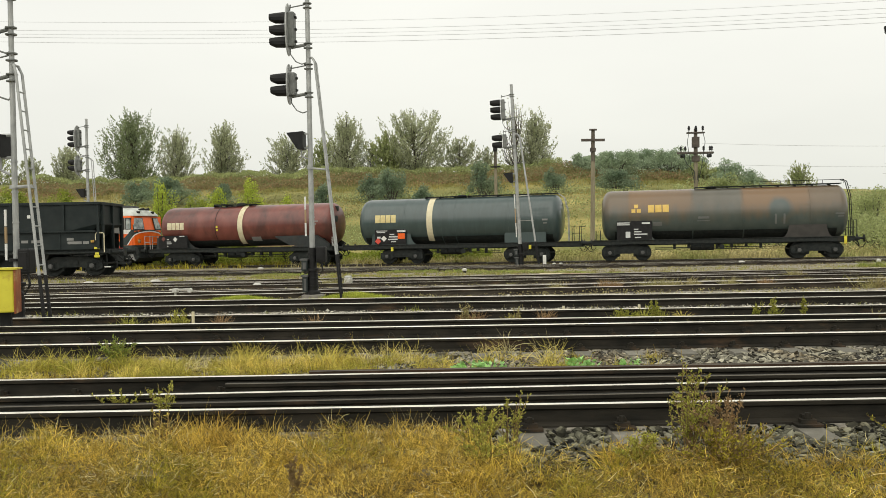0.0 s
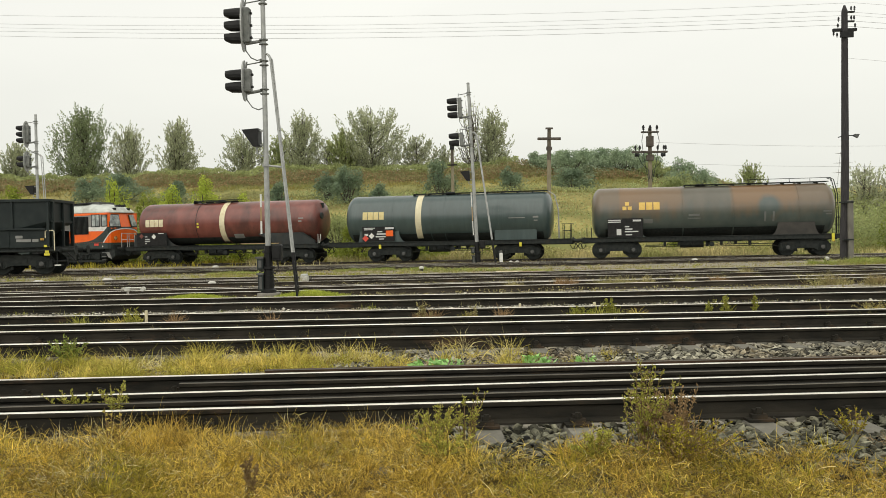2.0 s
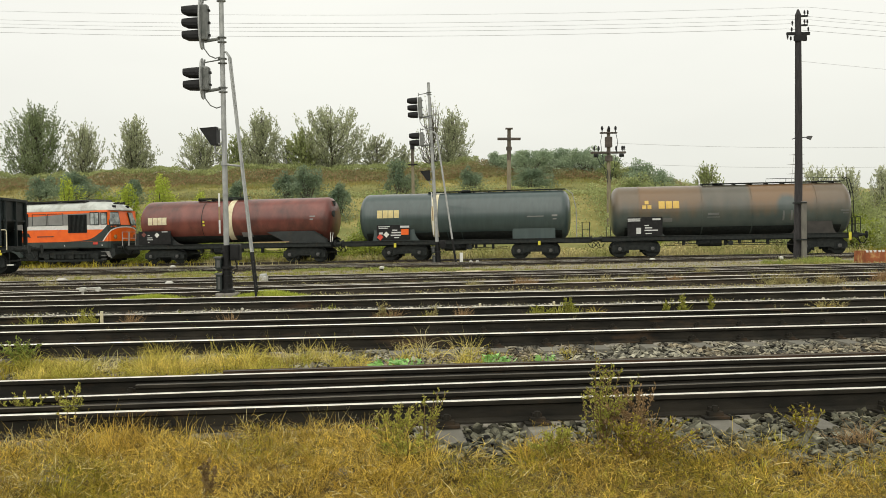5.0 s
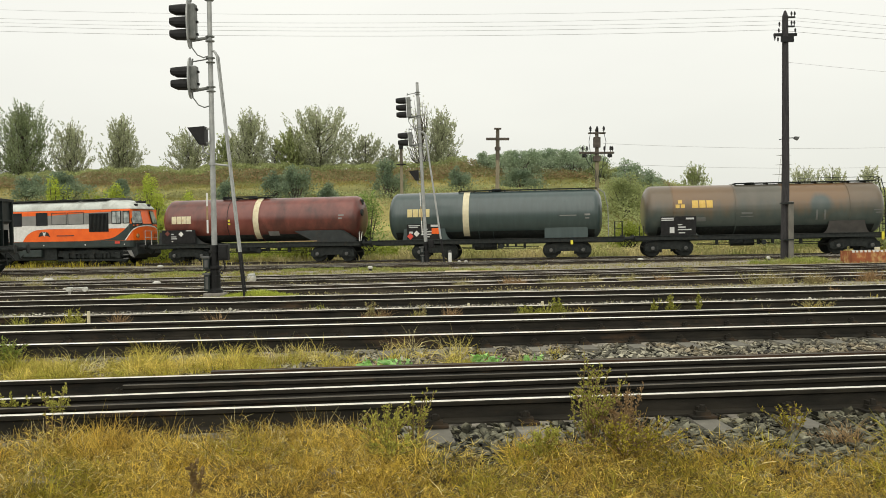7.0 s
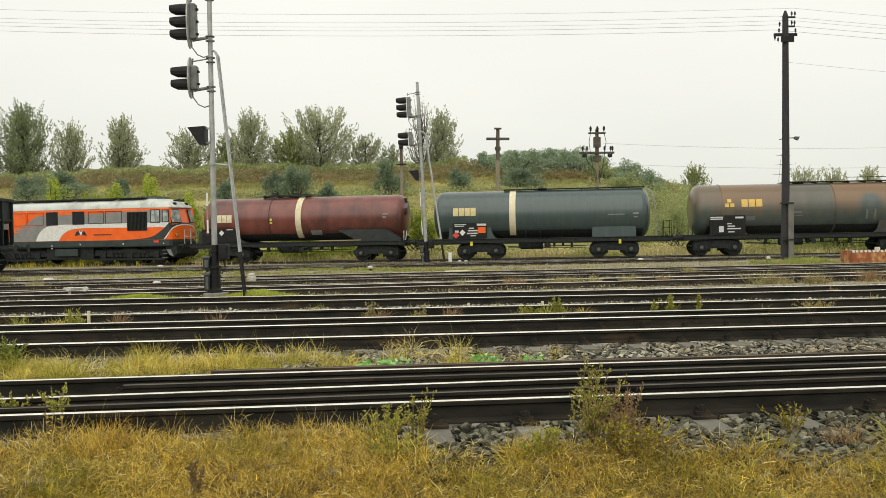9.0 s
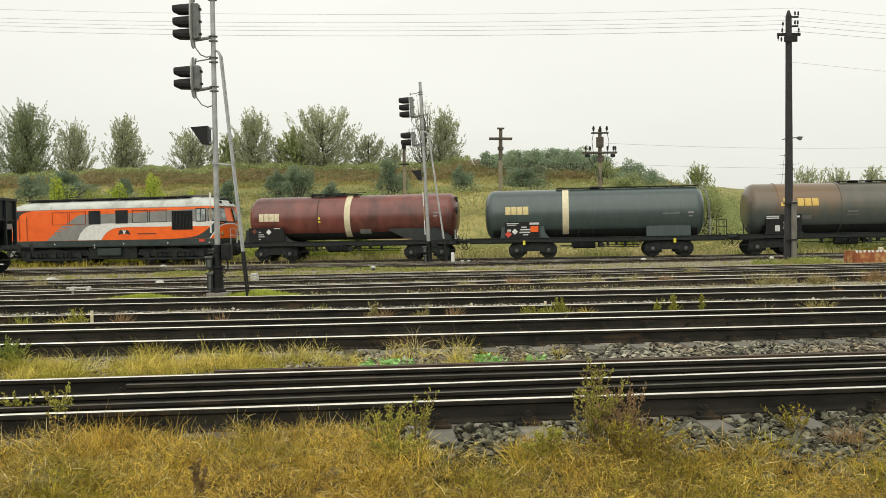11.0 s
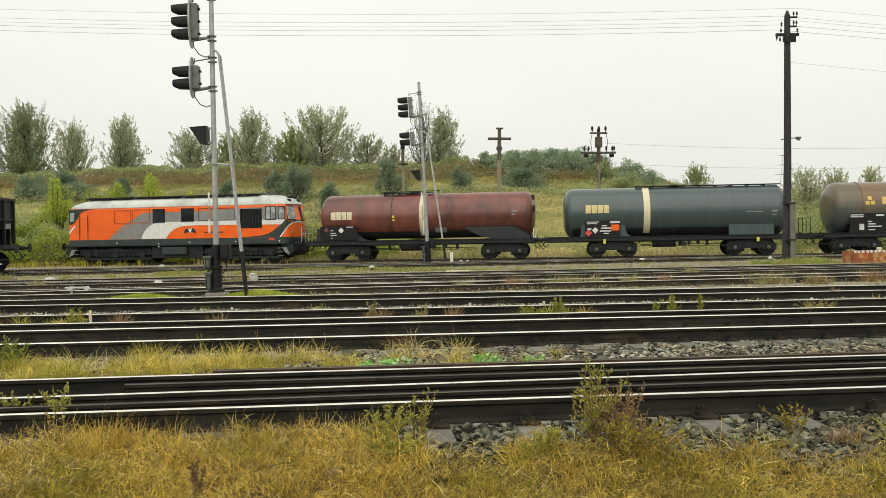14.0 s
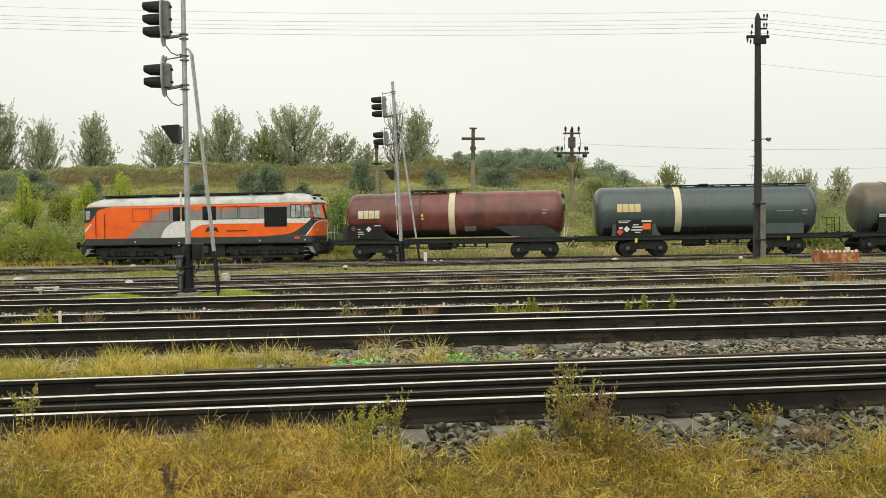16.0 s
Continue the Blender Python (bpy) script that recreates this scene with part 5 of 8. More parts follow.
def signal_mast(label, at, height, heads, ladder_top, ladder_foot, s=1.0, lean=0.0, plate_on=True, lower_lamp=None, marker=None, base_h=1.35, ladder_plane=0.0, mast_r=1.0, skew=-0.06, rung=0.11, ladder_x=0.20, stile=0.026, foot_z=0.0):
    sg = thing("light_signal", label, "railway signal", "light signals of the yard", at=at)
    bm = B()
    tube(bm, [(0, 0, base_h), (0, 0, height)], [0.088 * s * mast_r, 0.070 * s * mast_r], 14)
    tube(bm, [(0, 0, height), (0, 0, height + 0.05)], [0.085 * s * mast_r, 0.05], 12)
    for k in range(4):
        zb = base_h + (0.35 + 0.6 * k) * 0.9
        tube(bm, [(0, 0, zb), (0, 0, zb + 0.03)], 0.098 * s * mast_r, 12)
    part("mast", bm, M_GALV, sg, "grey steel tube mast")
    bm = B()
    tube(bm, [(0, 0, -0.1), (0, 0, 0.06), (0, 0, 0.10), (0, 0, 0.62), (0, 0, 0.64), (0, 0, 0.70), (0, 0, 0.72), (0, 0, base_h + 0.03)], [0.21 * s, 0.20 * s, 0.145 * s, 0.13 * s, 0.18 * s, 0.18 * s, 0.115 * s, 0.105 * s], 14)
    for zq in (0.18, 0.40, 1.08):
        tube(bm, [(0, 0, zq), (0, 0, zq + 0.05)], 0.155 * s, 14)
    part("cable_box", bm, M_BLACK, sg, "black cast cable box at the foot")
    for z0, z1, w in ((0.62, 0.95, 0.29), (0.03, 0.50, 0.27)):
        bm = B()
        box(bm, -w * s, -0.11 * s, -0.17, 0.06, z0, z1, 0.03)
        case = part("relay_case", bm, M_DGREY, sg, "dark grey cast relay case")
        bm = B()
        box(bm, -(w + 0.03) * s, -0.10 * s, -0.19, 0.08, z1 - 0.03, z1 + 0.025, 0.01)
        box(bm, -(w - 0.05) * s, -0.15 * s, -0.185, -0.165, z0 + 0.06, z1 - 0.08, 0.008)
        part("lid", bm, M_SLAT, case)
        bm = B()
        tube(bm, [(-w * 0.6 * s, -0.12, z0 + 0.02), (-w * 0.75 * s, -0.16, z0 - 0.08), (-0.08 * s, -0.15, z0 - 0.02)], 0.018, 6)
        part("cable", bm, M_BLACK, case)
    bm = B()
    box(bm, 0.13 * s, 0.40 * s, -0.16, 0.08, 0.86, 1.30, 0.03)
    box(bm, 0.17 * s, 0.36 * s, -0.175, -0.155, 0.92, 1.24, 0.01)
    side_box = part("junction_box", bm, M_BLACK, sg, "black junction box with a lid")
    bm = B()
    tube(bm, [(0.26, -0.1, 0.88), (0.31, -0.12, 0.66), (0.22, -0.14, 0.50), (0.12, -0.1, 0.56)], 0.022, 6)
    part("cable", bm, M_BLACK, side_box)
    bm = B()
    box(bm, -0.29, 0.29, -0.22, 0.22, -0.40, -0.02, 0.04)
    part("foundation", bm, M_CPOLE, sg)
    for z, lamps in heads:
        signal_head(sg, z, lamps, s, plate_on, skew)
    if lower_lamp:
        bm = B()
        z = lower_lamp
        plate(bm, [(-0.62 * s, z + 0.22 * s), (-0.16 * s, z + 0.25 * s), (-0.16 * s, z - 0.24 * s), (-0.32 * s, z - 0.24 * s)], -0.2, 0.2)
        lamp = part("call_on_lamp", bm, M_BLACK, sg)
        for dz in (0.2, -0.2):
            bm = B()
            tube(bm, [(-0.2, 0, z + dz), (0.02, 0, z + dz)], 0.03, 6)
            part("bracket", bm, M_GALV, sg)
        bm = B()
        tube(bm, [(-0.25, 0, z - 0.2), (-0.25, 0, z - 0.42), (-0.08, 0, z - 0.5)], 0.025, 6)
        part("lamp_cable", bm, M_GALV, sg)
    # ladder: two stiles, rungs, a bent top
    bm = B()
    fx, fy = ladder_foot
    top = Vector((ladder_x, ladder_plane, ladder_top))
    foot = Vector((fx, fy, foot_z))
    n = Vector((0, 1, 0)) * rung
    k = 0.19
    for e in (-1, 1):
        mid = foot.lerp(top, k)
        tube(bm, [mid + n * e, top + n * e, Vector((ladder_x * 0.6, ladder_plane, ladder_top + 0.14)) + n * e * 0.7, Vector((0.02, 0, ladder_top + 0.16))], stile, 8)
    m = int((top - foot).length / 0.32)
    for q in range(int(m * k) + 1, m):
        p = foot.lerp(top, q / m)
        tube(bm, [p - n, p + n], 0.014, 6)
    zz = ladder_top * 0.545
    tube(bm, [(0, 0, zz), tuple(foot.lerp(top, 0.545))], 0.028, 8)
    tube(bm, [(0, 0, zz - 0.03), (0, 0, zz + 0.03)], 0.11 * s, 12)
    part("ladder", bm, M_GALV, sg, "grey steel ladder with bent top")
    bm = B()
    for e in (-1, 1):
        tube(bm, [foot + n * e, foot.lerp(top, k) + n * e], stile + 0.006, 8)
    for q in range(0, int(m * k) + 1):
        p = foot.lerp(top, q / m)
        tube(bm, [p - n, p + n], 0.016, 6)
    part("ladder_foot", bm, M_BLACK, sg, "black lower length of the ladder")
    if marker:
        z0, z1 = marker
        for k in range(3):
            bm = B()
            a, b = z0 + (z1 - z0) * k / 3, z0 + (z1 - z0) * (k + 1) / 3
            box(bm, -0.165 * s, -0.120 * s, -0.14, -0.11, a + 0.004, b - 0.004)
            part("marker_board", bm, M_CLAY if k == 1 else M_WHITE, sg)
    return sg


def at_ground(x, y, rz=0.0, ry=0.0, dz=0.0):
    return pose(x, y, gz(y) + dz, 0, ry, rz)


signal_mast("grey two-headed light signal on a tube mast with side ladder", pose(-5.24, 21.0, 0.044) @ Matrix.Scale(0.84, 4), 9.4, [(7.35, 3), (5.83, 2)], 6.40, (0.92, -0.5), 1.0, lower_lamp=4.25, marker=(1.6, 2.7), base_h=1.25, foot_z=-0.16, mast_r=0.86)
signal_mast("slim grey light signal leaning a little, with black lamp hoods", at_ground(-0.89, 49.3, ry=-2.1), 9.75, [(8.47, 3), (6.78, 2)], 6.95, (0.95, -0.6), 1.12, plate_on=False, lower_lamp=4.80, marker=(1.6, 3.9), base_h=1.2, ladder_x=0.30, rung=0.15, stile=0.05)
signal_mast("grey light signal behind the standing hopper wagon", at_ground(-27.0, 53.0), 9.25, [(8.12, 3), (6.5, 2)], 6.75, (0.95, -0.6), 1.08, lower_lamp=4.8, skew=0.06, ladder_x=0.32)
signal_mast("tall grey light signal beside a yellow relay box", at_ground(-9.20, 15.4), 6.6, [(5.4, 2), (4.45, 1)], 4.40, (0.75, -0.35), 0.8, lower_lamp=3.12, marker=(1.1, 2.0), base_h=0.9, mast_r=0.76, rung=0.10, ladder_x=0.13)


def insulator(bm, x, y, z, s=1.0):
    tube(bm, [(x, y, z), (x, y, z + 0.08 * s), (x, y, z + 0.09 * s), (x, y, z + 0.16 * s), (x, y, z + 0.17 * s), (x, y, z + 0.26 * s), (x, y, z + 0.3 * s)],
         [0.018 * s, 0.018 * s, 0.06 * s, 0.035 * s, 0.065 * s, 0.04 * s, 0.02 * s], 10)


def timber_pole():
    p = thing("utility_pole", "dark creosoted wooden pole on a concrete stub", "utility pole", at=at_ground(15.1, 40.3, 0, 0.3))
    bm = B()
    tube(bm, [(-0.10, 0, -0.2), (-0.02, 0, 4.0), (0.0, 0, 10.82), (0.0, 0, 11.06)], [0.18, 0.162, 0.128, 0.04], 14)
    part("wooden_pole", bm, M_WOODP, p)
    bm = B()
    box(bm, -0.02, 0.20, -0.33, -0.18, -0.3, 2.7, 0.03)
    part("concrete_stub", bm, M_STUB, p, "weathered concrete stub")
    for z in (1.0, 2.6):
        bm = B()
        box(bm, -0.22, 0.20, -0.36, 0.22, z, z + 0.06)
        part("clamp", bm, M_DARKFRAME, p)
    for dims in ((-0.50, 0.50, -0.06, 0.06, 9.95, 10.07), (-0.24, 0.30, -0.22, -0.10, 9.66, 9.90), (0.0, 0.40, -0.06, 0.06, 10.34, 10.40), (0.0, 0.42, -0.06, 0.06, 10.74, 10.80)):
        bm = B()
        box(bm, *dims)
        part("crossarm", bm, M_BLACK, p)
    for x, z in ((-0.46, 9.75), (-0.28, 10.07), (-0.25, 10.35), (0.44, 10.07), (0.28, 10.40), (0.40, 10.40), (0.28, 10.80), (0.42, 10.80), (-0.32, 9.68)):
        bm = B()
        insulator(bm, x, 0, z, 0.75)
        part("insulator", bm, M_BLACK, p)
    bm = B()
    tube(bm, [(-0.30, 0, 5.42), (-0.1, 0, 5.48), (0.42, 0, 5.5)], 0.022, 6)
    part("lamp_arm", bm, M_BLACK, p)
    bm = B()
    plate(bm, [(0.34, 5.46), (0.50, 5.38), (0.58, 5.54), (0.38, 5.55)], -0.07, 0.07)
    part("lamp", bm, M_SLAT, p, "small dark grey lamp")
    return p


def concrete_pole(x, y, h, label, rz=0.0, lean=0.0, k=1.0, material=None):
    p = thing("utility_pole", label, "utility pole", at=pose(x, y, float(hill_z(np.array([x]), np.array([y]))[0]) - 0.1, 0, lean, rz))
    bm = B()
    ring_loft(bm, [[(a * w, b * w * 0.8, z) for a, b in ((-1, -1), (1, -1), (1, 1), (-1, 1))] for z, w in ((0, 0.21 * k), (h * 0.74, 0.166 * k))])
    part("shaft", bm, M_TAN, p, "pale weathered lower length")
    bm = B()
    ring_loft(bm, [[(a * w, b * w * 0.8, z) for a, b in ((-1, -1), (1, -1), (1, 1), (-1, 1))] for z, w in ((h * 0.73, 0.18 * k), (h, 0.155 * k))])
    part("pole_head", bm, material or M_CPOLE, p)
    return p


p1 = concrete_pole(4.25, 72.0, 9.0, "weathered brown timber pole with a plain crossarm", 0, 1.2, 0.85, M_POLEB)
for nm, dims in (("crossarm", (-0.9, 0.9, -0.19, -0.22 + 0.44, 8.15, 8.32)), ("cap_plate", (-0.28, 0.28, -0.2, 0.2, 8.99, 9.09)), ("clamp", (-0.22, 0.22, -0.2, 0.2, 7.35, 7.60))):
    bm = B()
    box(bm, *dims)
    part(nm, bm, M_BARK, p1)
p2 = concrete_pole(12.8, 76.0, 9.2, "brown pole with switchgear and dark insulators", 0, 0.6, 0.8, M_POLEB)
for nm, dims in (("crossarm", (-0.70, 0.70, -0.2, 0.2, 8.78, 8.9)), ("crossarm", (-1.45, 1.40, -0.24, 0.24, 6.92, 7.08)), ("switch_box", (-0.27, 0.27, -0.25, 0.25, 7.5, 8.45)), ("clamp", (-0.28, 0.28, -0.25, 0.25, 6.2, 6.7))):
    bm = B()
    box(bm, *dims)
    part(nm, bm, M_BARK, p2)
p2.scale = (1, 1, 0.885)
for x in (-0.55, 0, 0.55):
    bm = B()
    insulator(bm, x, -0.15, 8.9, 1.9)
    part("insulator", bm, M_BLACK, p2)
for x in (-1.2, -0.85, 0.6, 1.1, 1.25):
    bm = B()
    insulator(bm, x, -0.15, 7.1, 1.7)
    part("insulator", bm, M_BLACK, p2)
for s in (-1, 1):
    bm = B()
    tube(bm, [(s * 0.9, -0.2, 6.95), (s * 1.0, -0.3, 6.6), (s * 0.7, -0.3, 5.9), (s * 0.15, -0.25, 5.3), (s * 0.1, -0.25, 4.5)], 0.03, 6)
    tube(bm, [(s * 0.55, -0.2, 8.9), (s * 0.7, -0.3, 8.0), (s * 0.62, -0.3, 7.2), (s * 0.4, -0.25, 5.6), (s * 0.12, -0.25, 4.2)], 0.025, 6)
    part("down_lead", bm, M_DGREY, p2)
    bm = B()
    disc(bm, (s * 1.05, -0.1, 6.72), (1, 0, 0), 0.16, 0.35, 10)
    part("surge_arrester", bm, M_BLACK, p2)
p3 = concrete_pole(-3.3, 75.0, 7.6, "short dark pole with a fitting on its top", 0, 0, 0.7, M_POLEB)
for nm, dims in (("top_fitting", (-0.17, 0.17, -0.17, 0.17, 6.9, 7.6)), ("crossarm", (-0.4, 0.4, -0.2, 0.2, 5.6, 5.7))):
    bm = B()
    box(bm, *dims)
    part(nm, bm, M_BLACK, p3)


def wire(a, b, sag, r=0.012):
    cu = B()
    pts = [Vector(a).lerp(Vector(b), k / 16) - Vector((0, 0, sag * 4 * (k / 16) * (1 - k / 16))) for k in range(17)]
    tube(cu, pts, r, 5)
    ob = new("overhead_wire", mesh_of("overhead_wire", cu, M_WIRE))
    return tagged(ob, "thin grey overhead line wire", "wire", "overhead wires")


for z0_, z1_, dx, r in ((10.95, 14.0, 0.42, 0.006), (10.62, 13.55, -0.3, 0.007), (10.42, 13.35, 0.3, 0.006), (10.24, 13.2, -0.28, 0.008), (10.02, 12.95, -0.46, 0.008)):
    wire((15.1 + dx, 40.3, z0_ - 0.05), (-40, 46.0, z1_), 0.6, r)
    wire((15.1 + dx, 40.3, z0_ - 0.05), (45, 42.5, z0_ - 1.9), 0.2, r)
wire((15.2, 40.3, 8.55), (45, 42.5, 6.3), 0.2, 0.006)
for x, z0_, z1_ in ((0.55, 8.55, 8.7), (1.2, 6.85, 6.95)):
    wire((12.8 + x, 75.8, z0_), (52, 84, z1_), 0.45, 0.011)


def relay_box():
    r = thing("relay_box", "yellow and rust relay box on a short black post", "relay box", at=at_ground(-7.98, 12.75, 22))
    bm = B()
    box(bm, -0.34, 0.30, -0.22, 0.22, 0.36, 0.98, 0.02)
    part("case", bm, M_YELLOW, r)
    bm = B()
    box(bm, 0.302, 0.33, -0.24, 0.24, 0.34, 1.0, 0.01)
    part("side_door", bm, M_RUST, r, "rusty side door")
    bm = B()
    box(bm, -0.38, 0.35, -0.26, 0.26, 0.985, 1.01)
    part("lid", bm, M_YELLOW, r)
    bm = B()
    tube(bm, [(0.14, 0, -0.1), (0.14, 0, 0.36)], 0.10, 12)
    part("post", bm, M_BLACK, r)


relay_box()


def rust_crate():
    c = thing("steel_crate", "rust-red steel crate with a flaking white rim", "crate", at=at_ground(17.75, 38.6, 2) @ Matrix.Diagonal((0.87, 1, 1, 1)))
    bm = B()
    for x0, x1, y0, y1 in ((-0.92, 0.92, -0.5, -0.46), (-0.92, 0.92, 0.46, 0.5), (-0.92, -0.88, -0.46, 0.46), (0.88, 0.92, -0.46, 0.46)):
        box(bm, x0, x1, y0, y1, 0, 0.52)
    box(bm, -0.9, 0.9, -0.48, 0.48, 0.0, 0.04)
    part("crate_wall", bm, M_RUST, c)
    bm = B()
    for k in range(9):
        x = -0.85 + k * 0.2 + random.uniform(-0.03, 0.03)
        box(bm, x - 0.06, x + 0.05, -0.515, -0.45, 0.46, 0.54 + random.uniform(0, 0.03))
    part("rim", bm, M_WHITE, c)
    for x in (0.62,):
        bm = B()
        box(bm, x - 0.09, x + 0.09, -0.1, 0.1, 0.04, 0.66, 0.03)
        part("canister", bm, M_CREAM, c)
    bm = B()
    box(bm, -0.8, 0.4, -0.3, 0.3, 0.04, 0.48, 0.05)
    part("dark_load", bm, M_BLACK, c)


rust_crate()


def white_cap(x, y, w, h, d, label, legs=False):
    c = thing("point_lamp", label, "point lamp", "white point lamps", at=at_ground(x, y))
    bm = B()
    rings = []
    for z, k in ((0.09, 0.92), (0.09 + h * 0.45, 1.0), (0.09 + h * 0.75, 0.86), (0.09 + h * 0.95, 0.55), (0.09 + h, 0.2)):
        rings.append([(w / 2 * k * math.copysign(abs(math.cos(a)) ** 0.7, math.cos(a)), d / 2 * k * math.copysign(abs(math.sin(a)) ** 0.7, math.sin(a)), z) for a in [2 * math.pi * q / 14 for q in range(14)]])
    ring_loft(bm, rings)
    part("cap", bm, M_DINGY, c)
    bm = B()
    box(bm, -w * 0.3, w * 0.3, -d * 0.3, d * 0.3, -0.05, 0.17)
    part("foot", bm, M_BLACK, c)
    return c


white_cap(-8.4, 26.8, 0.24, 0.12, 0.24, "small white point lamp with a rail joint")
white_cap(-13.6, 31.5, 0.36, 0.11, 0.32, "low white rounded point motor cap")
white_cap(-15.3, 49.5, 0.32, 0.12, 0.32, "low white rounded cap beside the rails")
white_cap(-16.0, 31.3, 0.34, 0.09, 0.3, "low white rounded cap beside the rails")
white_cap(15.6, 44.0, 0.19, 0.14, 0.24, "small white lamp box beside the rails")
white_cap(9.9, 46.0, 0.29, 0.12, 0.32, "low white rounded cap in the weeds")
white_cap(-3.2, 40.0, 0.22, 0.12, 0.24, "low white rounded cap in the grass")


def point_machine():
    c = thing("point_machine", "white painted point machine beside the signal", "point machine", at=at_ground(-5.85, 27.9) @ Matrix.Diagonal((0.72, 0.8, 0.9, 1)))
    bm = B()
    box(bm, -0.15, 0.15, -0.2, 0.2, 0.12, 0.30, 0.04)
    box(bm, -0.26, 0.26, -0.22, 0.22, 0.0, 0.10, 0.03)
    part("case", bm, M_DINGY, c)
    bm = B()
    box(bm, -0.12, 0.12, -0.16, 0.16, 0.305, 0.38, 0.03)
    part("lid", bm, M_LGREY, c)
    c = thing("point_lever", "white hand lever of the points with a round weight", "point lever", at=at_ground(-8.75, 21.4))
    bm = B()
    tube(bm, [(0, 0, -0.05), (0, 0, 0.26)], 0.03, 8)
    box(bm, -0.06, 0.06, -0.08, 0.08, 0.2, 0.3, 0.02)
    part("stand", bm, M_DINGY, c)
    bm = B()
    tube(bm, [(-0.15, 0, 0.27), (0.36, 0, 0.28)], 0.018, 8)
    part("lever", bm, M_DINGY, c)
    bm = B()
    disc(bm, (0.37, 0, 0.25), (0, 1, 0), 0.055, 0.09, 14)
    part("weight", bm, M_DINGY, c)


point_machine()
def plank(x, y, length, turn, material, label):
    """A loose weathered board lying across the ballast."""
    b = thing("plank", label, "plank", "loose boards in the yard", at=at_ground(x, y, turn, 0, 0.09))
    bm = B()
    box(bm, -length / 2, length / 2, -0.11, 0.11, 0.0, 0.05, 0.012)
    part("board", bm, material, b)


plank(0.52, 33.6, 0.95, 4, M_CREAM, "pale weathered board lying between the far rails")
plank(1.35, 33.2, 1.0, -3, M_CLAY, "brown weathered board lying between the far rails")


def peg(x, y, h):
    b = thing("peg", "small pale marker peg beside the rail", "peg", "marker pegs", at=at_ground(x, y))
    bm = B()
    box(bm, -0.02, 0.02, -0.02, 0.02, -0.05, h, 0.006)
    part("stake", bm, M_CREAM, b)


peg(0.40, 15.0, 0.20)
peg(1.62, 15.1, 0.20)
peg(-5.48, 14.1, 0.24)
w = thing("marker_stone", "pair of white painted marker stones at the ladder's foot", "marker", at=at_ground(0.35, 48.6))
bm = B()
box(bm, -0.09, 0.09, -0.09, 0.09, -0.05, 0.62, 0.03)
part("post", bm, M_WHITE, w)
for x in (0.5, 0.85):
    bm = B()
    disc(bm, (x, 0, 0.10), (0, 1, 0), 0.11, 0.12, 14)
    part("stone", bm, M_WHITE, w)
# ---------------------------------------------------------------- stones, grass, weeds, shrubs, trees
rng = np.random.default_rng(7)
ICO_V = []
g_ = (1 + 5 ** 0.5) / 2
for a_ in (-1, 1):
    for b_ in (-g_, g_):
        ICO_V += [(0, a_, b_), (a_, b_, 0), (b_, 0, a_)]
ICO_V = np.array(ICO_V) / np.hypot(1, g_)


def hull_faces(v):
    """Triangles of the convex hull of a few points on a sphere."""
    b2 = B()
    vs = [b2.verts.new(p) for p in v]
    bmesh.ops.convex_hull(b2, input=vs)
    b2.verts.index_update()
    f = np.array([[x.index for x in t.verts] for t in b2.faces if len(t.verts) == 3])
    b2.free()
    return f


ICO_F = hull_faces(ICO_V)
OCT_V = np.array([(1, 0, 0), (-1, 0, 0), (0, 1, 0), (0, -1, 0), (0, 0, 1), (0, 0, -1)], float)
OCT_F = hull_faces(OCT_V)


def stones(name, x, y, size, z_off, label, fine=True, parent=None, material=None):
    """Loose angular stones, all in one mesh."""
    v0, f0 = (ICO_V, ICO_F) if fine else (OCT_V, OCT_F)
    n, k = len(x), len(v0)
    jit = 1 + rng.uniform(-0.5, 0.42, (n, k, 1))
    sc = size[:, None] * rng.uniform([0.8, 0.55, 0.28], [1.6, 1.1, 0.66], (n, 3))
    v = v0[None] * jit * sc[:, None, :]
    a, b = rng.uniform(0, 6.28, n), rng.normal(0, 0.42, n)
    ca, sa, cb, sb = np.cos(a), np.sin(a), np.cos(b), np.sin(b)
    X, Y, Z = v[..., 0], v[..., 1], v[..., 2]
    X, Z = X * cb[:, None] - Z * sb[:, None], X * sb[:, None] + Z * cb[:, None]
    X, Y = X * ca[:, None] - Y * sa[:, None], X * sa[:, None] + Y * ca[:, None]
    z = ground_z(y) + z_off + rng.uniform(-1.0, 0.75, n) * size
    v = np.stack([X + x[:, None], Y + y[:, None], Z + z[:, None]], -1).reshape(-1, 3)
    f = (f0[None] + (np.arange(n) * k)[:, None, None]).reshape(-1, 3)
    return from_arrays(name, v, f, material or M_STONE, parent, label, "ballast", "stuff")


def lane(n, x0, x1, f, lo, hi):
    x = rng.uniform(x0, x1, n)
    return x, np.array([f(a) for a in x]) + rng.uniform(lo, hi, n)


f1, f2, f3, f4, f5 = (straight(c, m) for c, m, *_ in TRACKS[:5])


def gather(*sets):
    return np.concatenate([s[0] for s in sets]), np.concatenate([s[1] for s in sets])


def clear_of_sleepers(p, f, x_from, which=None, step=0.6):
    """Leave the tops of the sleepers bare."""
    x, y = p
    k = np.round((x - x_from) / step)
    mid = np.array([f(a) for a in x])
    on = (np.abs(x - (x_from + k * step) + 0.08 * (y - mid)) < 0.112) & (np.abs(y - mid) < 1.27)
    if which is not None:
        on &= np.isin(k, which)
    on |= y < np.interp(x, [-4, 0.0, 0.4, 1.2, 1.6, 2.1, 2.6, 9], [5.3, 4.95, 5.1, 5.1, 4.65, 4.6, 4.8, 4.7])
    return x[~on], y[~on]


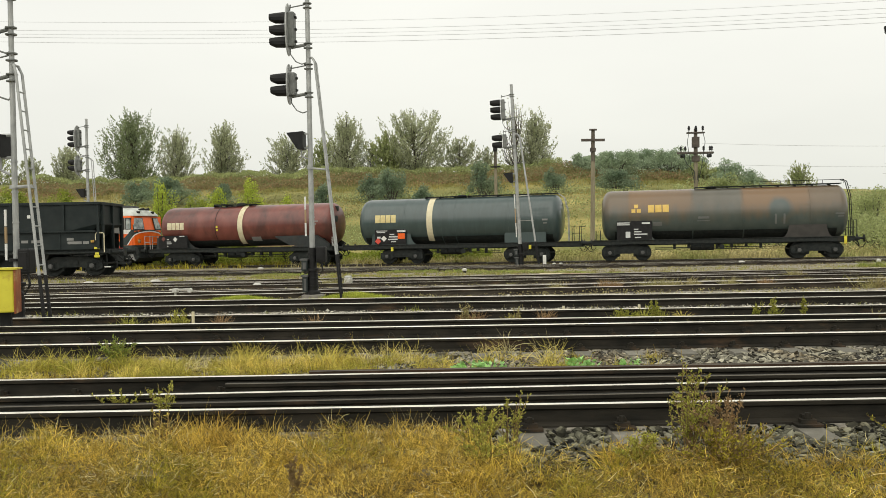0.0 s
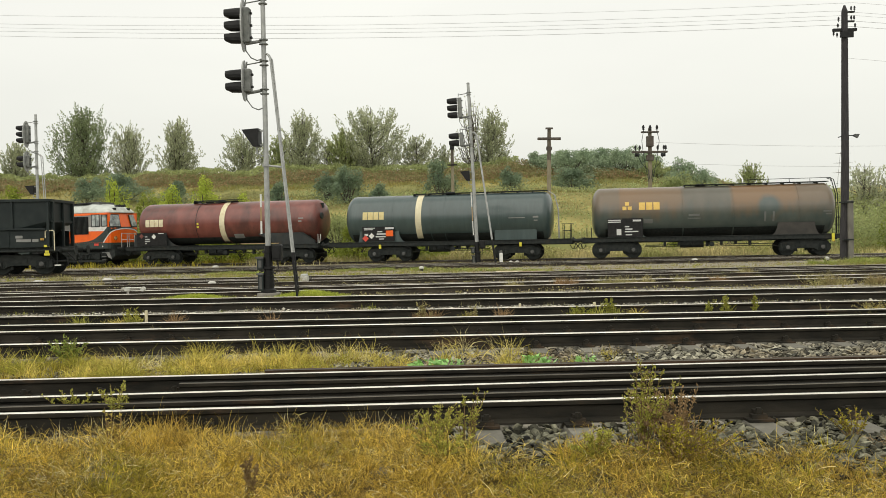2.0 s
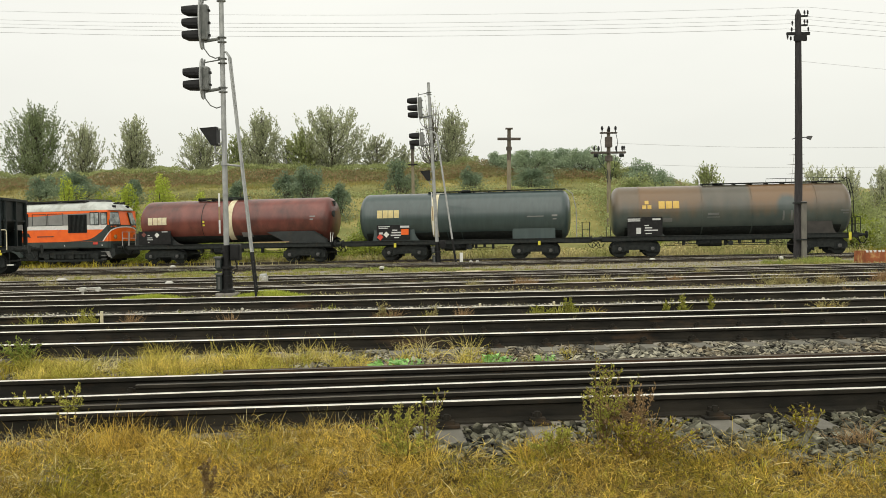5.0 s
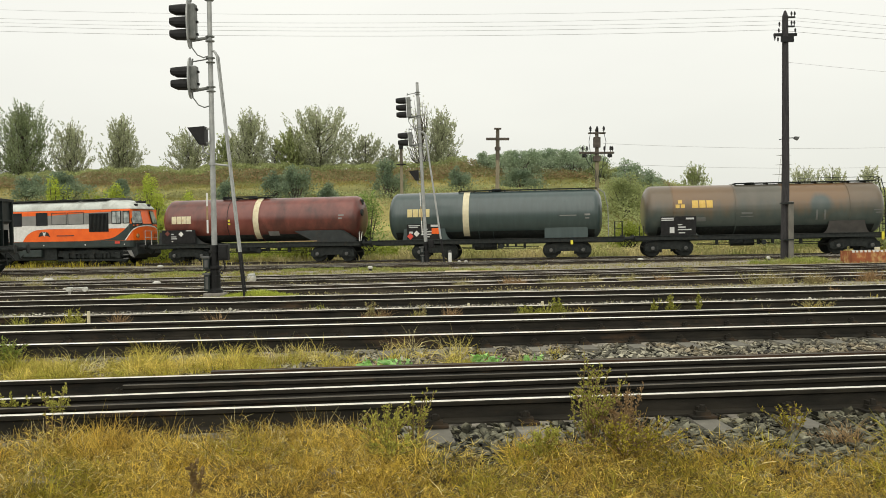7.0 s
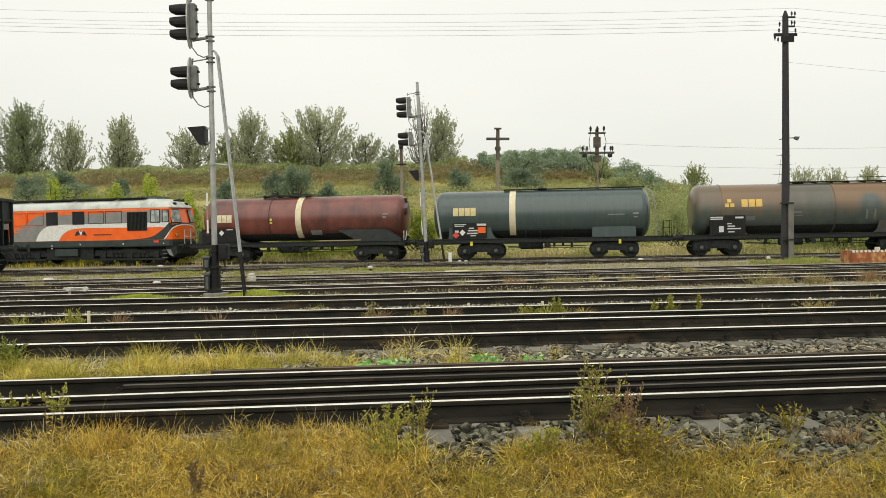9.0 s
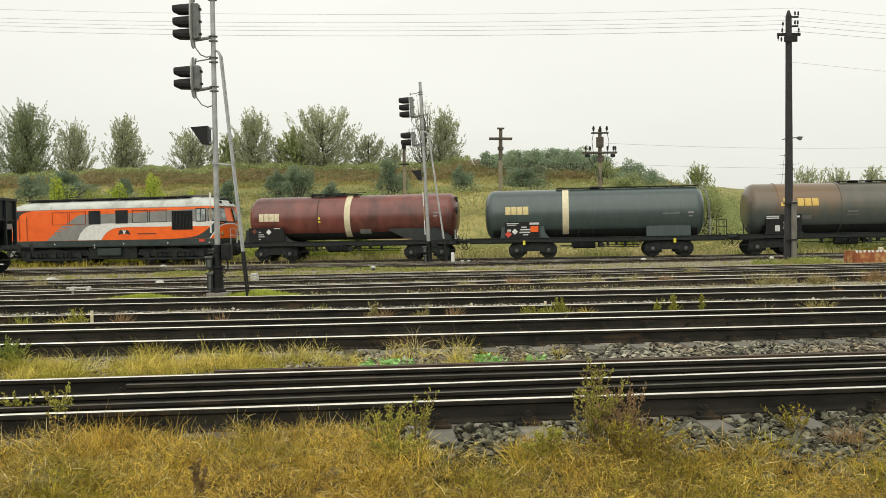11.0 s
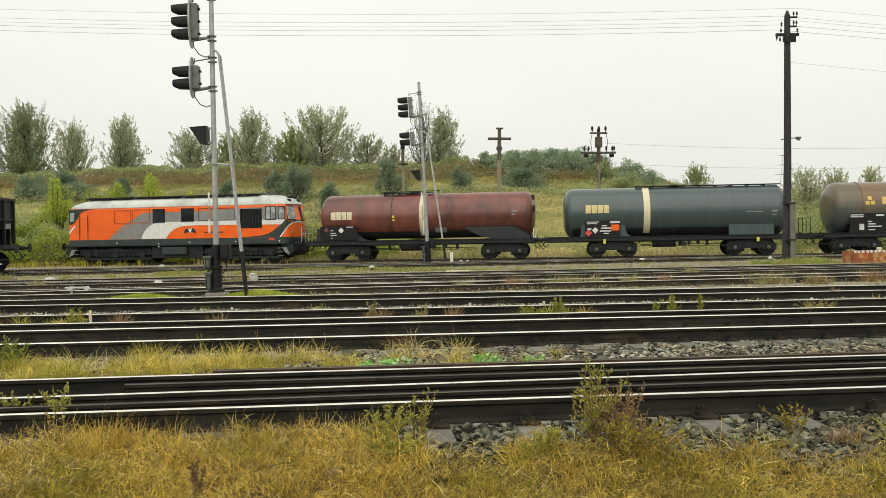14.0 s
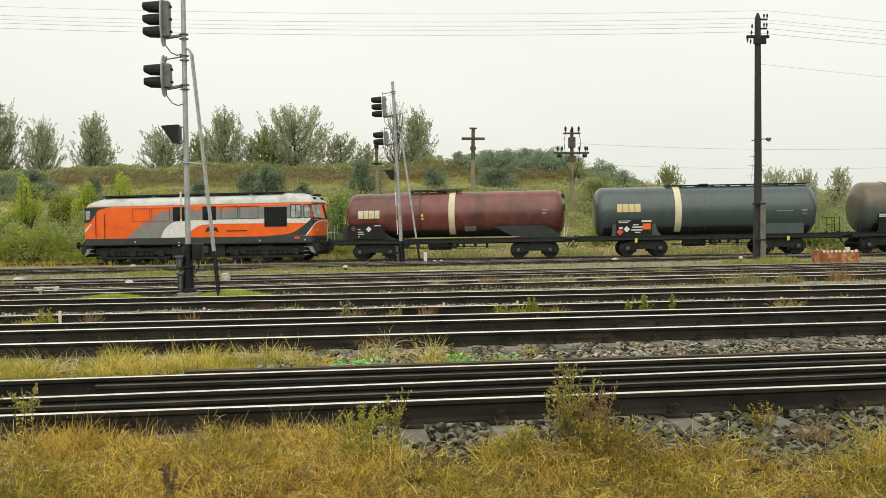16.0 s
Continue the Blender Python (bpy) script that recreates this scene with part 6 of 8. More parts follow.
sx, sy = gather(clear_of_sleepers(gather(lane(11500, -0.6, 3.7, f1, -2.5, -0.80), lane(900, -3.6, -0.6, f1, -1.5, -0.8)), f1, -0.15, (0, 1, 3, 4)), lane(1800, -4.2, 4.6, f1, -0.65, 0.65))
pick = np.flatnonzero((sx > 1.0) & (sx < 2.4) & (sy > 4.98) & (sy < 5.8))[:300]
NEAR_STONES = np.stack([sx[pick], sy[pick]], -1)
sx, sy = np.delete(sx, pick), np.delete(sy, pick)
stones("ballast", sx, sy, rng.uniform(0.012, 0.036, len(sx)) * np.where(rng.uniform(0, 1, len(sx)) < 0.3, 0.6, 1.0), -0.022, "loose dark grey crushed stone along the nearest rails", True, material=M_STONE_DARK)
sx, sy = gather(clear_of_sleepers(lane(13000, -6, 6.8, f2, -2.2, -0.80), f2, -0.17, None, 0.57), lane(6000, -5, 5.6, f1, 0.82, 1.8), lane(1500, -7, 7, f2, -0.6, 0.6))
stones("ballast", sx, sy, rng.uniform(0.016, 0.044, len(sx)), -0.036, "loose grey crushed stone between two tracks", False)
M_GRAVEL = surf("pale_yard_stone", (0.13, 0.125, 0.10), (0.44, 0.42, 0.345), 6.0, 0.85, island=1.0, c3=(0.24, 0.20, 0.13), c3_scale=0.6, c3_low=0.5, c3_high=0.7)
sx, sy = gather(lane(11000, -10, 10, f3, 0.85, 3.2), lane(3000, -11, 11, f3, -1.6, -0.9), lane(2500, -11, 11, f3, -0.6, 0.6), lane(16000, -13, 13, f4, 0.9, 3.6), lane(3000, -12, 12, f4, -2.2, -0.9), lane(2000, -13, 13, f4, -0.6, 0.6), lane(4500, -18, 18, f5, 0.9, 3.4), lane(4000, -24, 30, straight(30.9, 0.095), 0.9, 6.0))
stones("ballast", sx, sy, rng.uniform(0.014, 0.034, len(sx)), 0.012, "loose grey crushed stone across the yard", False, material=M_GRAVEL)


def blades(x, y, z, length, width, tilt, curl=0.5):
    """Grass blades: narrow strips that bend over. Returns points and triangles."""
    n = len(x)
    a = rng.uniform(0, 2 * np.pi, n)
    d = np.stack([np.cos(a), np.sin(a), np.zeros(n)], -1)
    q = rng.uniform(0, 2 * np.pi, n)
    s = np.stack([np.cos(q), np.sin(q), np.zeros(n)], -1) * width[:, None] / 2
    up = np.array([0, 0, 1.0])
    base = np.stack([x, y, z], -1)
    t1 = np.clip(tilt, 0, 1.45)
    t2 = np.clip(tilt + curl * rng.uniform(0.3, 1.6, n), 0, 2.0)
    m = base + length[:, None] * 0.55 * (np.cos(t1)[:, None] * up + np.sin(t1)[:, None] * d)
    e = m + length[:, None] * 0.45 * (np.cos(t2)[:, None] * up + np.sin(t2)[:, None] * d)
    v = np.stack([base - s, base + s, m + s * 0.75, m - s * 0.75, e], 1).reshape(-1, 3)
    f = np.array([[0, 1, 2], [0, 2, 3], [3, 2, 4]])
    return v, (f[None] + (np.arange(n) * 5)[:, None, None]).reshape(-1, 3)


def straws(x, y, z, length, width, turn, tilt, bend, kink=0.2):
    """Long dry stalks: narrow crinkled ribbons that arch over in the direction of turn. Returns points and triangles."""
    n = len(x)
    q = np.stack([x, y, z], -1)
    side = rng.normal(0, 1, (n, 3))
    rows = []
    for k in range(4):
        a = np.clip(tilt + bend * k / 3, 0, 2.3)
        d = np.stack([np.sin(a) * np.cos(turn), np.sin(a) * np.sin(turn), np.cos(a)], -1) + rng.normal(0, kink, (n, 3))
        d /= np.linalg.norm(d, axis=1)[:, None]
        w = np.cross(d, side)
        w *= (width / 2 * (1.0, 0.9, 0.7, 0.25)[k] / np.linalg.norm(w, axis=1))[:, None]
        rows += [q - w, q + w]
        q = q + d * length[:, None] / 3
    v = np.stack(rows, 1).reshape(-1, 3)
    f = np.array([[0, 1, 3], [0, 3, 2], [2, 3, 5], [2, 5, 4], [4, 5, 7], [4, 7, 6]])
    return v, (f[None] + (np.arange(n) * 8)[:, None, None]).reshape(-1, 3)


def arching(cx, cy, per, radius, zf, len_lo, len_hi, width, lean=(0.05, 0.75), bend=(0.3, 1.5), size=None):
    """Clumps of stalks that spray outwards from their foot and arch over."""
    n = len(cx)
    k = np.repeat(np.arange(n), per)
    m = len(k)
    a, r = rng.uniform(0, 6.28, m), np.abs(rng.normal(0, 0.55, m)) * radius
    x, y = cx[k] + r * np.cos(a), cy[k] + r * np.sin(a)
    size = rng.uniform(0.55, 1.2, n) if size is None else size
    return straws(x, y, zf(x, y), rng.uniform(len_lo, len_hi, m) * size[k], rng.uniform(0.6, 1.4, m) * width, a + rng.normal(0, 0.7, m), rng.uniform(*lean, m), rng.uniform(*bend, m))


def tufts(cx, cy, per, radius, zf, len_lo, len_hi, width, spread=0.45):
    """Blades in clumps round given centres."""
    n = len(cx)
    k = np.repeat(np.arange(n), per)
    r = np.abs(rng.normal(0, 1, len(k))) * radius
    a = rng.uniform(0, 6.28, len(k))
    x, y = cx[k] + r * np.cos(a), cy[k] + r * np.sin(a)
    size = rng.uniform(0.6, 1.25, n)[k]
    ln = rng.uniform(len_lo, len_hi, len(k)) * size
    return blades(x, y, zf(x, y), ln, np.full(len(k), width) * rng.uniform(0.6, 1.4, len(k)), np.abs(rng.normal(0.1, spread, len(k))), 0.6)


def grass(name, sets, material, label, category="grass"):
    vs, fs, o = [], [], 0
    for v, f in sets:
        vs.append(v)
        fs.append(f + o)
        o += len(v)
    return from_arrays(name, np.concatenate(vs), np.concatenate(fs), material, None, label, category, "stuff")


flat = lambda x, y: ground_z(y) - 0.01


def fore(n, x0, x1, y0, y1, edge):
    """Points of the foreground verge, thinned beyond an edge that wanders along x."""
    x, y = rng.uniform(x0, x1, n), rng.uniform(y0, y1, n)
    lim = edge(x) + 0.12 * np.sin(x * 5.1) + 0.08 * np.sin(x * 11.7 + 1)
    keep = y < lim + rng.normal(0, 0.10, n)
    return x[keep], y[keep]


def verge_edge(x):
    """How far the dry grass reaches towards the nearest rail."""
    return np.interp(x, [-3.6, -0.5, -0.15, 0.0, 0.3, 0.45, 1.15, 1.3, 1.6, 2.1, 2.5, 3.0, 3.6], [5.42, 5.62, 5.35, 4.94, 4.90, 5.25, 5.34, 5.15, 4.98, 4.92, 5.05, 5.0, 5.05])


def patchy(x, y, k=1.0):
    """Slow variation that makes some stretches thick and others thin."""
    return 0.5 + 0.25 * (np.sin(2.3 * x * k + 1.1) * np.cos(3.1 * y * k) + np.sin(5.7 * x * k + 2.0 * y * k + 0.6))


def mat_height(x, y):
    """Uneven height of the matted grass: cushions with hollows between them."""
    return 0.012 + 0.15 * np.clip(patchy(x, y, 1.9) * 0.8 + patchy(y * 1.7, x, 3.3) * 0.7 - 0.30, 0.02, 1.2)


def matted(n, keep_f, len_lo, len_hi, wide, flat_by, curl=0.9, power=0.6):
    """Short tangled blades laid through the depth of the mat."""
    x, y = fore(n, -3.5, 3.5, 4.0, 5.9, verge_edge)
    keep = rng.uniform(0, 1, len(x)) < keep_f(x, y)
    x, y = x[keep], y[keep]
    z = ground_z(y) + mat_height(x, y) * rng.uniform(0, 1, len(x)) ** power - 0.01
    return blades(x, y, z, rng.uniform(len_lo, len_hi, len(x)), rng.uniform(0.6, 1.3, len(x)) * wide, np.abs(rng.normal(flat_by, 0.5, len(x))), curl)


def golden(x, y):
    """Share of ripe straw: high in some stretches, low where the sward is still green."""
    return np.clip(1.5 * patchy(x * 0.8 + 3, y, 1.3) - 0.12 + 0.25 * np.sin(1.1 * x + 2.2), 0.08, 1) * np.interp(x, [0.2, 0.9], [1.0, 0.80])


# clumps of arching stalks over the whole verge, ripe, green or dead by stretches
cx, cy = fore(1300, -3.5, 3.5, 4.0, 5.70, verge_edge)
tone = golden(cx, cy) + rng.normal(0, 0.16, len(cx))
tall = np.clip(mat_height(cx, cy) / 0.085, 0.45, 1.5) * rng.uniform(0.7, 1.15, len(cx)) * np.interp(cx, [0.3, 0.9], [1.0, 0.6])
RIPE, PALE_, DULL, FRESH = (tone > 0.62), (tone > 0.50) & (tone <= 0.62), (tone > 0.34) & (tone <= 0.50), (tone <= 0.34)
spray = lambda on, per, lo, hi, w: arching(cx[on], cy[on], per, 0.11, flat, lo, hi, w, (0.05, 1.2), (0.2, 1.7), tall[on])


def lodged(n, wide, len_lo, len_hi):
    """Single straws lying criss-cross on the mat."""
    x, y = fore(n, -3.5, 3.5, 4.0, 5.75, verge_edge)
    z = ground_z(y) + mat_height(x, y) * rng.uniform(0.5, 1.15, len(x))
    return straws(x, y, z, rng.uniform(len_lo, len_hi, len(x)), rng.uniform(0.6, 1.3, len(x)) * wide, rng.uniform(0, 6.28, len(x)), rng.uniform(0.7, 1.6, len(x)), rng.uniform(-0.5, 0.8, len(x)))


# ragged stalks at the verge's rim, standing before the dark rail
ex = rng.uniform(-3.5, 3.5, 900)
ey = verge_edge(ex) + 0.12 * np.sin(ex * 5.1) + 0.08 * np.sin(ex * 11.7 + 1) - rng.uniform(-0.02, 0.25, 900)
on = rng.uniform(0, 1, 900) < np.clip(patchy(ex * 1.7, ey, 1.0) * 1.3 - 0.15, 0.08, 1) * np.where((ex > -0.1) & (ex < 0.7), 0.15, np.where(ex > 1.2, 0.4, 1.0))
rim = arching(ex[on], ey[on], 6, 0.06, flat, 0.08, 0.24, 0.0032, (0.0, 0.8), (0.0, 1.0))
heap_x, heap_y = rng.normal(-2.03, 0.16, 44), rng.uniform(5.2, 5.5, 44)
heap = arching(heap_x, heap_y, 16, 0.08, flat, 0.10, 0.27, 0.0032, (0.0, 0.7), (0.2, 1.6))
q = np.array([(-2.08, 5.46), (-2.05, 5.42), (-2.12, 5.44), (-1.9, 5.45), (-2.3, 5.45), (-1.84, 5.5), (-2.02, 5.5)])
plume = arching(q[:, 0], q[:, 1], 22, 0.08, flat, 0.12, 0.29, 0.0032, (0.0, 0.6), (0.0, 1.6))
ex2 = rng.uniform(-3.4, -0.2, 90)
stalks = arching(ex2, verge_edge(ex2) - rng.uniform(-0.05, 0.15, 90), 4, 0.07, flat, 0.08, 0.22, 0.0030, (0.0, 0.9), (-0.2, 1.1))
grass("dry_grass", [matted(56000, golden, 0.03, 0.09, 0.0034, 1.1), spray(RIPE, 64, 0.04, 0.115, 0.0035), rim, heap, plume, lodged(7000, 0.0027, 0.03, 0.10)], M_DRY, "matted straw-yellow dry grass along the nearest rails")
grass("green_grass", [matted(60000, lambda x, y: 1.05 - golden(x, y), 0.025, 0.08, 0.0036, 1.05), spray(FRESH, 56, 0.05, 0.12, 0.0038), spray(DULL, 24, 0.05, 0.13, 0.0036)], M_OLIVE, "short olive-green grass among the dry straw")
grass("dead_grass", [matted(46000, lambda x, y: 0.25 + 0.7 * patchy(x + 7, y, 1.6), 0.03, 0.09, 0.0036, 1.1, 0.9, 1.2), spray(DULL, 36, 0.05, 0.13, 0.0032), spray((cx > 0.5) & (tone > 0.3) & (tone < 0.7), 16, 0.05, 0.12, 0.0030), lodged(7000, 0.0030, 0.03, 0.10)], M_DEAD, "dead brown grass under the straw")
grass("dry_grass", [spray(PALE_ & ((cx < 0.6) | (rng.uniform(0, 1, len(cx)) < 0.35)), 44, 0.04, 0.11, 0.0031), stalks, lodged(2400, 0.0026, 0.03, 0.11)], M_PALE, "bleached single straws over the dry grass")

# rough grass round and behind the camera's stand
x, y = rng.uniform(-14, 14, 2600), rng.uniform(-12, 4.6, 2600)
keep = (np.abs(x) > 3.2) | (y < 3.4)
grass("rough_grass", [tufts(x[keep], y[keep], 16, 0.16, flat, 0.06, 0.2, 0.006, 0.8)], M_DRY, "rough dry grass beside the yard")

# verge between the two nearest tracks
n = 640
cx = np.where(rng.uniform(0, 1, n) < 0.85, rng.uniform(-9, -1.25, n), rng.uniform(-1.3, 1.2, n))
cy = 8.75 + 0.08 * cx + rng.uniform(-0.35, 1.1, n)
keep = (rng.uniform(0, 1, n) < 2.0 * patchy(cx, cy, 1.1) - 0.32) & ((cx < -1.3) | (rng.uniform(0, 1, n) < 0.30))
g1 = arching(cx[keep], cy[keep], 34, 0.11, flat, 0.06, 0.24, 0.0054, (0.0, 1.2), (0.2, 1.7), 0.35 + 1.2 * patchy(cx[keep] * 1.4, cy[keep], 1.0) * rng.uniform(0.7, 1.2, keep.sum()))
g0 = tufts(cx[keep], cy[keep], 34, 0.10, flat, 0.04, 0.13, 0.0045, 1.2)
cx1, cy1 = cx[keep][::2] + 0.1, cy[keep][::2] + 0.06
cx = rng.uniform(-5.5, 0.2, 44)
cy = 9.3 + 0.08 * cx + rng.uniform(-0.2, 0.6, 44)
g2 = arching(cx, cy, 16, 0.06, flat, 0.14, 0.34, 0.0050, (0.0, 0.9), (0.1, 1.5))
q = np.array([(-0.38, 10.4), (-0.62, 10.3), (0.05, 9.7), (-1.5, 9.6), (-2.55, 9.3), (-2.7, 9.25), (-1.8, 9.45), (-1.67, 9.4), (-3.45, 9.1), (-3.6, 9.0), (-3.2, 9.2), (-1.35, 9.5)])
g3 = arching(q[:, 0], q[:, 1], 34, 0.14, flat, 0.12, 0.34, 0.0048, (0.0, 1.1), (0.2, 1.7))
grass("dead_grass", [tufts(cx1, cy1, 44, 0.12, flat, 0.04, 0.14, 0.0048, 1.2)], M_DEAD, "dead brown grass between the two nearest tracks")
grass("dry_grass", [g0, g1, g2], M_GOLDG, "yellowed grass between the two nearest tracks")
grass("dry_grass", [g3], M_PALE, "pale arching stalks between the two nearest tracks")
cx = np.concatenate([rng.uniform(-9, -1.3, 130), rng.uniform(-1.3, 1, 10)])
cy = 8.8 + 0.08 * cx + rng.uniform(-0.4, 1.0, len(cx))
grass("green_grass", [tufts(cx, cy, 40, 0.11, flat, 0.05, 0.16, 0.006, 1.0)], M_OLIVE, "olive-green grass between the two nearest tracks")

# tufts across the yard, in the gaps between the tracks
dry, green = [], []
for f, lo, hi, n, x0, x1, k in ((f3, -1.5, -0.85, 46, -12, 12, 0.5), (f3, -0.6, 0.6, 20, -12, 12, 0.3), (f4, -1.6, -1.0, 12, -12, 14, 0.4), (f4, 0.9, 2.3, 50, -16, 18, 0.6), (f5, 0.9, 3.6, 90, -20, 22, 0.6),
                                (straight(28.0, 0.085), -0.5, 1.8, 60, -22, 24, 0.5), (straight(30.9, 0.095), 0.9, 9.5, 130, -28, 30, 0.55), (straight(43.9, 0.18), 1.0, 5.0, 46, -36, 36, 0.5)):
    for sets, share, m in ((dry, 0.9, 0.8), (green, 1.0, 0.7)):
        q = int(n * share)
        x, y = lane(q, x0, x1, f, lo, hi)
        d = float(np.mean(y))
        sets.append(tufts(x, y, 34, 0.09 + 0.006 * d, flat, 0.07 * m, (0.19 + 0.003 * d) * m, 0.003 + 0.0004 * d, 0.75))
# weedy patches east of the middle, round the timber pole and behind the signals
for cx0, cy0, sx_, sy_, n, to in ((8.5, 27.5, 3.5, 1.6, 60, dry), (15.1, 39.8, 1.3, 0.7, 40, green), (14.5, 27.8, 4, 2, 60, dry), (-14, 36, 4, 1.2, 40, green), (-6.5, 37, 3.5, 1.0, 40, green), (0, 38, 6, 1.0, 50, dry), (9.5, 15.0, 1.8, 0.3, 12, dry),
                                  (2.9, 14.9, 1.5, 0.22, 8, green), (6.8, 15.3, 0.3, 0.2, 3, green), (-1.0, 49.4, 2.4, 1.0, 20, green), (22, 40, 6, 2, 80, dry), (-20, 30, 5, 2.0, 50, dry)):
    x, y = rng.normal(cx0, sx_, n), rng.normal(cy0, sy_, n)
    to.append(tufts(x, y, 40, 0.16, flat, 0.06, 0.20, 0.003 + 0.0004 * cy0, 0.8))
grass("dry_grass", dry, M_WEEDY, "sparse brownish tufts between the tracks")
grass("green_grass", green, M_GRASS, "sparse olive-green tufts between the tracks")
# patches with a place of their own: matted green, straw, reddish docks, upright green shoots
MATS = ((-12.9, 41.4, 1.5), (-11.0, 39.8, 1.5), (-11.8, 31.0, 0.3), (-6.3, 41.8, 1.0), (-5.05, 41.9, 1.0), (-3.15, 40.9, 0.8), (-1.6, 39.2, 1.0), (-0.1, 38.4, 1.0), (1.4, 36.1, 0.7),
        (2.8, 34.7, 0.35), (15.0, 39.6, 1.0), (6.9, 28.0, 0.25), (-6.9, 40.6, 0.4))
STRAW = ((-11.9, 26.7, 0.25), (-15.6, 32.4, 0.4), (-5.63, 13.87, 0.2), (-5.84, 13.64, 0.28), (-3.74, 13.43, 0.17), (0.49, 23.2, 0.2), (3.1, 23.4, 0.7), (3.83, 23.2, 0.2), (4.7, 23.1, 0.2), (7.7, 28.5, 0.25),
         (8.3, 23.3, 0.7), (9.3, 22.9, 0.3), (5.98, 14.82, 0.34), (7.2, 15.7, 0.18), (-6.2, 27.3, 0.34), (-0.49, 13.92, 0.18), (2.13, 14.3, 0.14))
DOCKS = ((-3.4, 13.54, 0.19), (-1.13, 14.4, 0.22), (5.6, 23.4, 0.22), (7.6, 18.2, 0.22), (-4.97, 13.83, 0.13), (0.12, 14.2, 0.12), (11.0, 23.6, 0.5), (1.8, 23.3, 0.3))
SHOOTS = ((-6.33, 13.64, 0.13), (1.24, 14.38, 0.09), (1.61, 14.31, 0.09), (1.84, 14.37, 0.12), (3.5, 14.91, 0.06), (3.7, 14.86, 0.06), (4.17, 15.0, 0.06))


def patch_of(spots, per, len_lo, len_hi, lean, bend):
    sets = []
    for px, py, w in spots:
        n = max(4, int(16 * w ** 0.7 * (1 if py < 20 else 2.2)))
        x, y = rng.normal(px, w * 0.45, n), rng.normal(py, min(w * 0.3, 0.35), n)
        k = 1 if py < 20 else 1.25
        sets.append(arching(x, y, per, 0.05 + 0.1 * w, flat, len_lo * k, len_hi * k, 0.0035 + 0.00042 * py, lean, bend))
    return sets


grass("matted_grass", patch_of(MATS, 70, 0.05, 0.17, (0.3, 1.3), (0.2, 1.2)), M_MATGREEN, "green matted weeds between the far tracks", "weeds")
grass("green_grass", patch_of([(15.3, 39.3, 1.5)], 70, 0.10, 0.30, (0.1, 1.0), (0.2, 1.2)), M_MATGREEN, "clump of green grass round the timber pole's foot")
grass("dry_grass", patch_of([q for q in STRAW if q[1] > 20], 30, 0.10, 0.30, (0.0, 0.9), (0.1, 1.3)), M_WEEDY, "brownish straw between the far rails")
grass("dry_grass", patch_of([q for q in STRAW if q[1] < 20], 44, 0.05, 0.22, (0.0, 1.2), (0.1, 1.5)), M_GOLDG, "straw-yellow tufts beside the rails")
grass("dock", patch_of(DOCKS, 34, 0.08, 0.28, (0.0, 0.9), (0.0, 0.9)), M_DOCK, "reddish-brown docks between the rails", "weeds")
grass("green_shoots", patch_of(SHOOTS, 20, 0.10, 0.27, (0.0, 0.6), (0.0, 0.9)), M_WEED, "upright yellow-green shoots between the rails", "weeds")
# lime patch round the tall signal's foot
x, y = np.concatenate([rng.normal(-6.85, 0.31, 7000), rng.normal(-4.25, 0.34, 8000)]), np.concatenate([rng.normal(20.55, 0.16, 7000), rng.normal(20.85, 0.16, 8000)])
mound = np.where(x < -5.6, 0.07, 0.11) * np.exp(-((x + np.where(x < -5.6, 6.85, 4.25)) / 0.5) ** 2)
M_LIME = surf("lime_grass", (0.34, 0.40, 0.04), (0.50, 0.54, 0.09), 2.0, 0.85, island=0.25, trans=0.3)
grass("lime_grass", [blades(x, y, flat(x, y) + mound * rng.uniform(0, 1, len(x)), rng.uniform(0.05, 0.15, len(x)), np.full(len(x), 0.010), np.abs(rng.normal(0.2, 0.35, len(x))), 0.5)], M_LIME, "bright lime-green grass round the signal's foot")


def leaf_cards(p, size, flatness=0.0, axis=None, slim=0.28):
    """Small pointed leaves, two triangles each, turned at random or drawn out along an axis."""
    n = len(p)
    u = rng.normal(0, 1, (n, 3))
    if axis is not None:
        u = axis * 1.6 + u * 0.55
    u /= np.linalg.norm(u, axis=1)[:, None]
    w = np.cross(u, rng.normal(0, 1, (n, 3)))
    w[:, 2] *= 1 - flatness
    w /= np.linalg.norm(w, axis=1)[:, None]
    s = size[:, None]
    v = np.stack([p - u * s * 0.5, p + w * s * slim, p + u * s * 0.5, p - w * s * slim], 1).reshape(-1, 3)
    f = np.array([[0, 1, 2], [0, 2, 3]])
    return v, (f[None] + (np.arange(n) * 4)[:, None, None]).reshape(-1, 3)


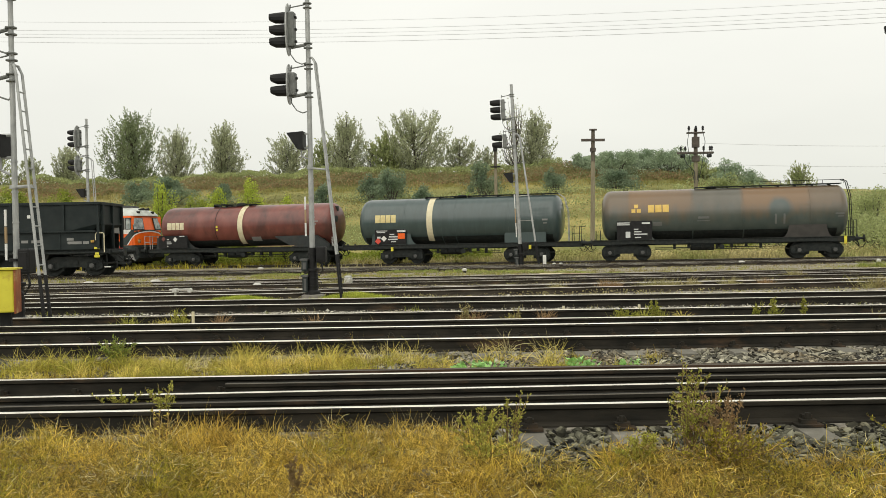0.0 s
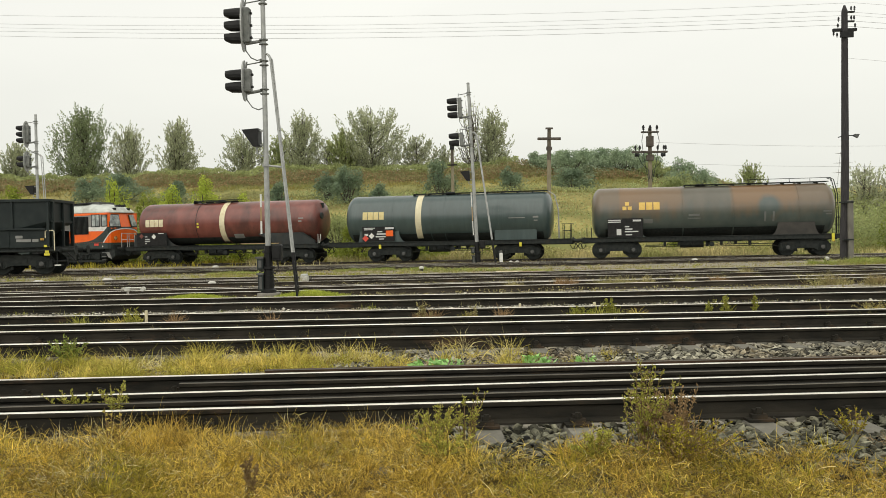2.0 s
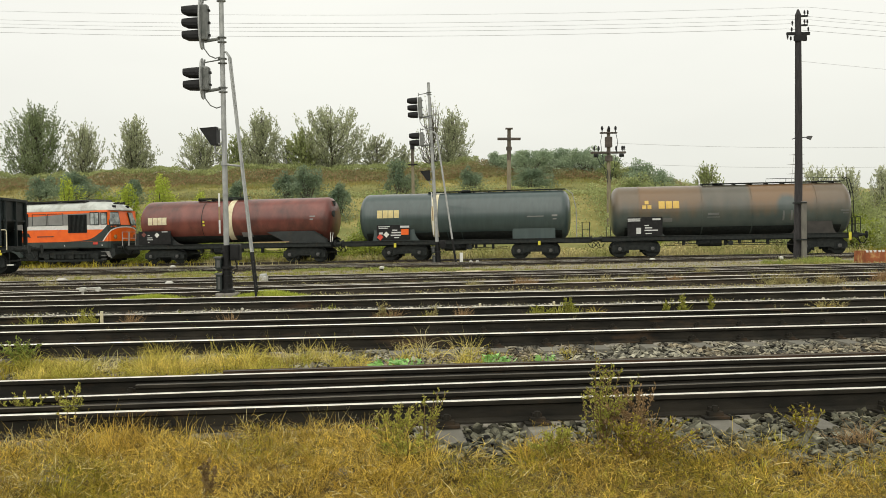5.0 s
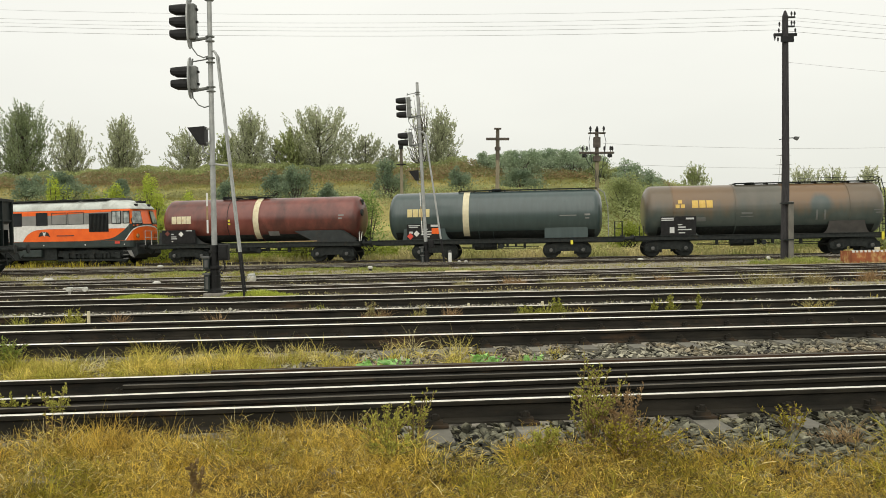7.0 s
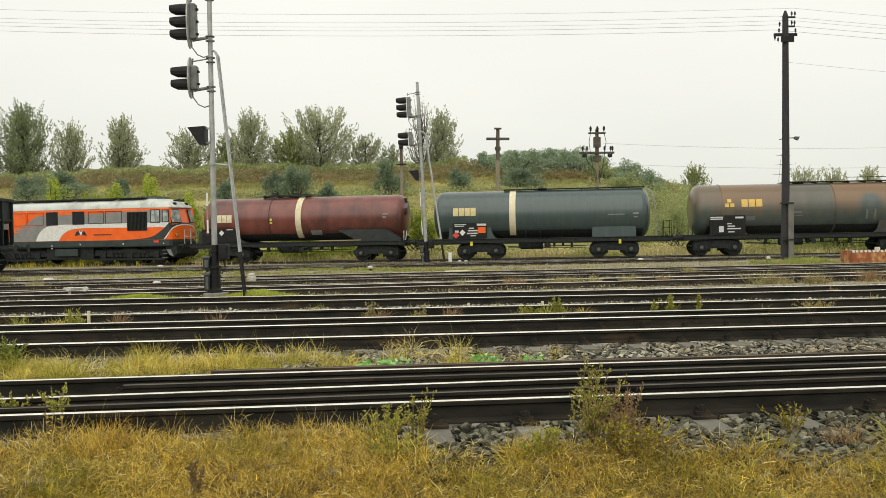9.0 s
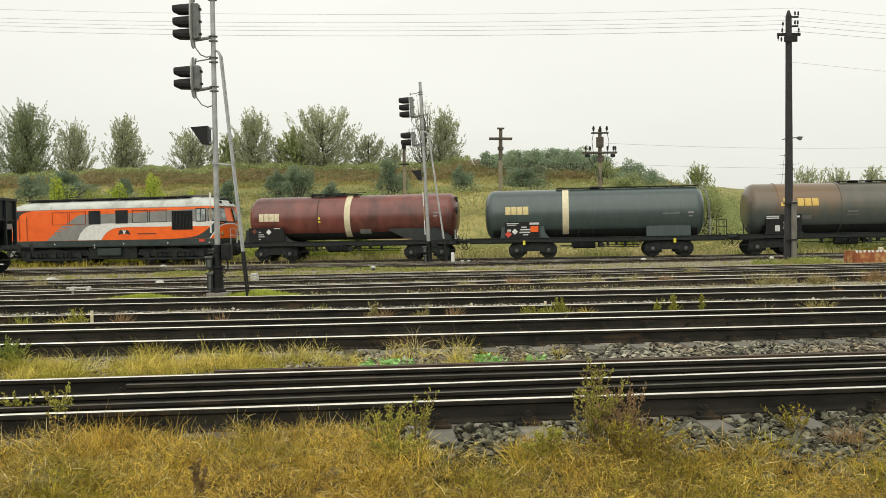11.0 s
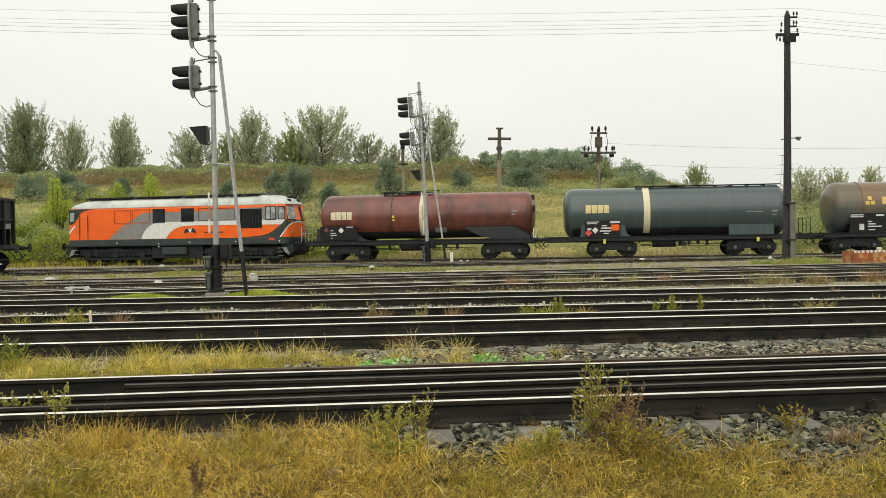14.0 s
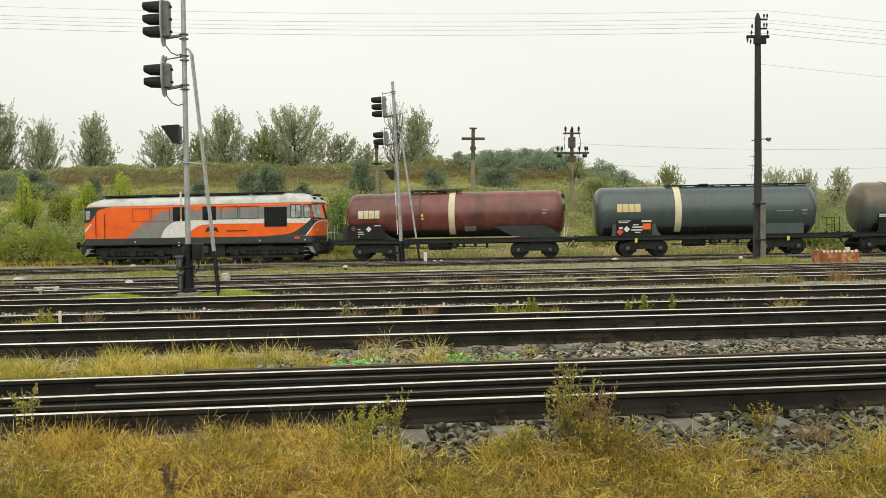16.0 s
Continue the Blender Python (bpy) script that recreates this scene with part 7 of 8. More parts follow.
def field_weed(x, y, h, w, stems, leaves, label, material=None, brown=0):
    """A weed: bent stems that fan out from one foot, each with short side twigs, and small pointed leaves along them."""
    p0 = Vector((x, y, gz(y) - 0.01))
    t = thing("weed", label, "weed", "weeds beside the rails", at=Matrix.Translation(p0))
    bm = B()
    pts, wts = [], []
    big = 1.0 if y < 8 else 1.7

    def clothe(a, b, n):
        way = (b - a).normalized()
        for _ in range(n):
            e = random.uniform(0.1, 1.05)
            out = Vector((random.gauss(0, 1), random.gauss(0, 1), random.gauss(0.3, 0.6))).normalized()
            pts.append(a.lerp(b, e) + out * 0.009 * big)
            wts.append(way * 0.5 + out * 0.8)

    for k in range(stems):
        a, r = random.uniform(0, 6.28), w * random.uniform(0.1, 1.0) / 2
        hh = h * random.uniform(0.5, 1.0) * (1.1 - 0.35 * r / (w / 2))
        top = Vector((r * math.cos(a), r * math.sin(a) * 0.7, hh))
        mid = Vector((top.x * 0.45 + random.gauss(0, 0.02), top.y * 0.45, hh * 0.5))
        foot = Vector((0.03 * math.cos(a), 0.03 * math.sin(a), 0))
        tube(bm, [foot, mid, top], [0.0040, 0.0030, 0.0016], 5)
        clothe(mid, top, leaves)
        clothe(foot.lerp(mid, 0.4), mid, leaves // 2)
        for q in range(4):
            e = random.uniform(0.25, 0.9)
            b0 = mid.lerp(top, (e - 0.5) * 2) if e > 0.5 else foot.lerp(mid, e * 2)
            c = random.uniform(0, 6.28)
            ln = h * random.uniform(0.08, 0.2) * (1.2 - 0.6 * e)
            b1 = b0 + Vector((ln * 0.7 * math.cos(c), ln * 0.7 * math.sin(c), ln * random.uniform(0.4, 0.9)))
            tube(bm, [b0, b1], [0.002, 0.0012], 4)
            clothe(b0, b1, leaves // 2)
    tagged(part("stalk", bm, M_STEM, t), "", "", "", "stuff")
    pa, wa = np.array([tuple(q) for q in pts]), np.array([tuple(q) for q in wts])
    v, f = leaf_cards(pa, rng.uniform(0.012, 0.030, len(pa)) * big, 0.0, wa, 0.20)
    from_arrays("leaves", v, f, material or M_WEED, t)
    if brown:
        pb = pa[rng.integers(0, len(pa), brown)] + rng.normal(0, 0.012, (brown, 3))
        v, f = leaf_cards(pb, rng.uniform(0.008, 0.018, brown))
        from_arrays("seed_head", v, f, M_BROWN, t, "brown dry seed heads", "", "stuff")


field_weed(0.84, 5.35, 0.56, 0.56, 20, 22, "tall yellow-green weed with brown seed heads beside the rail", brown=500)
field_weed(1.02, 5.28, 0.43, 0.50, 22, 18, "brown-green weed gone to seed in the ballast", M_DOCK, brown=500)
field_weed(0.98, 5.10, 0.27, 0.78, 44, 18, "low bushy olive weed in the grass", M_OLIVE, brown=1500)
field_weed(-0.36, 5.42, 0.30, 0.44, 24, 17, "bushy yellow-green weed in the ballast")
field_weed(-0.18, 5.45, 0.37, 0.42, 9, 15, "open yellow-green weed beside the sleeper")
field_weed(-0.30, 5.15, 0.20, 0.5, 22, 18, "low yellow-green weed in the grass")
field_weed(0.55, 5.10, 0.22, 0.42, 20, 22, "low yellow-green weed in the grass")
field_weed(-2.72, 6.35, 0.32, 0.36, 11, 22, "straggling weed between the rails")
field_weed(-3.02, 6.38, 0.26, 0.5, 12, 22, "straggling weed between the rails")
field_weed(-2.3, 5.35, 0.30, 0.22, 12, 4, "dry weed in the straw", M_STRAW)
field_weed(2.15, 5.68, 0.20, 0.55, 12, 9, "straggling green weed at the rail's foot", M_OLIVE)
SPOTS = {M_PALE: ((2.95, 5.35), (3.05, 5.2), (2.85, 5.45), (2.75, 5.05), (-2.3, 5.35)), M_OLIVE: ((1.9, 5.3), (1.78, 5.18), (2.6, 5.3), (1.6, 4.85), (0.4, 5.0)), M_DOCK: ((2.3, 5.42), (2.38, 5.36))}
for mat_, spots in SPOTS.items():
    q = np.array(spots)
    grass("grass_tuft", [arching(q[:, 0], q[:, 1], 60, 0.10, flat, 0.08, 0.24, 0.0036, (0.1, 1.1), (0.2, 1.2))], mat_, "arching tufts among the ballast stones", "grass")
field_weed(-4.6, 9.6, 0.30, 0.5, 30, 9, "feathery green weed between two tracks", M_FERN)
field_weed(1.8, 14.4, 0.34, 0.40, 10, 16, "upright green weed between the rails", M_GRASS)
field_weed(1.35, 14.35, 0.22, 0.6, 12, 14, "low green weed between the rails", M_GRASS)
field_weed(3.56, 14.4, 0.36, 0.16, 6, 18, "upright green weed between the rails", M_GRASS)
field_weed(3.3, 14.4, 0.33, 0.14, 5, 18, "upright green weed between the rails", M_GRASS)
field_weed(4.02, 14.45, 0.42, 0.14, 6, 16, "thin upright green weed between the rails", M_GRASS)
field_weed(5.88, 14.4, 0.26, 0.9, 22, 5, "low straw-coloured weed between the rails", M_WEEDY)
field_weed(-1.14, 14.2, 0.34, 0.5, 16, 5, "dry brown weed between the rails", M_WEEDY, 60)
field_weed(-5.57, 13.8, 0.32, 0.5, 14, 16, "yellow-green weed between the rails", M_WEED)
field_weed(-0.35, 14.3, 0.26, 0.7, 14, 5, "yellowed weed between the rails", M_WEEDY)
field_weed(-1.25, 4.55, 0.27, 0.09, 4, 34, "dark dead stalk in the grass", M_STEM)


def leaf_plant(x, y, w, n, label):
    p0 = Matrix.Translation((x, y, gz(y)))
    t = thing("leafy_plant", label, "plant", "low leafy plants", at=p0)
    p = np.stack([rng.uniform(-w, w, n), rng.normal(0, 0.05, n), rng.uniform(0.02, 0.12, n)], -1)
    v, f = leaf_cards(p, rng.uniform(0.05, 0.09, n), 0.5)
    from_arrays("leaves", v, f, M_LEAFY, t)


leaf_plant(-0.56, 8.55, 0.24, 110, "fresh green broad-leaved plant beside the rail")
leaf_plant(0.40, 8.75, 0.15, 70, "fresh green broad-leaved plant in the ballast")
leaf_plant(0.85, 8.75, 0.08, 25, "small fresh green plant in the ballast")


# ---- shrubs and trees
def hz(x, y):
    return float(land_z(np.array([float(x)]), np.array([float(y)]))[0])


SHAPES = {  # half width of the crown at even steps of height, from its foot to its tip
    "poplar": (0.72, 0.90, 0.98, 1.0, 0.95, 0.84, 0.64, 0.30), "willow": (0.60, 0.76, 0.90, 0.98, 1.0, 0.96, 0.84, 0.50), "round": (0.7, 0.92, 1.0, 1.0, 0.98, 0.90, 0.74, 0.42)}


def tree(x, y, top, width, material, label, leaves=3200, shape="poplar", size=0.2, bare=0.0, group="trees on the hill", name="tree"):
    """A tapered trunk with limbs that sweep up and out, each ending in a plume of leafy shoots; bare thins the leaves."""
    z0 = hz(x, y)
    h = top - z0
    t = thing(name, label, "tree", group, at=Matrix.Translation((x, y, z0 - 0.05)))
    bm = B()
    lean = random.uniform(-0.03, 0.03) * h
    tube(bm, [(0, 0, 0), (lean * 0.3, 0, h * 0.35), (lean * 0.7, 0, h * 0.7), (lean, 0, h * 0.93)], [0.022 * h, 0.016 * h, 0.009 * h, 0.003 * h], 8)
    prof = SHAPES[shape]
    pts, wts = [], []
    limbs = 84
    per = max(3, int(2.3 * leaves / limbs / 11))
    for k in range(limbs):
        u = 0.10 + 0.90 * ((k + 0.5) / limbs) ** 0.85
        a = k * 2.4 + random.uniform(-0.6, 0.6)
        r = width / 2 * float(np.interp(u, np.linspace(0, 1, 8), prof)) * random.choice((0.2, 0.45, 0.7, 0.9, 1.0))
        tip = Vector((lean * u + r * math.cos(a), r * math.sin(a), h * u * random.uniform(0.86, 0.93)))
        foot = Vector((lean * u * 0.5, 0, h * max(0.03, u - random.uniform(0.34, 0.55))))
        bow = foot.lerp(tip, 0.5) + Vector((r * 0.22 * math.cos(a), r * 0.22 * math.sin(a), -0.04 * h))
        tube(bm, [foot, bow, tip], [0.006 * h, 0.004 * h, 0.0012 * h], 5)
        for q in range(per):
            e = random.uniform(0.15, 1.0) ** 0.8
            root = (foot.lerp(bow, e * 2) if e < 0.5 else bow.lerp(tip, e * 2 - 1)) + Vector((random.gauss(0, 0.030), random.gauss(0, 0.030), random.gauss(-0.015, 0.03))) * h
            way = ((tip - bow).normalized() * 0.7 + Vector((random.gauss(0, 0.30) + 0.30 * math.cos(a), random.gauss(0, 0.30) + 0.30 * math.sin(a), 0.55))).normalized()
            ln = h * random.uniform(0.05, 0.135)
            c = rng.uniform(0, 1, 11)[:, None]
            wts.append(np.repeat(np.array(way)[None], 11, 0))
            pts.append(np.array(root)[None] + np.array(way)[None] * c * ln + rng.normal(0, 1, (11, 3)) * 0.011 * h * (1.1 - 0.8 * c))
    part("trunk", bm, M_BARK, t)
    p, way = np.concatenate(pts), np.concatenate(wts)
    keep = (p[:, 2] > 0.1) & (rng.uniform(0, 1, len(p)) > bare)
    p, way = p[keep], way[keep]
    v, f = leaf_cards(p, rng.uniform(0.6, 1.3, len(p)) * size, 0.0, way * 0.8, 0.24)
    from_arrays("crown", v, f, material, t)
    return t


def shrub(x, y, top, width, material, label, leaves=2200, size=0.24, depth=None, group="shrubs on the slope"):
    """Many-stemmed shrub: leaves over a lumpy mound with gaps."""
    z0 = hz(x, y)
    h = max(top - z0, 0.5)
    t = thing("shrub", label, "shrub", group, at=Matrix.Translation((x, y, z0 - 0.05)))
    bm = B()
    lumps = []
    for k in range(18):
        a = random.uniform(0, 6.28)
        r = random.uniform(0.05, 0.40) * width
        e = Vector((r * math.cos(a), r * math.sin(a) * 0.7, h * random.uniform(0.40, 0.86) * (1 - 0.5 * (2 * r / width) ** 2)))
        tube(bm, [(0.1 * r * math.cos(a), 0.1 * r * math.sin(a), 0), e * 0.55, e], [0.02 * h, 0.012 * h, 0.004 * h], 5)
        lumps.append((e, random.uniform(0.09, 0.20) * width, random.uniform(0.11, 0.22) * h))
    part("stalk", bm, M_BARK, t)
    ps = []
    for e, rw, rh in lumps:
        m = leaves // len(lumps)
        d = rng.normal(0, 1, (m, 3))
        d /= np.linalg.norm(d, axis=1)[:, None]
        d *= rng.uniform(0.55, 1.08, (m, 1))
        ps.append(np.array(e)[None] + d * np.array([rw, rw * 0.8, rh]))
    m = leaves // 3
    ps.append(np.stack([rng.normal(0, 0.26 * width, m), rng.normal(0, 0.2 * width, m), rng.uniform(0, 0.5 * h, m)], -1))
    p = np.concatenate(ps)
    p[:, 2] = np.abs(p[:, 2])
    v, f = leaf_cards(p, rng.uniform(0.6, 1.3, len(p)) * size)
    from_arrays("foliage", v, f, material, t)
    return t
for x, y, top, w, mat_, sh, nl, bare, lab in (
        (-50.1, 110, 18.6, 7.4, M_DEEP, "round", 9000, 0.0, "broad grey-green poplar with a dense crown"), (-44.4, 110, 16.1, 5.0, M_CROWN, "poplar", 5200, 0.25, "narrow grey-green poplar on the crest"),
        (-38.3, 110, 16.6, 5.4, M_CROWN, "poplar", 6000, 0.1, "narrow poplar with a pointed crown"), (-30.6, 112, 15.0, 6.4, M_CROWN, "willow", 5200, 0.2, "pale grey-green willow with an airy crown"),
        (-26.0, 111, 14.2, 4.4, M_CROWN2, "willow", 3400, 0.1, "small olive tree on the crest"), (-23.0, 110, 17.0, 5.4, M_CROWN, "poplar", 6000, 0.05, "tall narrow olive-green poplar"), (-19.8, 110, 13.6, 3.2, M_CROWN, "poplar", 1800, 0.6, "thin half-bare tree on the crest"),
        (-14.6, 110, 17.6, 8.4, M_CROWN, "willow", 9500, 0.1, "broad grey-green willow with feathery branches"), (-17.9, 109, 14.6, 5.0, M_CROWN2, "willow", 4400, 0.0, "yellow-green tree beside the willow"),
        (-9.3, 112, 14.0, 5.2, M_CROWN, "willow", 3600, 0.3, "small pale airy tree on the crest"), (-6.0, 112, 12.6, 4.0, M_CROWN, "willow", 2200, 0.4, "small thin airy tree on the crest"),
        (-0.1, 108, 16.4, 4.6, M_CROWN, "poplar", 5000, 0.1, "feathery grey-green poplar behind the signal"), (-2.3, 108, 18.2, 3.4, M_CROWN, "poplar", 2000, 0.65, "sparse half-bare poplar on the crest"),
        (-58.6, 110, 14.2, 4.6, M_CROWN, "poplar", 4200, 0.1, "grey-green poplar on the crest"), (-63.5, 110, 12.9, 3.6, M_CROWN, "poplar", 2400, 0.2, "small grey-green poplar on the crest"), (-70, 112, 15, 6, M_CROWN2, "round", 4200, 0.1, "olive-green poplar on the crest"),
        (26.4, 96, 8.6, 3.0, M_CROWN2, "round", 3000, 0.1, "small rounded tree behind the tank wagons"), (31.6, 80, 7.1, 3.4, M_PALELEAF, "willow", 3600, 0.12, "thin airy tree at the hill's foot"),
        (34.0, 80, 6.9, 3.0, M_PALELEAF, "willow", 3600, 0.12, "thin airy tree with pale leaves"), (37.2, 80, 7.0, 2.6, M_PALELEAF, "poplar", 3200, 0.12, "narrow airy tree with pale leaves"), (44.5, 82, 6.4, 3.2, M_PALELEAF, "willow", 2800, 0.3, "thin airy tree at the yard")):
    tree(x, y, top, w, mat_, lab, nl, sh, 0.24 if y > 100 else 0.18, bare)

for x, y, top, w, mat_, nl, lab in (
        (5.0, 104, 10.7, 3.0, M_SHRUB, 1900, "dark green shrub on the crest"), (8.6, 102, 11.5, 6.4, M_SHRUB, 4200, "large dark green shrub on the crest"), (12.4, 106, 11.2, 5.6, M_SHRUB, 3400, "dark green shrub on the crest"),
        (10.4, 108, 11.0, 5.0, M_SHRUB, 2600, "dark green shrub on the crest"), (14.8, 104, 11.3, 6.2, M_SHRUB, 4000, "large dark green shrub on the crest"), (17.2, 105, 10.4, 4.2, M_SHRUB, 2200, "dark green shrub on the crest"), (6.4, 106, 10.6, 4.0, M_SHRUB, 2000, "dark green shrub on the crest"), (18.0, 102, 9.2, 4.6, M_CROWN2, 2000, "olive shrub on the crest"), (20.0, 100, 9.5, 4.0, M_SHRUB, 1800, "dark rounded shrub on the crest"),
        (22.6, 100, 8.3, 3.4, M_SHRUB, 1500, "dark rounded shrub on the crest"), (8.0, 92, 8.2, 5.0, M_SHRUB, 2600, "large dark green shrub on the slope"),
        (-13.4, 84, 8.2, 4.0, M_SHRUB, 2600, "blue-green rounded shrub on the slope"), (-15.6, 86, 7.8, 2.8, M_SHRUB, 1500, "dark shrub on the slope"), (-9.9, 78, 6.4, 2.6, M_SHRUB, 1700, "small dark conical shrub"),
        (-5.1, 86, 8.6, 3.4, M_SHRUB, 2000, "dark green shrub on the slope"), (-35.1, 86, 8.1, 5.6, M_SHRUB, 3000, "broad dark green shrub on the slope"), (-40.5, 90, 8.0, 4.0, M_SHRUB, 1800, "dark green shrub on the slope"),
        (-18.8, 80, 6.8, 2.6, M_SHRUB, 1500, "small dark shrub on the slope"), (-29.6, 84, 7.2, 2.8, M_SHRUB, 1600, "dark shrub under the poplar"), (1.8, 88, 8.0, 3.0, M_SHRUB, 1400, "dark green shrub on the slope"),
        (-23.1, 72, 7.0, 3.3, M_LIMELEAF, 2600, "lime-green sapling at the hill's foot"), (-25.7, 72, 6.4, 2.5, M_LIMELEAF, 2200, "lime-green sapling at the hill's foot"),
        (-34.5, 70, 4.6, 5.0, M_CROWN2, 2600, "olive thicket at the hill's foot"), (-31.0, 68, 3.6, 4.4, M_CROWN3, 2400, "yellow-green thicket at the hill's foot"), (-38.5, 70, 5.6, 4.6, M_CROWN3, 2600, "yellow-green thicket at the hill's foot"),
        (-27.5, 66, 3.0, 4.6, M_CROWN2, 2400, "olive thicket behind the train"), (-36, 66, 3.2, 5.2, M_CROWN2, 2600, "olive thicket behind the train"), (-42, 68, 4.4, 5.0, M_CROWN3, 2600, "yellow-green thicket behind the train"),
        (-22, 66, 2.6, 4.0, M_CROWN3, 2000, "yellow-green thicket behind the train"), (-16.5, 66, 2.4, 4.4, M_CROWN2, 2000, "olive thicket behind the train"), (-46, 74, 6.2, 4.0, M_CROWN2, 2200, "dense olive thicket on the slope"),
        (-50, 68, 4.2, 6.0, M_CROWN2, 2600, "olive thicket behind the siding"), (-47, 78, 7.6, 3.2, M_CROWN3, 2000, "yellow-green sapling on the slope"), (-52.5, 78, 7.8, 3.2, M_CROWN3, 2000, "yellow-green sapling on the slope"),
        (-33.5, 63, 2.6, 4.2, M_CROWN3, 2400, "yellow-green thicket behind the train"), (-38, 64, 3.2, 4.6, M_CROWN3, 2600, "yellow-green thicket behind the train"), (-43, 63, 2.8, 5, M_CROWN2, 2600, "olive thicket behind the train"), (-28.6, 74, 6.0, 3.0, M_CROWN3, 2200, "yellow-green thicket on the lower slope"), (-41, 76, 6.6, 3.4, M_CROWN3, 2000, "yellow-green sapling on the slope"),
        (-17.6, 63, 4.7, 2.6, M_LIMELEAF, 2900, "lime-green bush at the hill's foot"), (-19.6, 64, 3.0, 2.2, M_LIMELEAF, 1300, "lime-green bush at the hill's foot"), (-1.5, 63, 3.3, 2.8, M_CROWN3, 2200, "yellow-green bush behind the tank wagons"),
        (-31.0, 73, 6.9, 3.4, M_LIMELEAF, 2600, "lime-green sapling at the hill's foot"), (-44.0, 72, 5.6, 3.0, M_LIMELEAF, 1500, "lime-green sapling at the hill's foot"),
        (-5.3, 64, 4.9, 2.8, M_BUSH, 2600, "fresh green bush behind the tank wagons"), (-9.5, 63, 2.4, 3.4, M_CROWN3, 2000, "lime-green shrub behind the tank wagons"), (-6.0, 64, 2.0, 3.0, M_CROWN3, 1600, "lime-green shrub behind the tank wagons"), (-12.0, 70, 3.6, 3.0, M_CROWN2, 1500, "olive shrub on the slope"),
        (13.5, 66, 2.2, 3.4, M_CROWN3, 1800, "yellow-green shrub behind the tank wagons"), (17.0, 68, 3.4, 4.0, M_CROWN2, 2000, "olive shrub behind the tank wagons"), (20.5, 72, 5.2, 5.0, M_CROWN2, 2600, "olive thicket under the hill"),
        (15.5, 78, 6.4, 4.4, M_CROWN2, 2400, "olive thicket round the pole"), (24.5, 70, 4.6, 5.0, M_CROWN2, 2600, "olive thicket behind the tank wagons"), (28.5, 66, 4.0, 5.0, M_CROWN2, 2800, "green thicket behind the tank wagons"),
        (32.0, 66, 4.3, 5.2, M_CROWN2, 2800, "green thicket at the yard's edge"), (36.5, 68, 4.2, 5.6, M_CROWN3, 2800, "green thicket at the yard's edge"), (27.0, 62, 2.2, 3.6, M_CROWN3, 2000, "low yellow-green shrub at the yard's edge"),
        (31.0, 60, 1.8, 4.0, M_CROWN2, 2000, "low green shrub at the yard's edge"), (35.5, 60, 2.2, 4.4, M_CROWN2, 2200, "low green shrub at the yard's edge"), (41.0, 66, 4.4, 6.0, M_CROWN2, 2600, "green thicket at the yard's edge")):
    # crest shrubs swap M_SHRUB for the copy with haze in its colour
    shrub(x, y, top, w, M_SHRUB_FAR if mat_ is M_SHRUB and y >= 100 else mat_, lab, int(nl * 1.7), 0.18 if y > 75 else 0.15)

# reddish scrub along the crest, tufts over the slope, and rough grass behind the train
def undergrowth(name, x0, x1, y0, y1, n, height, size, material, label, category="undergrowth"):
    """A tangle of leaves over uneven ground: too many to count."""
    x, y = rng.uniform(x0, x1, n), rng.uniform(y0, y1, n)
    top = height * (0.72 + 0.14 * np.sin(x * 0.9 + 1.3 * np.sin(y * 0.7)) + 0.10 * np.sin(x * 2.7 + y) + 0.12 * np.sin(x * 0.31 + 2.0))
    z = land_z(x, y) + np.abs(top) * np.sqrt(rng.uniform(0, 1, n))
    v, f = leaf_cards(np.stack([x, y, z], -1), rng.uniform(0.6, 1.4, n) * size)
    from_arrays(name, v, f, material, None, label, category, "stuff")


undergrowth("low_weeds", -24, 24, 23.8, 42, 17000, 0.11, 0.06, M_WEEDY, "low olive and brown weeds between the far tracks", "weeds")
undergrowth("low_weeds", -30, 32, 41, 57, 12000, 0.10, 0.07, M_WEEDY, "low olive weeds beside the train's track", "weeds")
undergrowth("low_weeds", -20, 22, 18.9, 24, 9000, 0.10, 0.05, M_WEEDY, "sparse brown weeds between the tracks", "weeds")
undergrowth("scrub", -60, 30, 78, 99, 15000, 0.55, 0.17, M_HEDGE, "scattered brown-olive scrub on the slope", "scrub")
undergrowth("scrub", -60, 28, 93.5, 96.5, 9000, 0.6, 0.17, M_HEDGE, "brown-olive scrub along the upper terrace", "scrub")
undergrowth("scrub", -62, 26, 100.8, 105.5, 28000, 0.80, 0.24, M_HEDGE, "brown-olive brush along the hill's crest", "scrub")
undergrowth("scrub", -62, 26, 100.0, 104.5, 19000, 0.85, 0.2, M_BROWN, "reddish dry brush along the hill's crest", "scrub")
undergrowth("scrub", -62, 3, 105.5, 110, 16000, 1.1, 0.26, M_CROWN2, "olive brush round the trees on the crest", "scrub")
undergrowth("undergrowth", -56, -24, 62, 70, 36000, 3.0, 0.17, M_CROWN3, "yellow-green thicket at the hill's foot")
undergrowth("undergrowth", -58, -22, 64, 76, 30000, 3.4, 0.18, M_CROWN2, "olive thicket at the hill's foot")
undergrowth("undergrowth", -24, -3, 62, 66, 11000, 1.2, 0.15, M_CROWN3, "low yellow-green growth behind the train")
undergrowth("undergrowth", -3, 22, 60, 66, 13000, 0.9, 0.15, M_BUFF, "low buff dry growth behind the train")
undergrowth("undergrowth", 20, 52, 60, 70, 36000, 3.2, 0.17, M_CROWN2, "green thicket at the yard's edge")
undergrowth("undergrowth", 12, 40, 70, 84, 24000, 2.2, 0.19, M_CROWN2, "olive thicket under the hill's end")
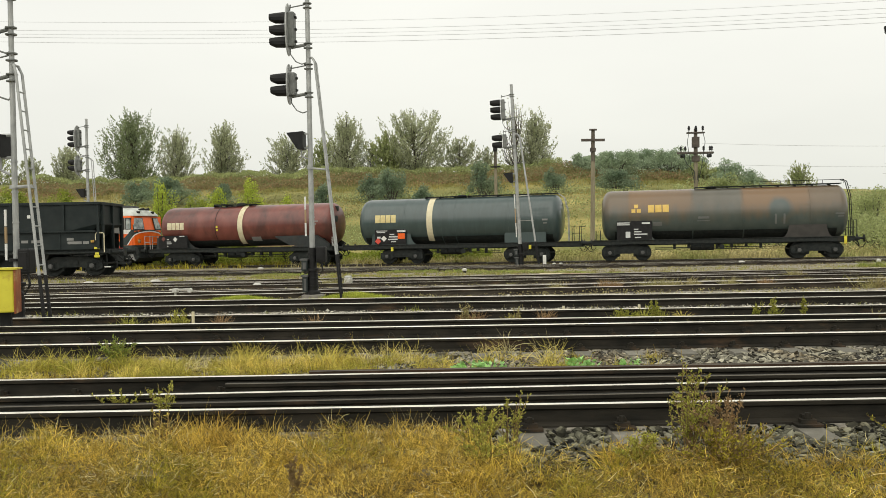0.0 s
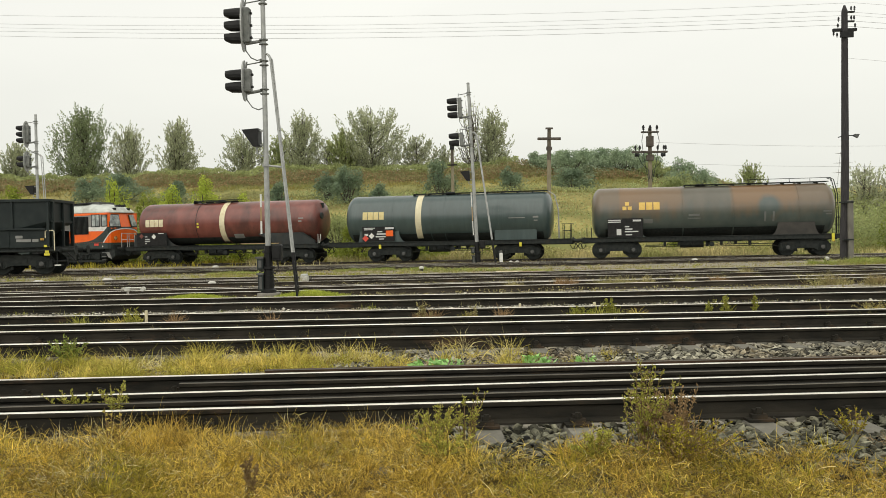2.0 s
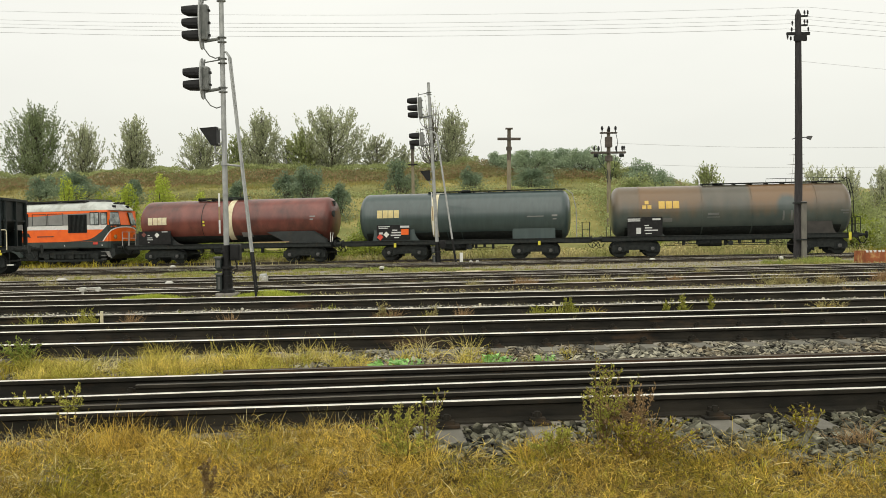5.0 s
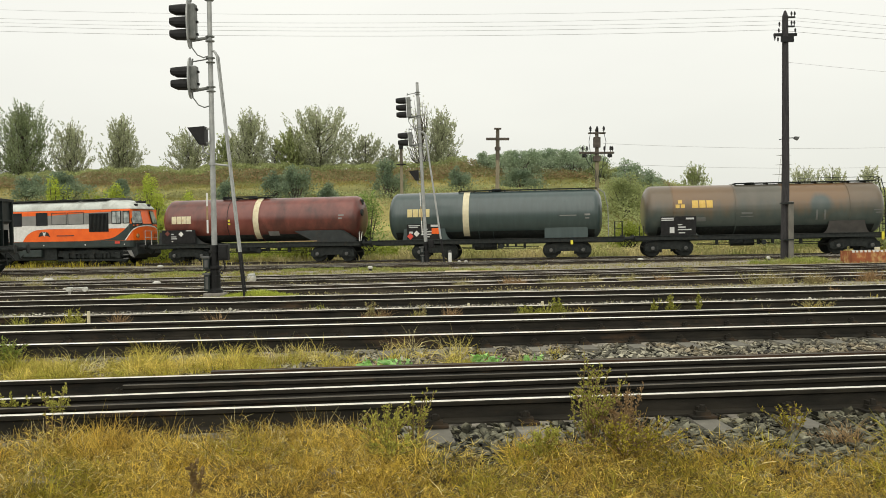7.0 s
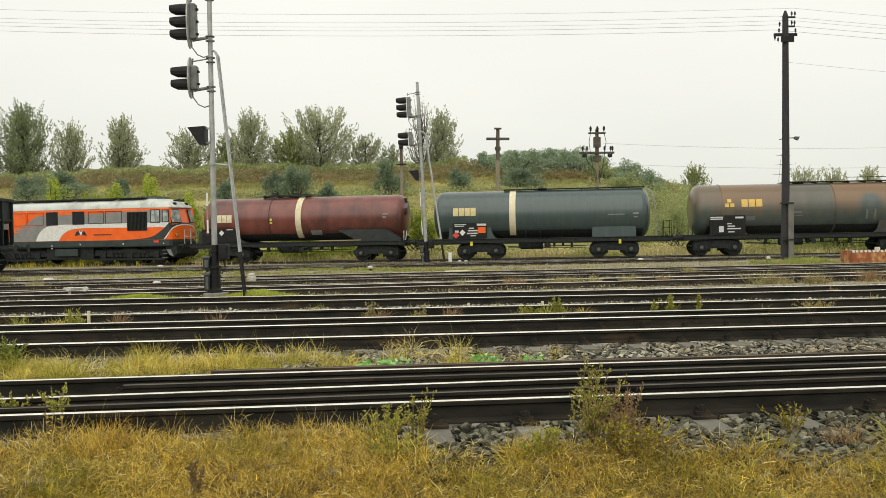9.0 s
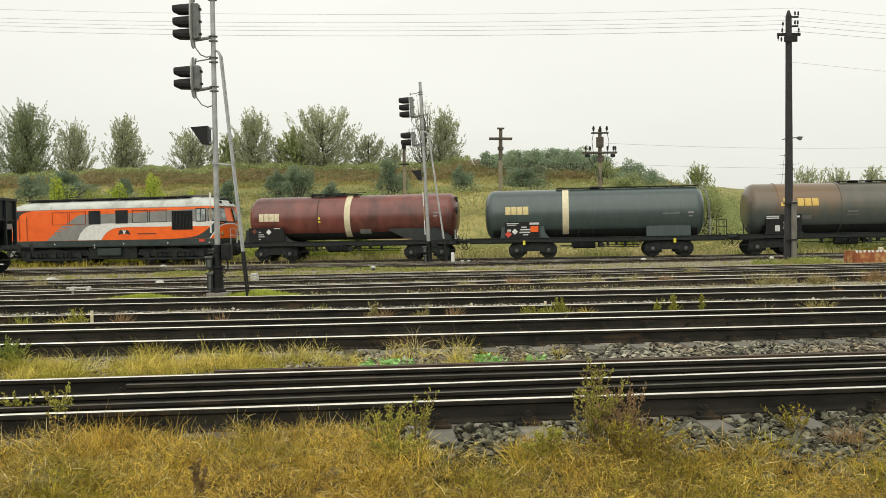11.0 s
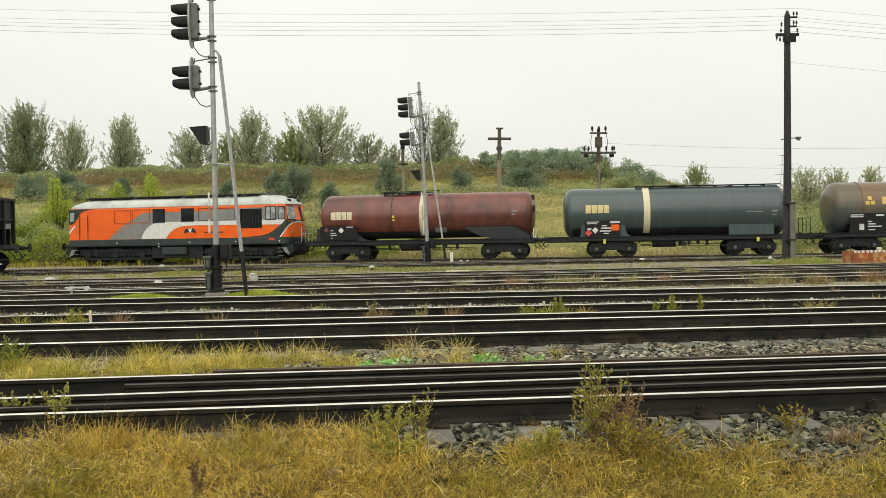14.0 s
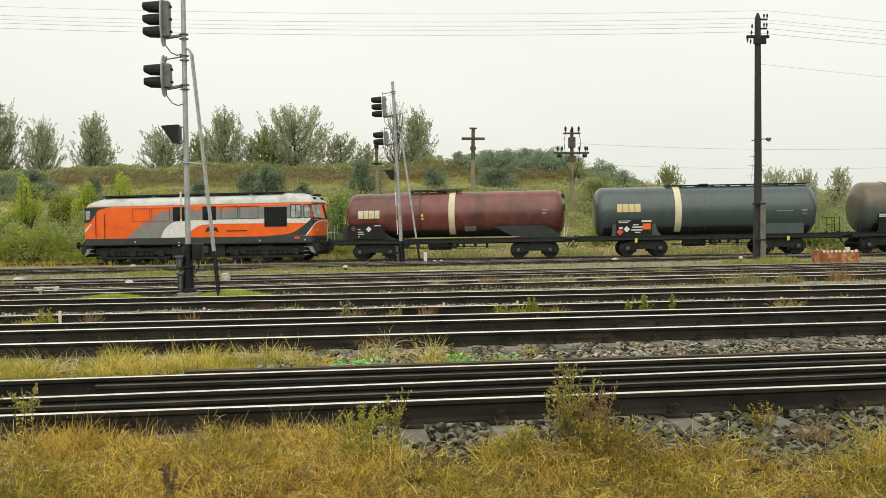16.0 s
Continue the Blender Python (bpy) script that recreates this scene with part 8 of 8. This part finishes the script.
undergrowth("undergrowth", -20, 26, 72, 92, 14000, 0.9, 0.18, M_CROWN2, "scattered low green growth on the slope")
hill_f = lambda x, y: land_z(x, y) - 0.03
cx, cy = rng.uniform(-80, 50, 5200), rng.uniform(64, 100, 5200)
g1 = tufts(cx, cy, 9, 0.6, hill_f, 0.12, 0.35, 0.045, 0.7)
M_HDRY = surf("hill_straw", (0.30, 0.255, 0.08), (0.45, 0.385, 0.135), 0.2, 0.9, island=0.25, c3=(0.22, 0.235, 0.06), c3_scale=0.08, c3_low=0.45, c3_high=0.6, trans=0.25)
grass("hill_grass", [g1], M_HDRY, "rough yellowed grass over the hillside")
cx, cy = rng.uniform(-60, 26, 1300), np.where(rng.uniform(0, 1, 1300) < 0.55, rng.normal(99.6, 0.4, 1300), rng.normal(87.0, 0.5, 1300))
grass("terrace_grass", [tufts(cx, cy, 14, 0.4, hill_f, 0.2, 0.5, 0.05, 0.7)], M_HDRY, "pale dry grass along the hillside's terraces")
cx, cy = rng.uniform(-16, 26, 800), rng.uniform(56.5, 64, 800)
grass("rough_grass", [tufts(cx, cy, 16, 0.4, hill_f, 0.25, 0.7, 0.05, 0.45)], M_BUFF, "tall rough buff grass behind the train")
cx, cy = rng.uniform(-42, 40, 700), rng.uniform(57, 69, 700)
cx[(cx > -3) & (cx < 24)] -= 28
grass("rough_grass", [tufts(cx, cy, 16, 0.4, hill_f, 0.2, 0.55, 0.05, 0.45)], M_OLIVE, "tall green grass behind the train")


def lattice_pylon(x, y, h):
    p = thing("pylon", "far grey lattice power pylon", "pylon", at=pose(x, y, 0))
    bm = B()
    for sx2 in (-1, 1):
        for sy2 in (-1, 1):
            tube(bm, [(sx2 * 2.4, sy2 * 2.4, 0), (sx2 * 0.5, sy2 * 0.5, h)], 0.05, 5)
    for k in range(9):
        u0, u1 = k / 9, (k + 1) / 9
        w0, w1 = 2.4 - 1.9 * u0, 2.4 - 1.9 * u1
        tube(bm, [(-w0, -w0, h * u0), (w1, -w1, h * u1)], 0.03, 4)
        tube(bm, [(w0, -w0, h * u0), (-w1, -w1, h * u1)], 0.03, 4)
    part("tower", bm, M_MGREY, p)
    for z, w2 in ((h * 0.74, 5.2), (h * 0.86, 4.4), (h * 0.98, 3.4)):
        bm = B()
        plate(bm, [(-w2 * 0.7, z), (0, z + 0.2), (w2 * 0.7, z), (0, z - 0.1)], -0.1, 0.1)
        part("crossarm", bm, M_MGREY, p)


lattice_pylon(104.3, 280, 24.0)
timber_pole()

# ---------------------------------------------------------------- sleepers, one by one
lay_sleepers(yard[0], f1, -8, 8.5, True, True, 0.6, -0.15, (0, 1, 3, 4), -0.006)
lay_sleepers(yard[1], f2, -11, 11, True, True, 0.57, -0.17, None, 0.0)
for i, (c, m, half, polished, concrete) in enumerate(TRACKS[2:], 2):
    w = 0.55 * c + 4
    lay_sleepers(yard[i], straight(c, m), -w, w, False, False, 0.62 if c < 25 else 0.75)
lay_sleepers(yard[7], siding_y, -28, 28, False, False, 0.75)
lay_sleepers(train_track, train_y, -36, 36, False, False, 0.75)
# ---------------------------------------------------------------- single stones of the nearest ballast
STONE_MESHES = []
for k in range(12):
    bm = B()
    vs = [bm.verts.new(p) for p in ICO_V * (1 + rng.uniform(-0.40, 0.32, (12, 1))) * rng.uniform([0.8, 0.7, 0.45], [1.35, 1.1, 0.8])]
    bmesh.ops.convex_hull(bm, input=vs)
    STONE_MESHES.append(mesh_of("stone", bm, M_STONE_PIECE))
for k, (x, y) in enumerate(NEAR_STONES):
    r = random.uniform(0.015, 0.035)
    st = new("stone", STONE_MESHES[k % 12])
    st.parent = ground
    st.matrix_world = pose(float(x), float(y), gz(float(y)) - 0.014 + random.uniform(-0.5, 0.5) * r, random.gauss(0, 25), random.gauss(0, 25), random.uniform(0, 360)) @ Matrix.Scale(r, 4)
# ---------------------------------------------------------------- motion
def run_length(t):
    """Metres that the train has run along its track, from where the track passes the camera's front."""
    return -6.3696 + 0.93148 * t + 0.028876 * t * t - 0.000235116 * t ** 3


def track_table():
    xs_ = np.linspace(-75, 75, 3001)
    ys_ = np.array([train_y(float(x)) for x in xs_])
    s_ = np.concatenate([[0], np.cumsum(np.hypot(np.diff(xs_), np.diff(ys_)))])
    return xs_, ys_, s_ - np.interp(0.0, xs_, s_)


def motions():
    xs_, ys_, s_ = track_table()
    times = [k * 0.5 for k in range(33)]
    for ob, offset in RAKE:
        rows = []
        for t in times:
            s = run_length(t) + offset
            x, y = float(np.interp(s, s_, xs_)), float(np.interp(s, s_, ys_))
            xa, ya = float(np.interp(s - 4.5, s_, xs_)), float(np.interp(s - 4.5, s_, ys_))
            xb, yb = float(np.interp(s + 4.5, s_, xs_)), float(np.interp(s + 4.5, s_, ys_))
            rows.append((t, pose(x, y, gz(y) + TOP, 0, 0, math.degrees(math.atan2(yb - ya, xb - xa)))))
        walk(ob, rows)
    for w, x, r in ROLLING:
        if w.parent.parent is hop:
            continue
        rows = [(k * 0.25, Matrix.Translation((x, 0, r)) @ Matrix.Rotation((run_length(k * 0.25) - run_length(0)) / r, 4, "Y")) for k in range(65)]
        walk(w, rows)


motions()
